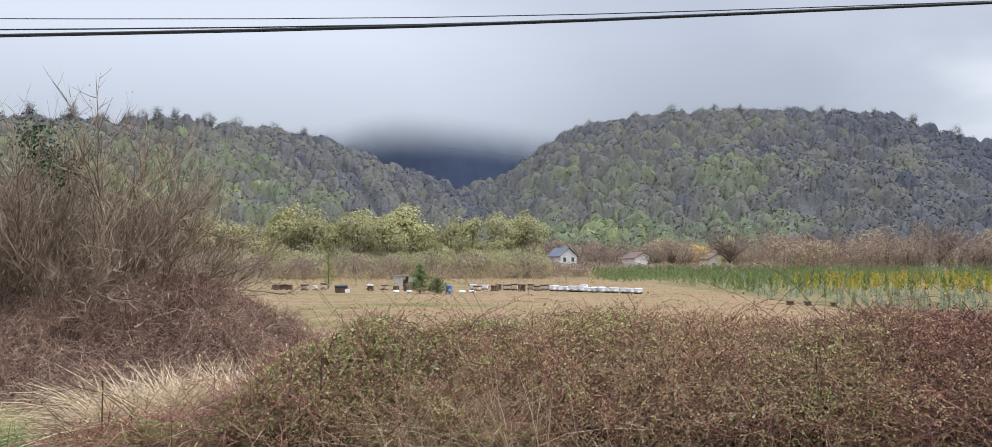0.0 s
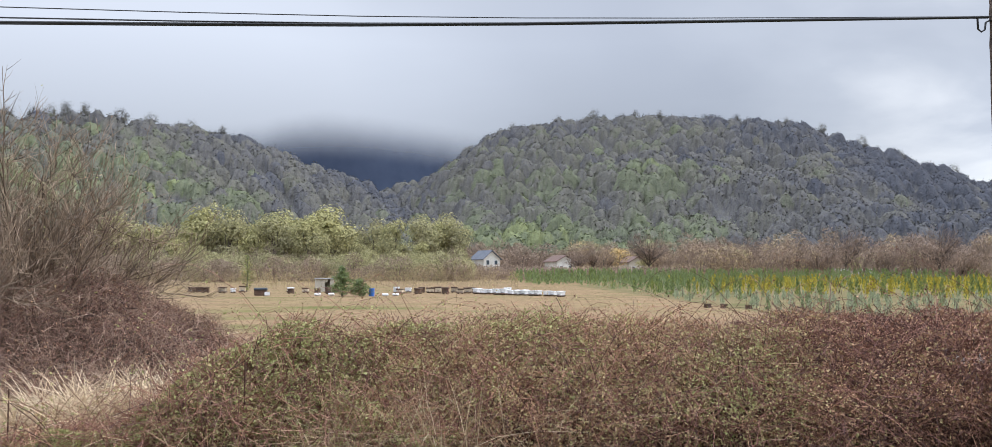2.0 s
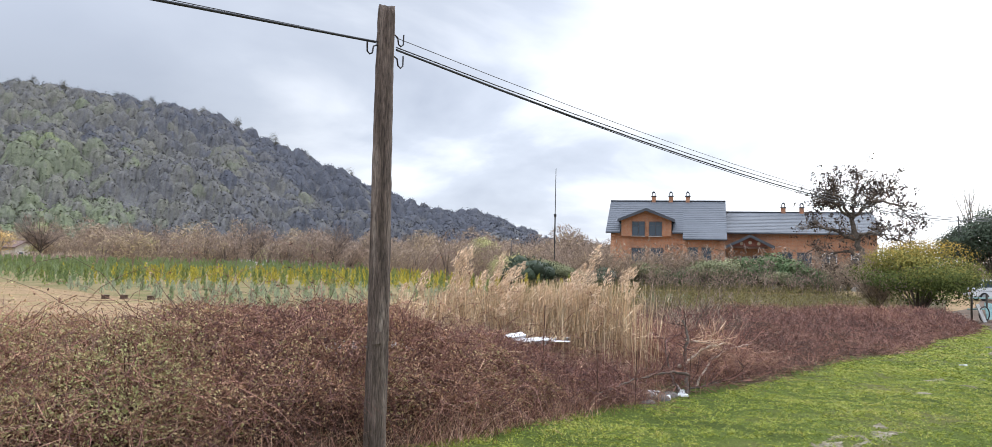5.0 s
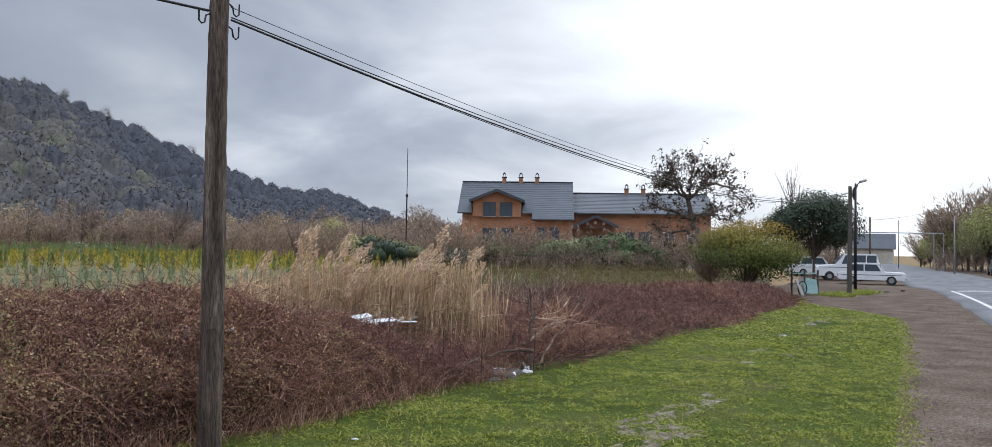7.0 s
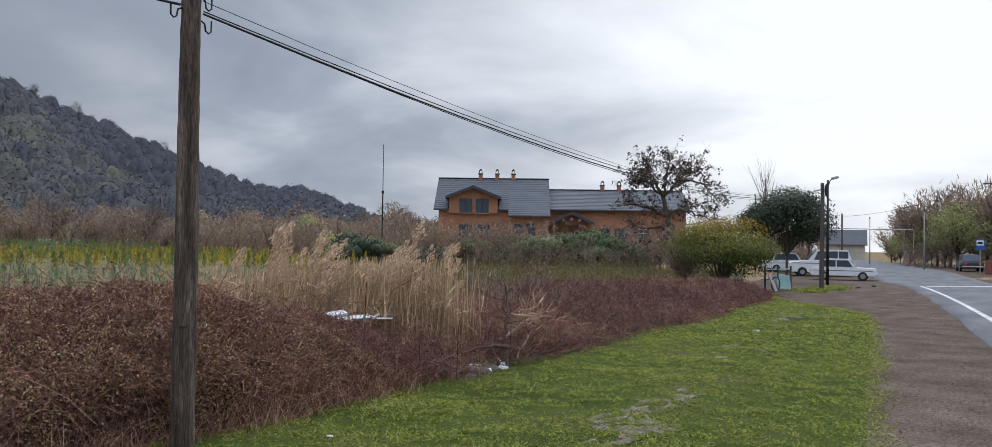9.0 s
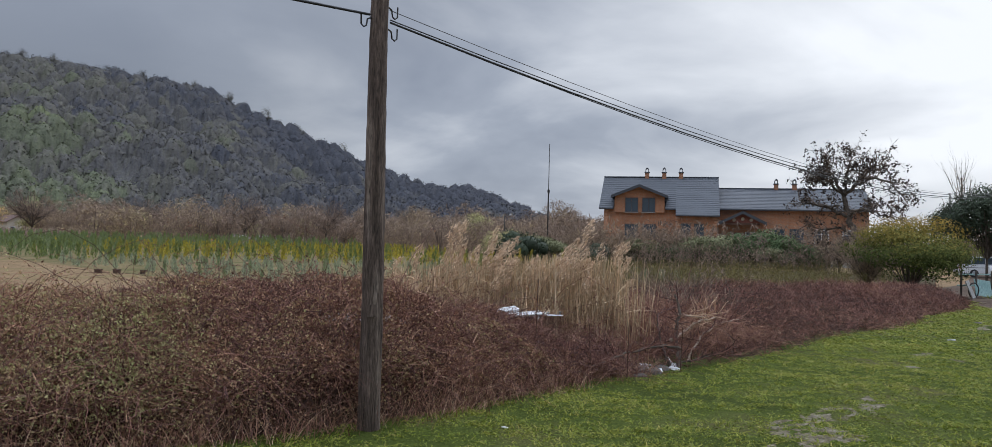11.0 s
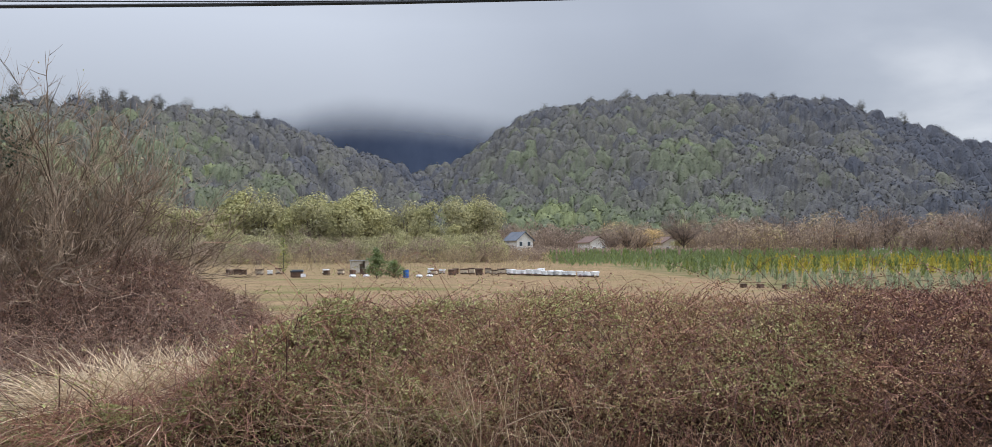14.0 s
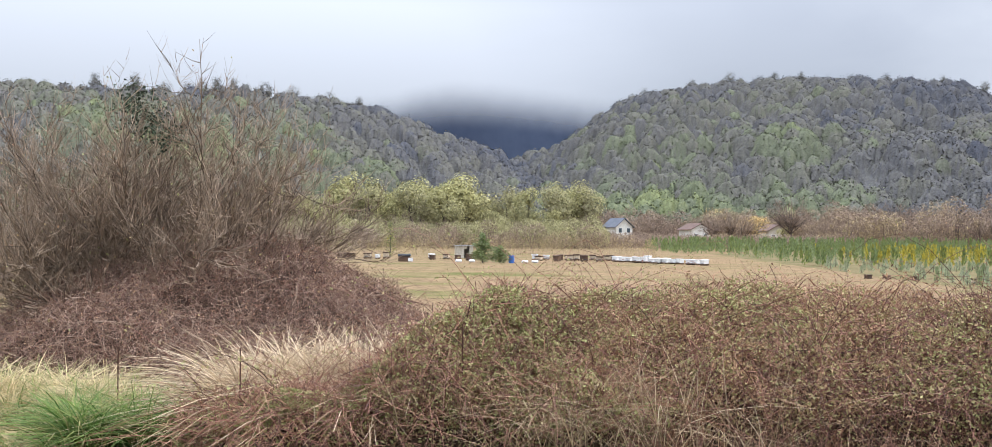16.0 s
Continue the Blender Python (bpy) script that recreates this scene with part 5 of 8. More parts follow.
# ---- reeds ----
def reed_bed():
    root = empty("reed_bed", Matrix(), "stand of tall dry tan reeds with feathery plumes", "reeds", kind="stuff")
    n = 3200
    u = rng.random(n) ** 0.75
    x = 6.5 + 2.75 * u + rng.normal(size=n) * 0.16
    y = 8.8 - 1.65 * u + rng.normal(size=n) * 0.30
    h = rng.uniform(0.85, 1.45, n) * (0.82 + 0.18 * np.clip(u / 0.5, 0, 1))
    k = 5
    t = np.linspace(0, 1, k)
    lean = rng.normal(size=(n, 2)) * 0.10 + [0.03, 0]
    P = np.zeros((n, k, 3))
    P[:, :, 0] = x[:, None] + lean[:, :1] * t ** 1.6
    P[:, :, 1] = y[:, None] + lean[:, 1:] * t ** 1.6
    P[:, :, 2] = h[:, None] * t
    V, F = tubes(P, rng.uniform(0.0035, 0.0065, n)[:, None] * (1.1 - 0.6 * t), 3)
    s = Soup()
    s.add(V, F, per(rng.random(n), k * 3))
    s.thing("stems", F_REED, root)
    i = rng.integers(0, n, 4200)
    f = rng.uniform(0.25, 0.95, 4200)
    c = np.column_stack([x[i] + lean[i, 0] * f ** 1.6, y[i] + lean[i, 1] * f ** 1.6, h[i] * f])
    d = randdir(4200, 0.5)
    V, F = blades(c, d, rng.uniform(0.12, 0.30, 4200), rng.uniform(0.1, 0.6, 4200), rng.uniform(0.010, 0.022, 4200), 4)
    s = Soup()
    s.add(V, F, per(rng.random(4200), 8))
    s.thing("blades", F_REED, root)
    s = Soup()
    for j in range(84):
        q = rng.integers(0, n)
        tall = 1.0 + (0.32 if j % 9 == 0 else 0.0)
        top = np.array([x[q] + lean[q, 0], y[q] + lean[q, 1], h[q] * tall])
        stem = np.array([[[x[q], y[q], h[q] * 0.5], [x[q] + lean[q, 0] * 0.6, y[q] + lean[q, 1] * 0.6, h[q] * 0.85 * tall], top]])
        V, F = tubes(stem, np.full((1, 3), 0.003), 3)
        s.add(V, F, 0.5)
        m = 170
        f = rng.random(m)
        size = rng.uniform(0.24, 0.42) * (1.15 if j % 9 == 0 else 0.85)
        droop = unit(np.array([[1.0, -0.3, 0.0]]) + rng.normal(size=(1, 3)) * 0.3) * [1, 1, 0]
        w = 0.075 * np.sin(np.pi * np.clip(f, 0.02, 0.97)) ** 0.7
        c = top + np.column_stack([np.zeros(m), np.zeros(m), (f - 0.25) * size]) + droop * (f ** 2)[:, None] * 0.12 + rng.normal(size=(m, 3)) * w[:, None] * [0.55, 0.55, 0.3]
        d = unit(droop * 0.6 + rng.normal(size=(m, 3)) * 0.35 + [0, 0, 0.6])
        V, F = leaves(c, d, randdir(m), rng.uniform(0.04, 0.08, m), rng.uniform(0.009, 0.018, m))
        s.add(V, F, per(rng.random(m), 4))
    s.thing("plumes", F_PLUME, root)


reed_bed()


# ---- pole line ----
POLE = Vector((4.24, 5.60, 0))


def utility_pole(at, height, r0, r1, mat, label, hooks=True, seed=1):
    root = empty("utility_pole", Matrix.Translation(at), label, "utility pole")
    bm = bmesh.new()
    g = np.random.default_rng(seed)
    rings, seg = 56, 24
    rows = []
    groove = g.normal(size=seg) * 0.07
    for i in range(rings):
        t = i / (rings - 1)
        z = -0.3 + (height + 0.3) * t
        r = r0 + (r1 - r0) * t
        cx, cy = 0.012 * math.sin(t * 5 + seed), 0.010 * math.cos(t * 4)
        row = []
        for j in range(seg):
            a = 2 * math.pi * j / seg
            rr = r * (1 + groove[j] * (0.6 + 0.4 * math.sin(t * 9 + j)) + 0.025 * math.sin(3 * a + t * 7) + g.normal() * 0.022)
            if i == rings - 1:
                rr *= 0.93
            row.append(bm.verts.new((cx + rr * math.cos(a), cy + rr * math.sin(a), z + (0.02 * math.cos(a - 1) + g.normal() * 0.006 if i == rings - 1 else 0))))
        rows.append(row)
    for i in range(rings - 1):
        for j in range(seg):
            bm.faces.new((rows[i][j], rows[i][(j + 1) % seg], rows[i + 1][(j + 1) % seg], rows[i + 1][j]))
    bm.faces.new(rows[-1])
    part("shaft", bm, mat, root, smooth=True)
    if hooks:
        for side, zz in ((1, height - 0.22), (1, height - 0.40), (-1, height - 0.34)):
            pts = [(0.3 * side * r1, 0, zz), (side * (r1 + 0.02), 0, zz), (side * (r1 + 0.05), 0, zz - 0.015), (side * (r1 + 0.06), 0, zz - 0.07), (side * (r1 + 0.085), 0, zz - 0.085), (side * (r1 + 0.11), 0, zz - 0.065), (side * (r1 + 0.112), 0, zz + 0.02)]
            V, F = tube_path(pts, 0.007, 6)
            s = Soup()
            s.add(V, F)
            s.thing("hook", M_IRON, root, True, "bent iron hook")
    return root


near_pole = utility_pole(POLE, 3.72, 0.092, 0.070, M_POLE, "weathered dark brown wooden utility pole with iron hooks")
part("tag", box_bm(0.07, 0.008, 0.10, (0, 0, 0), 0.002), M_POLE, near_pole, "small wooden tag", m=pose(-0.055, -0.075, 1.02, 0, 0, -38))
FAR_POLE = Vector((35.76, 8.41, 0))
utility_pole(FAR_POLE, 4.35, 0.10, 0.072, M_POLE_GREY, "grey weathered wooden utility pole at the roadside", False, 4)
back_pole = Vector((-24.0, 5.3, 0))


def span(name, a, b, sag, radius, label, n=26, wave=0.0):
    t = np.linspace(0, 1, n)
    P = np.array(a)[None] * (1 - t)[:, None] + np.array(b)[None] * t[:, None]
    P[:, 2] -= sag * 4 * t * (1 - t)
    P[:, 2] += wave * np.sin(t * 31)
    V, F = tube_path(P, radius, 6)
    s = Soup()
    s.add(V, F)
    return tagged(s.thing(name, M_CABLE, smooth=True), label, "cable", "overhead cables")


for za, zb, dx, rad, sg in ((3.38, 4.11, 0.11, 0.0095, 0.824), (3.40, 4.12, 0.11, 0.006, 0.78), (3.375, 4.09, 0.11, 0.005, 0.85), (3.48, 4.16, 0.10, 0.0032, 0.80)):
    span("overhead_cable", (POLE.x + dx, POLE.y, za), (FAR_POLE.x, FAR_POLE.y, zb), sg, rad, "black overhead cable strung between wooden poles")
for za, zb, dx, rad, sg in ((3.405, 3.60, -0.1, 0.0095, 0.416), (3.40, 3.62, -0.1, 0.006, 0.43), (3.40, 4.345, -0.1, 0.005, 0.614), (3.41, 4.67, -0.07, 0.0034, 0.637)):
    span("overhead_cable", (POLE.x + dx, POLE.y, za), (back_pole.x, back_pole.y, zb), sg, rad, "black overhead cable strung between wooden poles", wave=0.004)
s_ = Soup()
for j in range(5):
    a = np.linspace(0, 2 * np.pi, 22)
    V, F = tube_path(np.column_stack([0.10 * np.cos(a) + 0.02 * j, -0.12 + 0 * a - 0.01 * j, 4.05 + (0.20 + 0.02 * j) * np.sin(a)]), 0.010, 5)
    s_.add(V, F)
coil = tagged(s_.thing("cable_coil", M_CABLE, smooth=True, m=Matrix.Translation(FAR_POLE)), "coil of black cable hung on a pole", "cable")


def street_lamp(at, height, reach, turn, mat, label, group=""):
    root = empty("street_lamp", pose(*at, 0, 0, turn), label, "street lamp", group)
    part("post", cone_bm(0.07, 0.045, height, seg=10), mat, root, smooth=True)
    s = Soup()
    V, F = tube_path([(0, 0, height - 0.35), (reach * 0.4, 0, height - 0.05), (reach, 0, height + 0.12)], 0.025, 6)
    s.add(V, F)
    s.thing("arm", M_IRON, root, True)
    part("lamp_head", box_bm(0.42, 0.16, 0.11, (0, 0, 0), 0.03), M_CONCRETE, root, m=pose(reach + 0.15, 0, height + 0.13, 0, -14, 0))
    return root


street_lamp((40.94, 9.39, 0), 4.9, 0.35, -25, M_IRON, "dark steel street lamp beside a wooden pole")


# bare mud worn into the verge
M_MUD = surface("pale_wet_mud", [(0.10, 0.085, 0.045), (0.16, 0.135, 0.09), (0.26, 0.23, 0.18)], scale=7, fine=30, fine_amount=0.6, rough=0.8, spec=0.08, bump=0.9, bump_dist=0.03)


def mud_sheet(cx, cy, lx, ly, turn, seed, label):
    def fx(u, v):
        a, r = u, v
        rr = r * (1 + 0.30 * np.sin(3 * a + seed) + 0.22 * np.sin(7 * a + 2 * seed) + 0.12 * np.sin(13 * a))
        x, y = lx * rr * np.cos(a), ly * rr * np.sin(a)
        c, s = math.cos(turn), math.sin(turn)
        X, Y = cx + x * c - y * s, cy + x * s + y * c
        return X, Y, verge_z(X, Y) + 0.008 - 0.02 * r ** 3
    return sheet("mud_patch", fx, np.linspace(0, 2 * np.pi, 36), np.linspace(0.02, 1, 5), M_MUD, label=label, category="mud")


g_mud = random.Random(8)
for cx, cy, lx, ly, n in ((6.9, 3.0, 0.5, 0.25, 16), (8.1, 3.45, 0.8, 0.12, 16), (20.6, 5.3, 2.2, 0.35, 10), (13.5, 4.4, 1.5, 0.4, 6)):
    for _ in range(n):
        mud_sheet(cx + g_mud.gauss(0, lx * 0.6), cy + g_mud.gauss(0, ly * 0.8), g_mud.uniform(0.06, 0.20) * (1 + cx / 18), g_mud.uniform(0.03, 0.075) * (1 + cx / 18), g_mud.uniform(-0.3, 0.7), g_mud.uniform(0, 6), "pale wet mud worn through the grass")


def debris(name, n, x0, x1, size, mat, label, category, seed):
    """Grit and crumbs lying on the dirt."""
    g = np.random.default_rng(seed)
    x = x0 + (x1 - x0) * g.random(n) ** 1.3
    a, b = road_left(x) - 0.1, shoulder_inner(x) + 0.25
    y = a + (b - a) * g.random(n) ** 0.8
    r = g.uniform(*size, n) * (0.6 + x / 45)
    c = np.column_stack([x, y, 0.012 + r * 0.2])
    oct_ = np.array([[1, 0, 0], [0, 1, 0], [-1, 0, 0], [0, -1, 0], [0, 0, 0.7], [0, 0, -0.7]])
    V = c[:, None] + (oct_[None] * (1 + g.normal(size=(n, 6, 3)) * 0.25)) * r[:, None, None]
    f = np.array([[0, 1, 4], [1, 2, 4], [2, 3, 4], [3, 0, 4], [1, 0, 5], [2, 1, 5], [3, 2, 5], [0, 3, 5]])
    s = Soup()
    s.add(V.reshape(-1, 3), (np.arange(n)[:, None, None] * 6 + f).reshape(-1, 3), per(g.random(n), 6))
    tagged(s.thing(name, mat), label, category, kind="stuff")


M_GRIT = surface("grit", [(0.09, 0.068, 0.053), (0.125, 0.095, 0.075), (0.18, 0.145, 0.115)], scale=8, fine=30, rough=0.95, vary="island", vary_amount=0.45)
debris("shoulder_clods", 250, 6.0, 36.0, (0.006, 0.014), M_GRIT, "small clods of dried mud on packed dirt", "mud", 6)
debris("shoulder_grit", 9000, 4.0, 36.0, (0.003, 0.009), M_GRIT, "loose grit and crumbs on packed dirt", "grit", 5)


def edge_grass():
    n = 9000
    x = rng.uniform(3, 31, n)
    y = shoulder_inner(x) + rng.normal(size=n) * 0.10 - 0.03 + 0.10 * fbm(x, x * 0, 1.9, 1.0)
    d = randdir(n)
    d[:, 2] = np.abs(d[:, 2]) + 0.5
    V, F = blades(np.column_stack([x, y, np.full(n, 0.005)]), d, rng.uniform(0.025, 0.06, n), rng.uniform(0.2, 0.9, n), rng.uniform(0.008, 0.018, n), 3)
    s = Soup()
    s.add(V, F, per(np.clip(rng.normal(size=n) * 0.2 + 0.5, 0, 1), 6))
    tagged(s.thing("edge_grass", F_GRASS), "ragged short grass creeping onto the dirt", "grass", kind="stuff")


edge_grass()


# tufts at the foot of the roadside pole
grass_patch("green_tuft", "tufts of longer green grass round the pole's foot", 2600, blob_sample(36.6, 8.6, 3.0, 0.5, 16, 0.25), (0.10, 0.22), (0.02, 0.05), F_GRASS, (0.4, 0.25), (0.2, 0.8), 1.6, 3)


# ---- brick house ----
HOUSE = pose(68.42, 54.19, 0.04, 0, 0, -57.3)


def roof_slab(root, x0, x1, y0, z0, y1, z1, mat=None, name="roof"):
    """A roof plane from the eave (y0, z0) up to the ridge (y1, z1): a board deck and stepped tile courses on it."""
    length = math.hypot(y1 - y0, z1 - z0)
    rows = max(3, int(length / 0.36))
    ny, nz = -(z1 - z0) / length, (y1 - y0) / length

    def strip_of(a, b, low0, high0, low1, high1):
        pa, pb = (y0 + (y1 - y0) * a, z0 + (z1 - z0) * a), (y0 + (y1 - y0) * b, z0 + (z1 - z0) * b)
        bm = bmesh.new()
        A, B = [[bm.verts.new((x, pa[0] + ny * low0, pa[1] + nz * low0)), bm.verts.new((x, pa[0] + ny * high0, pa[1] + nz * high0)),
                 bm.verts.new((x, pb[0] + ny * high1, pb[1] + nz * high1)), bm.verts.new((x, pb[0] + ny * low1, pb[1] + nz * low1))] for x in (x0, x1)]
        for k in range(4):
            bm.faces.new((A[k], A[(k + 1) % 4], B[(k + 1) % 4], B[k]))
        bm.faces.new(A[::-1])
        bm.faces.new(B)
        bmesh.ops.recalc_face_normals(bm, faces=bm.faces)
        return bm

    deck = part(name, strip_of(0.002, 0.999, -0.06, -0.012, -0.06, -0.012), M_TRIM, root)
    for i in range(rows):
        part("tile_course", strip_of(i / rows, min((i + 1) / rows + 0.02, 1.0), -0.006, 0.035, -0.006, 0.010), mat or M_ROOF, deck)
    return deck


def window(root, x, z, w, h, y=0.0, cols=2, frame_mat=None, name="window"):
    """A framed window set into the wall face at depth y."""
    win = part(name, box_bm(w + 0.12, 0.10, 0.07, (x, y - 0.05, z - h / 2 - 0.05), 0.01), M_CONCRETE, root)
    bm = bmesh.new()
    fw = 0.06
    for sx_ in (-1, 1):
        add_box(bm, fw, 0.08, h, (x + sx_ * (w / 2 - fw / 2), y - 0.02, z))
    for sz_ in (-1, 1):
        add_box(bm, w - 2 * fw, 0.08, fw, (x, y - 0.02, z + sz_ * (h / 2 - fw / 2)))
    for c in range(1, cols):
        add_box(bm, 0.04, 0.07, h - 2 * fw, (x - w / 2 + w * c / cols, y - 0.02, z))
    add_box(bm, w - 2 * fw, 0.065, 0.045, (x, y - 0.02, z + h * 0.22))
    part("window_frame", bm, frame_mat or M_TRIM, win)
    for c in range(cols):
        part("pane", box_bm(w / cols - 0.06, 0.02, h - 0.14, (x - w / 2 + w * (c + 0.5) / cols, y - 0.005, z)), M_GLASS, win)
    return win


def chimney(root, x, y, z0, z1, w=0.42):
    bm = box_bm(w, w, z1 - z0, (x, y, (z0 + z1) / 2), 0.01)
    st = part("chimney", bm, M_BRICK, root)
    part("chimney_cap", box_bm(w + 0.14, w + 0.14, 0.10, (x, y, z1 + 0.05), 0.02), M_TRIM, st)
    prof = [(-w * 0.42, 0), (-w * 0.42, 0.28), (-w * 0.25, 0.42), (0, 0.48), (w * 0.25, 0.42), (w * 0.42, 0.28), (w * 0.42, 0), (w * 0.28, 0), (w * 0.28, 0.24), (0, 0.34), (-w * 0.28, 0.24), (-w * 0.28, 0)]
    bm = prism_bm(prof, w)
    bmesh.ops.translate(bm, vec=(x, y - w / 2, z1 + 0.10), verts=bm.verts)
    part("chimney_hood", bm, M_TRIM, st)


def quoins(root, x, y, z0, z1, side):
    n = int((z1 - z0) / 0.32)
    me = None
    for i in range(n):
        w = 0.46 if i % 2 else 0.30
        q = part("quoin", box_bm(w, 0.08, 0.27, (x + side * w / 2, y - 0.035, z0 + 0.16 + i * 0.32), 0.012), M_QUOIN, root)


def gable_front(root, x0, x1, y, z0, zpeak, thick, mat, over=0.45, roof_back=4.0):
    """A gable wall with its own small pitched roof and dark barge boards."""
    xm = (x0 + x1) / 2
    bm = prism_bm([(x0, z0), (x1, z0), (xm, zpeak)], thick)
    bmesh.ops.translate(bm, vec=(0, y, 0), verts=bm.verts)
    part("gable_wall", bm, mat, root)
    slope = (zpeak - z0) / (xm - x0)
    for sgn in (-1, 1):
        xe = x0 - over if sgn < 0 else x1 + over
        ze = z0 - over * slope
        prof = [(xe, ze), (xm, zpeak), (xm, zpeak + 0.16), (xe, ze + 0.16)]
        bm = prism_bm(prof, roof_back)
        bmesh.ops.translate(bm, vec=(0, y - 0.5, 0.04), verts=bm.verts)
        part("gable_roof", bm, M_ROOF, root)
        prof = [(xe, ze - 0.10), (xm, zpeak - 0.10), (xm, zpeak + 0.20), (xe, ze + 0.20)]
        bm = prism_bm(prof, 0.07)
        bmesh.ops.translate(bm, vec=(0, y - 0.58, 0.03), verts=bm.verts)
        part("barge_board", bm, M_TRIM, root)


def brick_house():
    root = empty("brick_house", HOUSE, "large orange brick house with grey tiled roofs and chimneys", "house")
    # walls of the three blocks and the stone footing
    part("wall", box_bm(7.2, 9.0, 5.0, (3.75, 4.5, 2.9)), M_BRICK, root)
    part("wall", box_bm(4.1, 9.9, 4.5, (9.35, 3.95, 2.55)), M_BRICK, root)
    part("wall", box_bm(14.2, 8.0, 5.0, (18.52, 4.6, 2.9)), M_BRICK, root)
    part("footing", box_bm(25.7, 10.6, 1.5, (12.85, 4.2, -0.15), 0.03), M_STONE, root, "grey stone footing")
    for x in (20.6, 22.3, 24.2):
        part("cellar_opening", box_bm(1.0, 0.08, 0.75, (x, -1.10, 0.22), 0.01), M_GLASS, root, "dark cellar opening")
    # main roof: a long plane at the front of the left block, lower over its right part
    roof_slab(root, -0.35, 1.12, -0.45, 5.35, 4.5, 8.85)
    roof_slab(root, 1.124, 6.316, 0.75, 6.198, 4.5, 8.85)
    roof_slab(root, 6.32, 7.35, -0.45, 5.35, 4.5, 8.85)
    roof_slab(root, 7.354, 11.6, -1.55, 4.70, 4.5, 8.85)
    roof_slab(root, -0.35, 11.6, 9.5, 5.35, 4.5, 8.85)
    for x in (0.15, 11.25):
        bm = bmesh.new()
        a = [bm.verts.new(p) for p in ((x - 0.1, 0.2, 5.3), (x - 0.1, 9.0, 5.3), (x - 0.1, 4.5, 8.7))]
        b = [bm.verts.new(p) for p in ((x + 0.1, 0.2, 5.3), (x + 0.1, 9.0, 5.3), (x + 0.1, 4.5, 8.7))]
        bm.faces.new(a)
        bm.faces.new(b[::-1])
        for i in range(3):
            bm.faces.new((a[i], b[i], b[(i + 1) % 3], a[(i + 1) % 3]))
        bmesh.ops.recalc_face_normals(bm, faces=bm.faces)
        part("gable_end", bm, M_BRICK, root)
    part("ridge_cap", box_bm(12.0, 0.22, 0.10, (5.62, 4.5, 8.92), 0.03), M_ROOF, root)
    # right wing roof
    roof_slab(root, 11.45, 26.0, 0.05, 5.45, 4.9, 7.75)
    roof_slab(root, 11.45, 26.0, 9.3, 5.45, 4.9, 7.75)
    part("ridge_cap", box_bm(14.6, 0.22, 0.10, (18.72, 4.9, 7.82), 0.03), M_ROOF, root)
    for x0, x1, y, z in ((-0.35, 1.12, -0.50, 5.28), (6.32, 7.35, -0.50, 5.28), (7.354, 11.6, -1.60, 4.63), (11.604, 26.0, 0.0, 5.38)):
        part("gutter", box_bm(x1 - x0, 0.12, 0.14, ((x0 + x1) / 2, y, z), 0.03), M_TRIM, root)
    # two-window gable
    bm = box_bm(5.0, 0.5, 1.6, (3.72, -0.08, 5.75))
    part("gable_wall_base", bm, M_BRICK, root)
    gable_front(root, 1.22, 6.22, -0.33, 6.55, 7.55, 0.5, M_BRICK, 0.35, 4.2)
    for x in (2.95, 4.65):
        window(root, x, 5.70, 1.28, 1.45, -0.345)
    for x in (2.95, 4.70):
        window(root, x, 3.05, 1.38, 1.45, -0.012)
    window(root, 8.35, 3.2, 0.95, 1.35, -1.012)
    window(root, 9.65, 3.2, 0.95, 1.35, -1.012)
    for x, side in ((0.13, 1), (7.32, 1), (11.38, -1)):
        quoins(root, x, 0.0 if x < 1 else -1.0, 0.7, 4.6 if x > 1 else 5.2, side)
    quoins(root, 25.60, 0.6, 0.7, 5.3, -1)
    # porch with a low gable
    gable_front(root, 11.9, 15.6, -1.4, 4.05, 4.95, 0.25, M_WALL_RED, 0.4, 2.2)
    for x in (12.0, 15.5):
        part("porch_post", box_bm(0.26, 0.26, 3.6, (x, -1.25, 2.25), 0.03), M_BRICK, root)
    part("porch_beam", box_bm(3.7, 0.24, 0.22, (13.75, -1.25, 3.93), 0.02), M_FRAME_BROWN, root)
    part("porch_floor", box_bm(4.2, 2.4, 0.25, (13.75, -0.5, 0.5), 0.02), M_CONCRETE, root)
    for x in (-0.8, 0.0, 0.8):
        orn = bmesh.new()
        r = bmesh.ops.create_cone(orn, cap_ends=True, segments=14, radius1=0.17, radius2=0.17, depth=0.03)["verts"]
        bmesh.ops.rotate(orn, matrix=Matrix.Rotation(radians(90), 3, "X"), verts=r, cent=(0, 0, 0))
        bmesh.ops.translate(orn, vec=(13.75 + x, -1.43, 4.30 + (0.1 if x == 0 else 0)), verts=r)
        part("ornament", orn, M_WALL_BUFF, root, "pale round gable ornament")
    part("door", box_bm(1.5, 0.1, 2.4, (13.4, 0.56, 1.9), 0.02), M_FRAME_BROWN, root)
    window(root, 14.6, 2.6, 0.9, 1.2, 0.588, frame_mat=M_FRAME_WHITE)
    for x in (17.2, 19.0, 21.3, 23.9):
        window(root, x, 2.72, 1.35, 1.7, 0.588, frame_mat=M_TRIM if x < 21 else M_FRAME_WHITE)
    part("string_course", box_bm(14.1, 0.06, 0.16, (18.55, 0.57, 1.45)), M_QUOIN, root)
    for x in (4.2, 6.0, 7.75):
        chimney(root, x, 4.5, 8.5, 9.35)
    for x in (17.4, 19.2):
        chimney(root, x, 4.9, 7.4, 8.25)


brick_house()

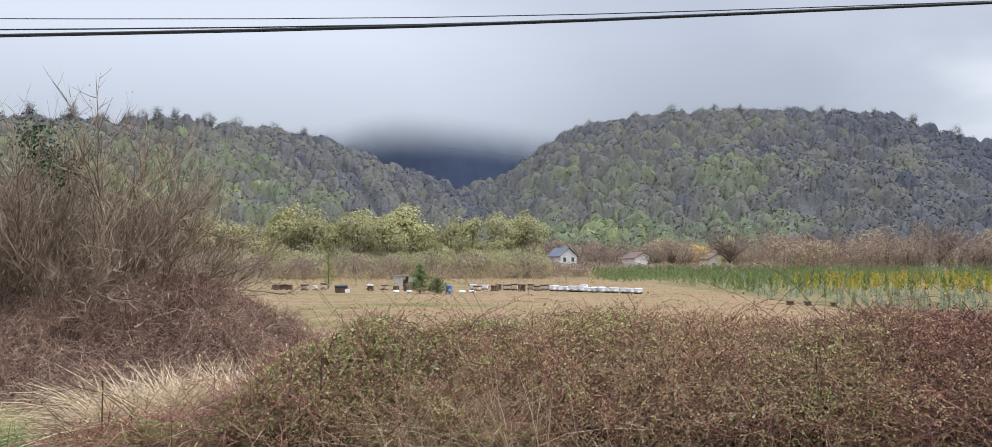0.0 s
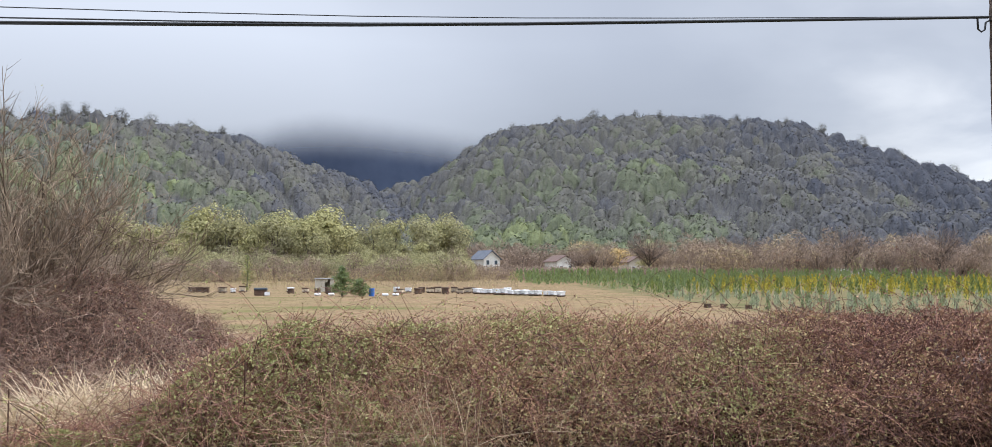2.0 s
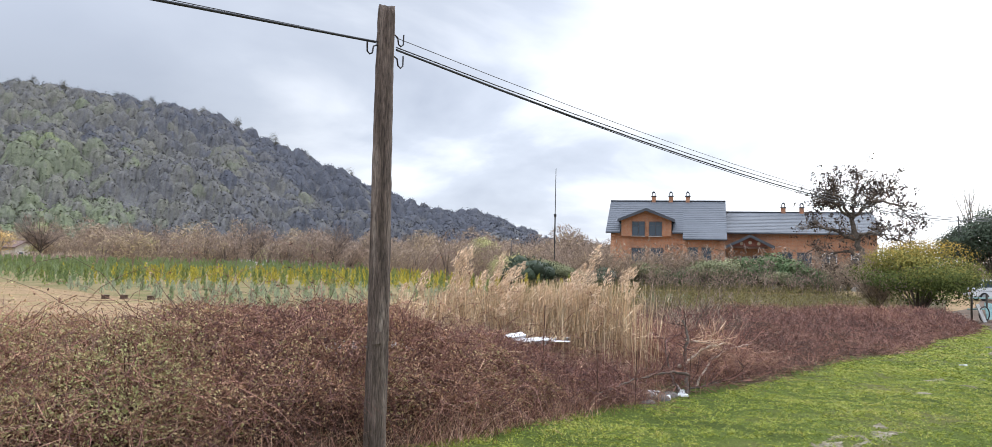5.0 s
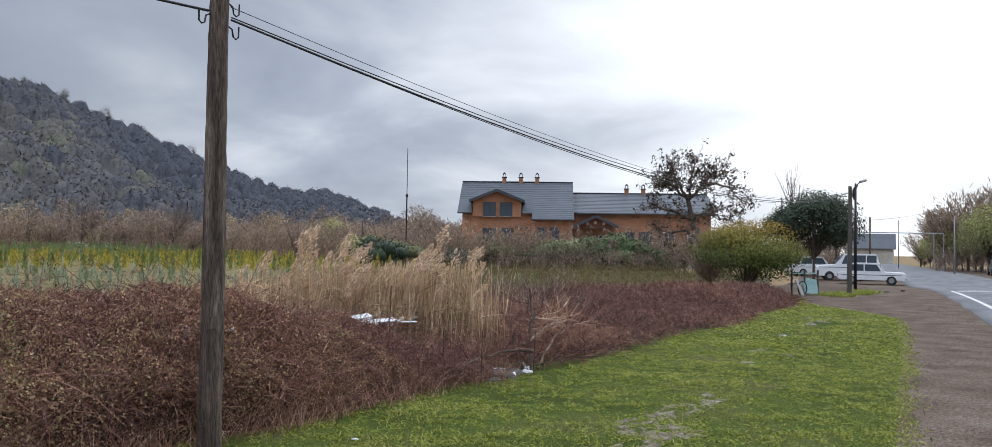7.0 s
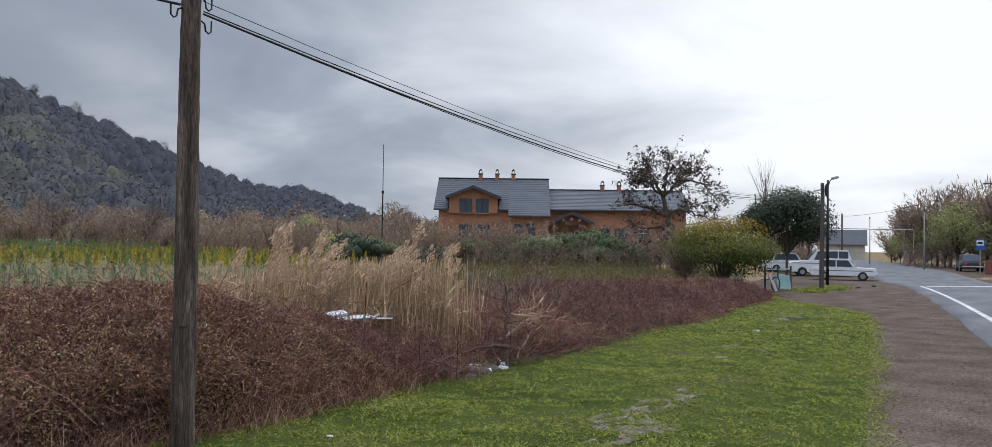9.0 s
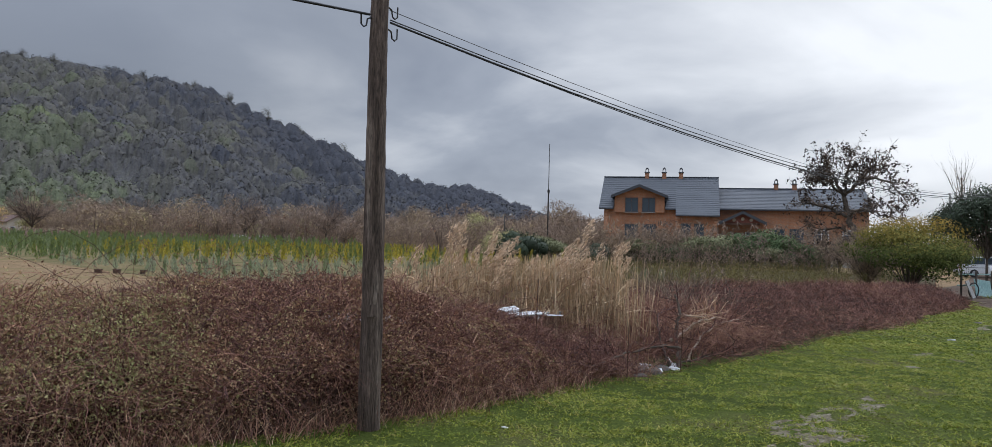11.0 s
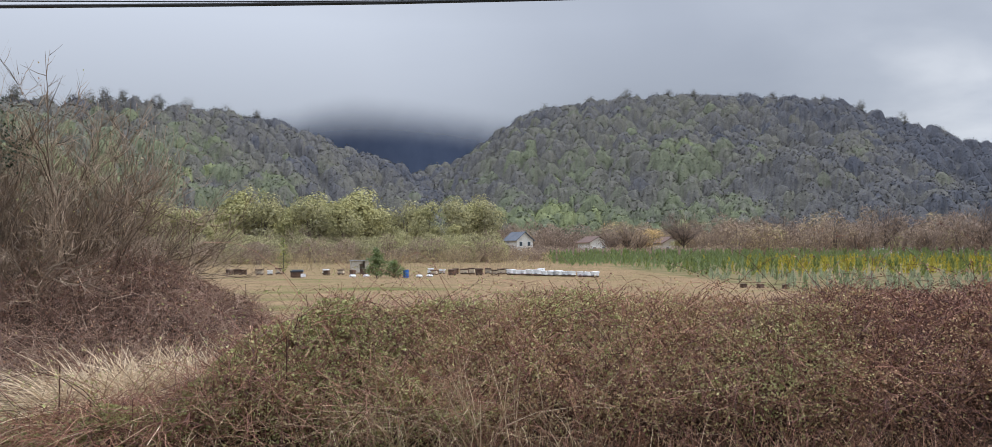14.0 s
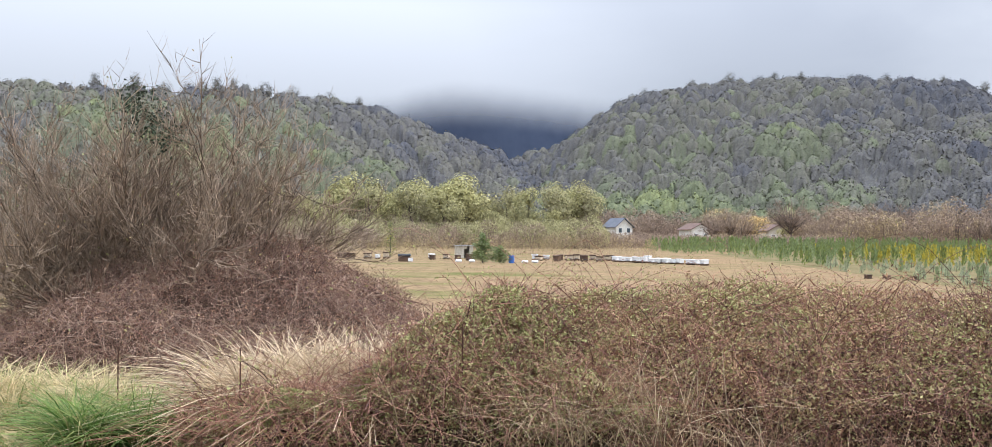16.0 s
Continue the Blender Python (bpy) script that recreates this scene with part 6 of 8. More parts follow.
mast = empty("radio_mast", Matrix.Translation((59.2, 53.4, 0)), "thin grey steel radio mast standing behind bushes", "mast")
part("mast_tube", cone_bm(0.07, 0.06, 6.5, seg=8), M_IRON, mast)
part("mast_top", cone_bm(0.04, 0.028, 4.5, (0, 0, 6.5), 6), M_IRON, mast)
part("collar", cone_bm(0.12, 0.12, 0.25, (0, 0, 6.4), 8), M_IRON, mast)


# ---- nursery rows ----
def sapling_soup(s, x, y, h, w, cards, tint, g):
    f = g.random(cards) ** 0.8
    a = g.uniform(0, 6.28, cards)
    r = w * (1 - f) ** 0.65 * g.uniform(0.45, 1.0, cards) 
    c = np.column_stack([x + r * np.cos(a), y + r * np.sin(a), h * (0.05 + 0.93 * f)])
    d = np.column_stack([np.cos(a) * 0.4, np.sin(a) * 0.4, np.full(cards, 0.9)]) + g.normal(size=(cards, 3)) * 0.25
    V, F = leaves(c, d, randdir(cards), g.uniform(0.16, 0.30, cards) * h, g.uniform(0.05, 0.10, cards) * h)
    s.add(V, F, tint)


def nursery():
    g = np.random.default_rng(21)
    plants = []
    for xi in np.arange(12.5, 95, 1.4):
        for yi in np.arange(22, 116, 0.95):
            lo, hi = 13.2 + 0.045 * (yi - 30), 37 + 0.42 * (yi - 26)
            tall = yi > 84
            if tall:
                lo, hi = 6.0, 62
            if not lo < xi < hi or g.random() < 0.40:
                continue
            plants.append((xi + g.normal() * 0.16, yi + g.normal() * 0.2))
    P = np.array(plants)
    d = np.hypot(P[:, 0], P[:, 1])
    order = np.argsort(d)
    near, rest = order[:260], order[260:]
    kinds = []
    for j, (h, w, tint, lab) in enumerate(((0.46, 0.15, 0.06, "young blue-grey conifer in a nursery row"), (0.40, 0.14, 0.12, "young blue-grey conifer in a nursery row"), (0.52, 0.14, 0.30, "young green conifer in a nursery row"))):
        s = Soup()
        sapling_soup(s, 0, 0, h, w, 90, tint, g)
        tp = np.array([[[0, 0, -0.03], [0.005, 0, h * 0.4], [0, 0, h * 0.8]]])
        ob = empty("conifer_sapling", Matrix.Translation((P[near[j], 0], P[near[j], 1], -0.02)), lab, "conifer", "nursery rows")
        s.thing("foliage", F_NURSERY, ob)
        q = Soup()
        V, F = tubes(tp, np.array([[0.014, 0.01, 0.004]]), 5)
        q.add(V, F)
        q.thing("stem", M_BARK, ob)
        kinds.append(ob)
    for k in near[3:]:
        src = kinds[int(g.choice(3, p=(0.5, 0.35, 0.15)))]
        sc = g.uniform(0.8, 1.25)
        ob = copy_thing(src, pose(P[k, 0], P[k, 1], -0.02, 0, 0, g.uniform(0, 360)) @ Matrix.Diagonal((sc, sc, sc, 1)))
    soups = {"blue": Soup(), "gold": Soup(), "green": Soup()}
    for k in rest:
        x, y = P[k]
        az = math.degrees(math.atan2(x, y))
        m = 1.0 * math.sin(x * 0.2) + 1.5 * g.normal()
        dist = math.hypot(x, y)
        if y > 84:
            soup, h, w, t = soups["green"], g.uniform(1.0, 1.8), 0.28, 0.36 + 0.18 * g.random()
        elif az > 21 + m and dist > 43 + m:
            soup, h, w, t = soups["gold"], g.uniform(0.75, 1.25), 0.19, (0.97 if g.random() < 0.62 else 0.62) - 0.08 * g.random()
        elif dist < 47 + 2 * m:
            soup, h, w, t = soups["blue"], g.uniform(0.3, 0.55), 0.14, 0.22 * g.random()
        else:
            soup, h, w, t = soups["green"], g.uniform(0.6, 1.2), 0.17, 0.30 + 0.30 * g.random()
        sapling_soup(soup, x, y, h, w, 60 if dist < 60 else 34, t, g)
    for key, lab in (("blue", "rows of young blue-grey conifers"), ("gold", "rows of golden yellow young conifers"), ("green", "rows of green young conifers")):
        if soups[key].n:
            tagged(soups[key].thing("nursery_rows", F_NURSERY), lab, "conifers", kind="stuff")


nursery()
sheet("nursery_ground", lambda u, v: (13.0 + 0.045 * (v - 30) + u * (24 + 0.375 * (v - 26)), v, -0.012 + 0 * u), np.linspace(0, 1, 12), np.linspace(22, 84, 14), M_NURSERY_SOIL, label="weedy green and brown soil between nursery rows", category="ground")


# ---- beehives and things on the field ----
def beehive(at, turn, body_mat, lid_mat, label, size=(0.44, 0.42, 0.22)):
    root = empty("beehive", pose(*at, 0, 0, turn), label, "beehive", "beehives on the field")
    w, d, h = size
    part("body", box_bm(w, d, h, (0, 0, 0.10 + h / 2), 0.012), body_mat, root)
    part("lid", box_bm(w + 0.06, d + 0.06, 0.08, (0, 0, 0.14 + h), 0.015), lid_mat, root)
    part("base", box_bm(w + 0.04, d + 0.10, 0.05, (0, -0.03, 0.085), 0.008), M_HIVE_DARK, root)
    for sx_ in (-1, 1):
        part("foot", box_bm(0.06, d * 0.9, 0.10, (sx_ * w * 0.36, 0, 0.03), 0.004), M_HIVE_DARK, root)
    part("entrance", box_bm(w * 0.5, 0.02, 0.03, (0, -d / 2 - 0.012, 0.15)), M_BLACK_PLASTIC, root)
    return root


random.seed(4)
hive_a = beehive((3.9, 55.0, -0.02), -48, M_HIVE_WHITE, M_HIVE_WHITE, "white painted wooden beehive in a tight row", (0.40, 0.42, 0.20))
for i in range(1, 13):
    t = i / 12
    copy_thing(hive_a, pose(3.9 + 4.6 * t + random.uniform(-0.06, 0.06), 55.0 - 5.6 * t + random.uniform(-0.3, 0.3), -0.02, random.uniform(-4, 4), random.uniform(-4, 4), -48 + random.uniform(-14, 14)) @ Matrix.Scale(random.uniform(0.8, 1.05), 4))
hive_b = beehive((-14.6, 58.5, -0.02), 8, M_HIVE_DARK, M_HIVE_DARK, "dark weathered wooden beehive on the field")
hive_c = beehive((-13.0, 58.0, -0.02), -6, M_HIVE_TAN, M_HIVE_DARK, "pale wooden beehive with a dark lid")
random.seed(5)
for x, y in [(-15.6, 58.8), (-14.0, 58.6), (-13.5, 58.3), (-12.4, 58.4), (-11.8, 58.8), (-8.1, 57.5), (-7.4, 57.0), (-6.4, 56.5), (-8.4, 59.5), (-5.6, 55.5),
             (-1.6, 57.5), (-1.0, 56.5), (-0.4, 57.2), (0.1, 56.3), (0.6, 57.4), (0.9, 55.8), (1.5, 56.8), (1.9, 55.9), (2.4, 56.9), (2.7, 55.8), (3.2, 56.4), (3.5, 57.6), (1.2, 58.5), (2.1, 58.9), (0.2, 58.7), (4.2, 57.0), (5.0, 56.2), (5.9, 55.2)]:
    src = hive_c if random.random() < 0.5 else hive_b
    sc = random.uniform(0.66, 0.95)
    copy_thing(hive_a if random.random() < 0.18 else src, pose(x + random.uniform(-0.25, 0.25), y + random.uniform(-1.4, 1.4), -0.02, 0, random.uniform(-3, 3), random.uniform(-30, 30)) @ Matrix.Diagonal((sc, sc, sc * random.uniform(0.8, 1.3), 1)))
random.seed(6)
for x, y in [(12.2, 34.6), (12.8, 34.3), (13.5, 33.4), (14.8, 31.5)]:
    copy_thing(hive_c if x == 14.8 else hive_b, pose(x, y, -0.04, 0, 0, random.uniform(-40, 40)) @ Matrix.Diagonal((0.48, 0.48, 0.48, 1)))

crate = empty("covered_crate", pose(-9.4, 52.0, -0.02, 0, 0, 6) @ Matrix.Diagonal((0.72, 0.72, 0.72, 1)), "large crate under a dark tarpaulin on the field", "crate")
part("crate_body", box_bm(1.0, 0.7, 0.5, (0, 0, 0.27), 0.02), M_HIVE_DARK, crate)
part("tarpaulin", box_bm(1.1, 0.8, 0.22, (0, 0, 0.55), 0.06), M_BLACK_PLASTIC, crate)
part("white_panel", box_bm(0.42, 0.06, 0.30, (0.55, -0.42, 0.18), 0.01), M_HIVE_WHITE, crate, "white panel leaning on the crate")

barrel = empty("plastic_barrel", Matrix.Translation((-2.7, 50.7, -0.02)) @ Matrix.Diagonal((0.62, 0.62, 0.72, 1)), "blue plastic barrel standing on the field", "barrel")
part("barrel_body", cone_bm(0.27, 0.27, 0.62, seg=16), M_BLUE_PLASTIC, barrel, smooth=False)
part("barrel_rim", cone_bm(0.29, 0.29, 0.05, (0, 0, 0.60), 16), M_BLUE_PLASTIC, barrel)
part("barrel_hoop", cone_bm(0.285, 0.285, 0.05, (0, 0, 0.28), 16), M_BLUE_PLASTIC, barrel)
for x, y, r in ((-1.9, 51.0, 10), (-1.3, 51.2, -20), (-6.0, 51.8, 30), (-5.2, 52.0, 0)):
    sk = empty("feed_sack", pose(x, y, -0.02, 0, 0, r) @ Matrix.Diagonal((0.62, 0.62, 0.7, 1)), "crumpled white sack lying on the field", "sack")
    bm = box_bm(0.62, 0.40, 0.24, (0, 0, 0.12), 0.09)
    for v in bm.verts:
        v.co += Vector(noise.noise_vector(v.co * 5 + Vector((x, y, 0)))) * 0.05
    part("sack_body", bm, M_PLASTIC_WHITE, sk, smooth=True)

hut = empty("field_hut", pose(-6.6, 61.0, 0, 0, 0, 12) @ Matrix.Diagonal((0.62, 0.62, 0.52, 1)), "small pale makeshift hut behind a young conifer", "hut")
bm = bmesh.new()
add_box(bm, 0.9, 0.08, 1.7, (-0.5, -0.8, 0.85))
add_box(bm, 0.45, 0.08, 1.7, (0.78, -0.8, 0.85))
add_box(bm, 0.35, 0.08, 0.4, (0.12, -0.8, 1.5))
part("front_wall", bm, M_WALL_BUFF, hut)
part("side_wall", box_bm(0.08, 1.6, 1.7, (-0.96, 0.05, 0.85)), M_WALL_BUFF, hut)
part("side_wall", box_bm(0.08, 1.6, 1.7, (0.96, 0.05, 0.85)), M_WALL_BUFF, hut)
part("back_wall", box_bm(1.84, 0.08, 1.7, (0, 0.85, 0.85)), M_WALL_BUFF, hut)
part("hut_roof", box_bm(2.2, 2.0, 0.07, (0, 0, 1.76), 0.01), M_ROOF_PALE, hut)


def young_conifer(at, h, w, n, label, tint=0.35, name="young_conifer", seed=1):
    g = np.random.default_rng(seed)
    root = empty(name, Matrix.Translation(at), label, "conifer")
    s, q = Soup(), Soup()
    m = 46
    f = np.linspace(0.06, 0.95, m)
    a = g.uniform(0, 6.28, m)
    L = w * (1 - f) ** 0.7 * g.uniform(0.6, 1.1, m) + 0.05
    b = np.stack([np.zeros(m), np.zeros(m), f * h], -1)
    tip = b + np.column_stack([np.cos(a) * L, np.sin(a) * L, 0.18 * L])
    P = np.stack([b, (b + tip) / 2 + [0, 0, 0.03], tip], 1)
    V, F = tubes(P, np.array([[0.012, 0.008, 0.003]]).repeat(m, 0), 3)
    q.add(V, F)
    V, F = tubes(np.array([[[0, 0, -0.05], [0.02, 0, h * 0.5], [0, 0, h]]]), np.array([[0.04, 0.025, 0.006]]), 6)
    q.add(V, F)
    q.thing("trunk", M_BARK, root)
    i = g.integers(0, m, n)
    t = g.random(n)[:, None]
    c = b[i] * (1 - t) + tip[i] * t + g.normal(size=(n, 3)) * 0.06
    V, F = leaves(c, unit(tip[i] - b[i]) + g.normal(size=(n, 3)) * 0.6, randdir(n), g.uniform(0.08, 0.2, n), g.uniform(0.03, 0.06, n))
    s.add(V, F, per(np.clip(tint + g.normal(size=n) * 0.08, 0, 1), 4))
    s.thing("crown", F_NURSERY, root)


young_conifer((-4.4, 50.2, 0), 1.75, 0.95, 3200, "young bushy green conifer on the field", 0.4, seed=3)
young_conifer((-3.4, 50.6, 0), 1.0, 0.75, 1500, "small bushy green conifer on the field", 0.42, seed=4)
young_conifer((-11.9, 60.5, 0), 2.6, 0.6, 500, "thin yellow-green sapling behind the hives", 0.62, seed=5)


# ---- village at the foot of the hills ----
def cottage(at, turn, w, d, wall_h, ridge_h, wall_mat, roof_mat, label, storeys=1):
    root = empty("village_house", pose(*at, 0, 0, turn), label, "house", "village houses")
    part("wall", box_bm(w, d, wall_h, (0, 0, wall_h / 2)), wall_mat, root)
    prof = [(-w / 2, wall_h), (w / 2, wall_h), (0, ridge_h - 0.1)]
    bm = prism_bm(prof, d)
    bmesh.ops.translate(bm, vec=(0, -d / 2, 0.002), verts=bm.verts)
    part("gable", bm, wall_mat, root)
    for sgn in (-1, 1):
        xe, ze = sgn * (w / 2 + 0.4), wall_h - 0.4 * (ridge_h - wall_h) / (w / 2)
        bm = prism_bm([(xe, ze), (0, ridge_h), (0, ridge_h + 0.14), (xe, ze + 0.14)], d + 0.8)
        bmesh.ops.translate(bm, vec=(0, -d / 2 - 0.4, 0.01), verts=bm.verts)
        part("roof", bm, roof_mat, root)
    for st in range(storeys):
        z = wall_h * (st + 0.55) / storeys
        n = max(2, int(w / 2.2))
        for i in range(n):
            x = -w / 2 + w * (i + 0.5) / n
            win = part("window", box_bm(0.95, 0.08, 1.15, (x, -d / 2 - 0.02, z), 0.01), M_FRAME_WHITE, root)
            part("pane", box_bm(0.75, 0.05, 0.95, (x, -d / 2 - 0.05, z)), M_GLASS, win)
    return root


cottage((-44.5, 146.0, 0), 58, 4.6, 5.6, 2.6, 4.3, M_WALL_BUFF, M_ROOF_BLUE, "small house with a blue-grey metal roof among bushes")
cottage((15.0, 188.4, 0), 27, 4.2, 5.4, 4.0, 5.7, M_WALL_WHITE, M_ROOF_BLUE, "white village house with a grey gabled roof", 2)
cottage((12.3, 191.0, 0), 8, 3.6, 5.0, 2.2, 3.4, M_WALL_WHITE, M_ROOF_PALE, "low white outbuilding with a pale roof")
cottage((31.4, 186.0, 0), 20, 4.6, 5.4, 3.4, 4.6, M_WALL_WHITE, M_ROOF_RED, "village house with a faded red hipped roof")
cottage((46.0, 178.0, 0), 14, 4.2, 4.6, 3.2, 4.3, M_WALL_BUFF, M_ROOF_RED, "small village house with a brown roof")
cottage((90.0, 150.0, 0), 40, 8.0, 6.0, 2.4, 3.6, M_WALL_WHITE, M_ROOF_PALE, "long low whitewashed shed")
cottage((118.0, 118.0, 0), 60, 14.0, 6.0, 2.0, 3.0, M_WALL_BUFF, M_ROOF, "long low farm building with a grey roof")

tank = empty("water_tank", Matrix.Translation((58.8, 180.5, 0)), "blue painted water tank on a low stand", "tank")
part("tank_body", cone_bm(0.9, 0.9, 1.3, (0, 0, 0.6), 18), M_BLUE_PLASTIC, tank, smooth=True)
part("tank_lid", cone_bm(0.9, 0.6, 0.15, (0, 0, 1.9), 18), M_BLUE_PLASTIC, tank)
part("stand", box_bm(2.2, 2.2, 0.6, (0, 0, 0.3), 0.02), M_CONCRETE, tank)


def poly_tunnel(at, turn, length, r, label):
    root = empty("poly_tunnel", pose(*at, 0, 0, turn), label, "greenhouse", "greenhouses")
    prof = [(r * math.cos(a), r * 1.05 * math.sin(a)) for a in np.linspace(0, math.pi, 13)]
    bm = prism_bm(prof, length)
    part("cover", bm, M_PLASTIC_WHITE, root, smooth=False)
    for i in range(6):
        s = Soup()
        V, F = tube_path([(1.02 * x, length * i / 5, 1.02 * z) for x, z in prof], 0.05, 5)
        s.add(V, F)
        s.thing("hoop", M_STEEL, root)


poly_tunnel((79, 150, 0), -20, 14, 1.7, "low white plastic-covered greenhouse tunnel")
poly_tunnel((84, 148, 0), -20, 14, 1.7, "low white plastic-covered greenhouse tunnel")


# ---- trees on the plain ----
def place_copies(src, spots, seed):
    g = random.Random(seed)
    for x, y, sc in spots:
        copy_thing(src, pose(x, y, 0, 0, 0, g.uniform(0, 360)) @ Matrix.Diagonal((sc * g.uniform(0.9, 1.15), sc * g.uniform(0.9, 1.15), sc, 1)))


def leafy_tree(name, at, height, spread, mat, n, size, label, category, tint, seed, kids=(9, 6, 4), trunk_r=0.16, jitter=0.28, first=0.25, group="", stems=1, reach=1.0):
    lv = branch_tree(height, spread, 4, stems, (0, 0), trunk_r, kids, 0.5, seed, 0.05, first, reach)
    return make_tree(name, at, label, category, lv, mat, n, size, (size[0] * 0.55, size[1] * 0.55), jitter, tint, up=0.1, group=group)


def lobed_tree(name, at, height, width, mat, lobes, cards, card, label, category, tint, seed, group="", base=0.25, trunk_r=0.16, spread=0.16, low=0.36):
    """A tree or bush of several rounded boughs, each a lumpy mass with loose leaf tufts over it; tint runs from foot to top."""
    g = np.random.default_rng(seed)
    root = empty(name, Matrix.Translation(at), label, category, group)
    s = Soup()
    # boughs fill an egg-shaped crown, the highest in the middle
    d = unit(g.normal(size=(lobes, 3)))
    c = d * g.uniform(0.28, 0.92, size=(lobes, 1)) * [width / 2, width / 2, height * (1 - base) / 2] + [0, 0, height * (base + (1 - base) * 0.5)]
    c[:, 2] -= 0.14 * height * (base < 0.15)
    rad = g.uniform(0.75, 1.15, lobes) * width * low * (1.15 - 0.35 * (c[:, 2] / height))
    stem = np.zeros((lobes, 4, 3))
    stem[:, 1] = [0, 0, height * base * 0.7]
    stem[:, 2] = c * [0.5, 0.5, 0.75]
    stem[:, 3] = c
    V, F = tubes(stem, np.array([[1.0, 0.7, 0.4, 0.12]]).repeat(lobes, 0) * trunk_r * 0.6, 6)
    s.add(V, F, 0.4)
    s.thing("trunk", M_BARK, root, True)
    s = Soup()
    per_lobe = max(1, cards // lobes)
    for i in range(lobes):
        V0, F0 = LUMPS[int(g.integers(0, 8))]
        R = turned(g.uniform(0, 6.28))
        V = (V0 @ R.T) * rad[i] * [0.92, 0.92, 0.8] + c[i]
        own = g.normal() * 0.06
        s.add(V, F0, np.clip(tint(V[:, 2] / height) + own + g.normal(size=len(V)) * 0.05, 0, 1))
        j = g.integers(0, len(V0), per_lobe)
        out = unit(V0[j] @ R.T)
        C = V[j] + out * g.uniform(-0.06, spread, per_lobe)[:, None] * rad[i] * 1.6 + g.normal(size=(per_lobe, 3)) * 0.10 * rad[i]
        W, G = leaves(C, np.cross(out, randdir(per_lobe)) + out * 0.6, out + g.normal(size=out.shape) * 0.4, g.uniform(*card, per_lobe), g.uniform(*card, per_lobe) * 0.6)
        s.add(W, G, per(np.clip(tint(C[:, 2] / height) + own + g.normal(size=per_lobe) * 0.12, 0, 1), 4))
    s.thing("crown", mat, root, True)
    return root


def tufted_tree(name, height, width, mat, tufts, tuft, label, category, tint, seed, group="", low=0.22, lobes=12, slim=0.75, trunk_mat=None):
    """A tree in young leaf: trunk and limbs, and a crown of leaf tufts clustered round its boughs."""
    g = np.random.default_rng(seed)
    root = empty(name, Matrix(), label, category, group)
    L = unit(g.normal(size=(lobes, 3)) + [0, 0, 0.2]) * g.uniform(0.55, 0.95, (lobes, 1)) * [width * 0.40, width * 0.40, height * (1 - low) * 0.38] + [0, 0, height * (low + (1 - low) * 0.52)]
    s = Soup()
    stem = np.zeros((lobes, 4, 3))
    stem[:, 1] = [0, 0, height * low]
    stem[:, 2] = L * [0.5, 0.5, 0.8]
    stem[:, 3] = L + (L - [0, 0, height * 0.5]) * 0.25
    V, F = tubes(stem, np.array([[1.0, 0.8, 0.4, 0.12]]).repeat(lobes, 0) * height * 0.014, 5)
    s.add(V, F, 0.5)
    s.thing("trunk", trunk_mat or M_BARK, root, True)
    pick = g.integers(0, lobes, tufts)
    out = unit(g.normal(size=(tufts, 3)) + [0, 0, 0.25])
    rad = g.uniform(0.8, 1.2, lobes)[pick][:, None] * [width * 0.24, width * 0.24, height * 0.15]
    c = L[pick] + out * rad * g.uniform(0.6, 1.08, (tufts, 1))
    nrm = out + 0.5 * unit(c - [0, 0, height * 0.4]) + g.normal(size=(tufts, 3)) * 0.35 + [0, 0, 0.2]
    s = Soup()
    V, F = leaves(c, np.cross(nrm, randdir(tufts)), nrm, g.uniform(*tuft, tufts), g.uniform(*tuft, tufts) * slim)
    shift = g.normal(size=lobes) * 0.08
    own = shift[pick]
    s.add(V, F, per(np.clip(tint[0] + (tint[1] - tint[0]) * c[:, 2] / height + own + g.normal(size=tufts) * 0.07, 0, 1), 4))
    s.thing("crown", mat, root, True)
    return root


def brush_tree(name, height, width, mat, sprays, label, category, tint, seed, group="", low=0.2):
    """A bare tree: trunk, forked limbs and a brush of fine twig sprays that all sweep out and up."""
    g = np.random.default_rng(seed)
    root = empty(name, Matrix(), label, category, group)
    sprays = int(sprays * 1.7)
    n = 26
    a, up = g.uniform(0, 6.28, n), g.uniform(0.25, 1.0, n)
    tip = np.column_stack([np.cos(a) * width * 0.46 * (1 - up ** 3) ** 0.5, np.sin(a) * width * 0.46 * (1 - up ** 3) ** 0.5, height * (0.42 + 0.52 * up)])
    base = np.column_stack([np.zeros((n, 2)), height * g.uniform(low, low + 0.25, n)])
    P = np.stack([base * [1, 1, 0], base, base * 0.55 + tip * 0.45 - [0, 0, 0.03 * height], tip], 1)
    s = Soup()
    V, F = tubes(P, np.array([[0.016, 0.013, 0.006, 0.002]]).repeat(n, 0) * height, 4)
    s.add(V, F, 0.1)
    s.thing("trunk", M_BARK, root, True)
    i = g.integers(0, n, sprays)
    f = g.uniform(0.15, 1.05, sprays)[:, None]
    c = base[i] * (1 - f) + tip[i] * f + g.normal(size=(sprays, 3)) * 0.045 * height
    d = unit(unit(tip[i] - base[i]) + [0, 0, 0.15] + g.normal(size=(sprays, 3)) * 0.75)
    V, F = leaves(c, d, c - [0, 0, height * 0.4] + g.normal(size=(sprays, 3)) * 0.8, g.uniform(0.06, 0.15, sprays) * height, g.uniform(0.005, 0.012, sprays) * height)
    s = Soup()
    s.add(V, F, per(np.clip(tint + g.normal(size=sprays) * 0.08, 0, 1), 4))
    tagged(s.thing("branchwork", mat, root), kind="stuff")
    return root


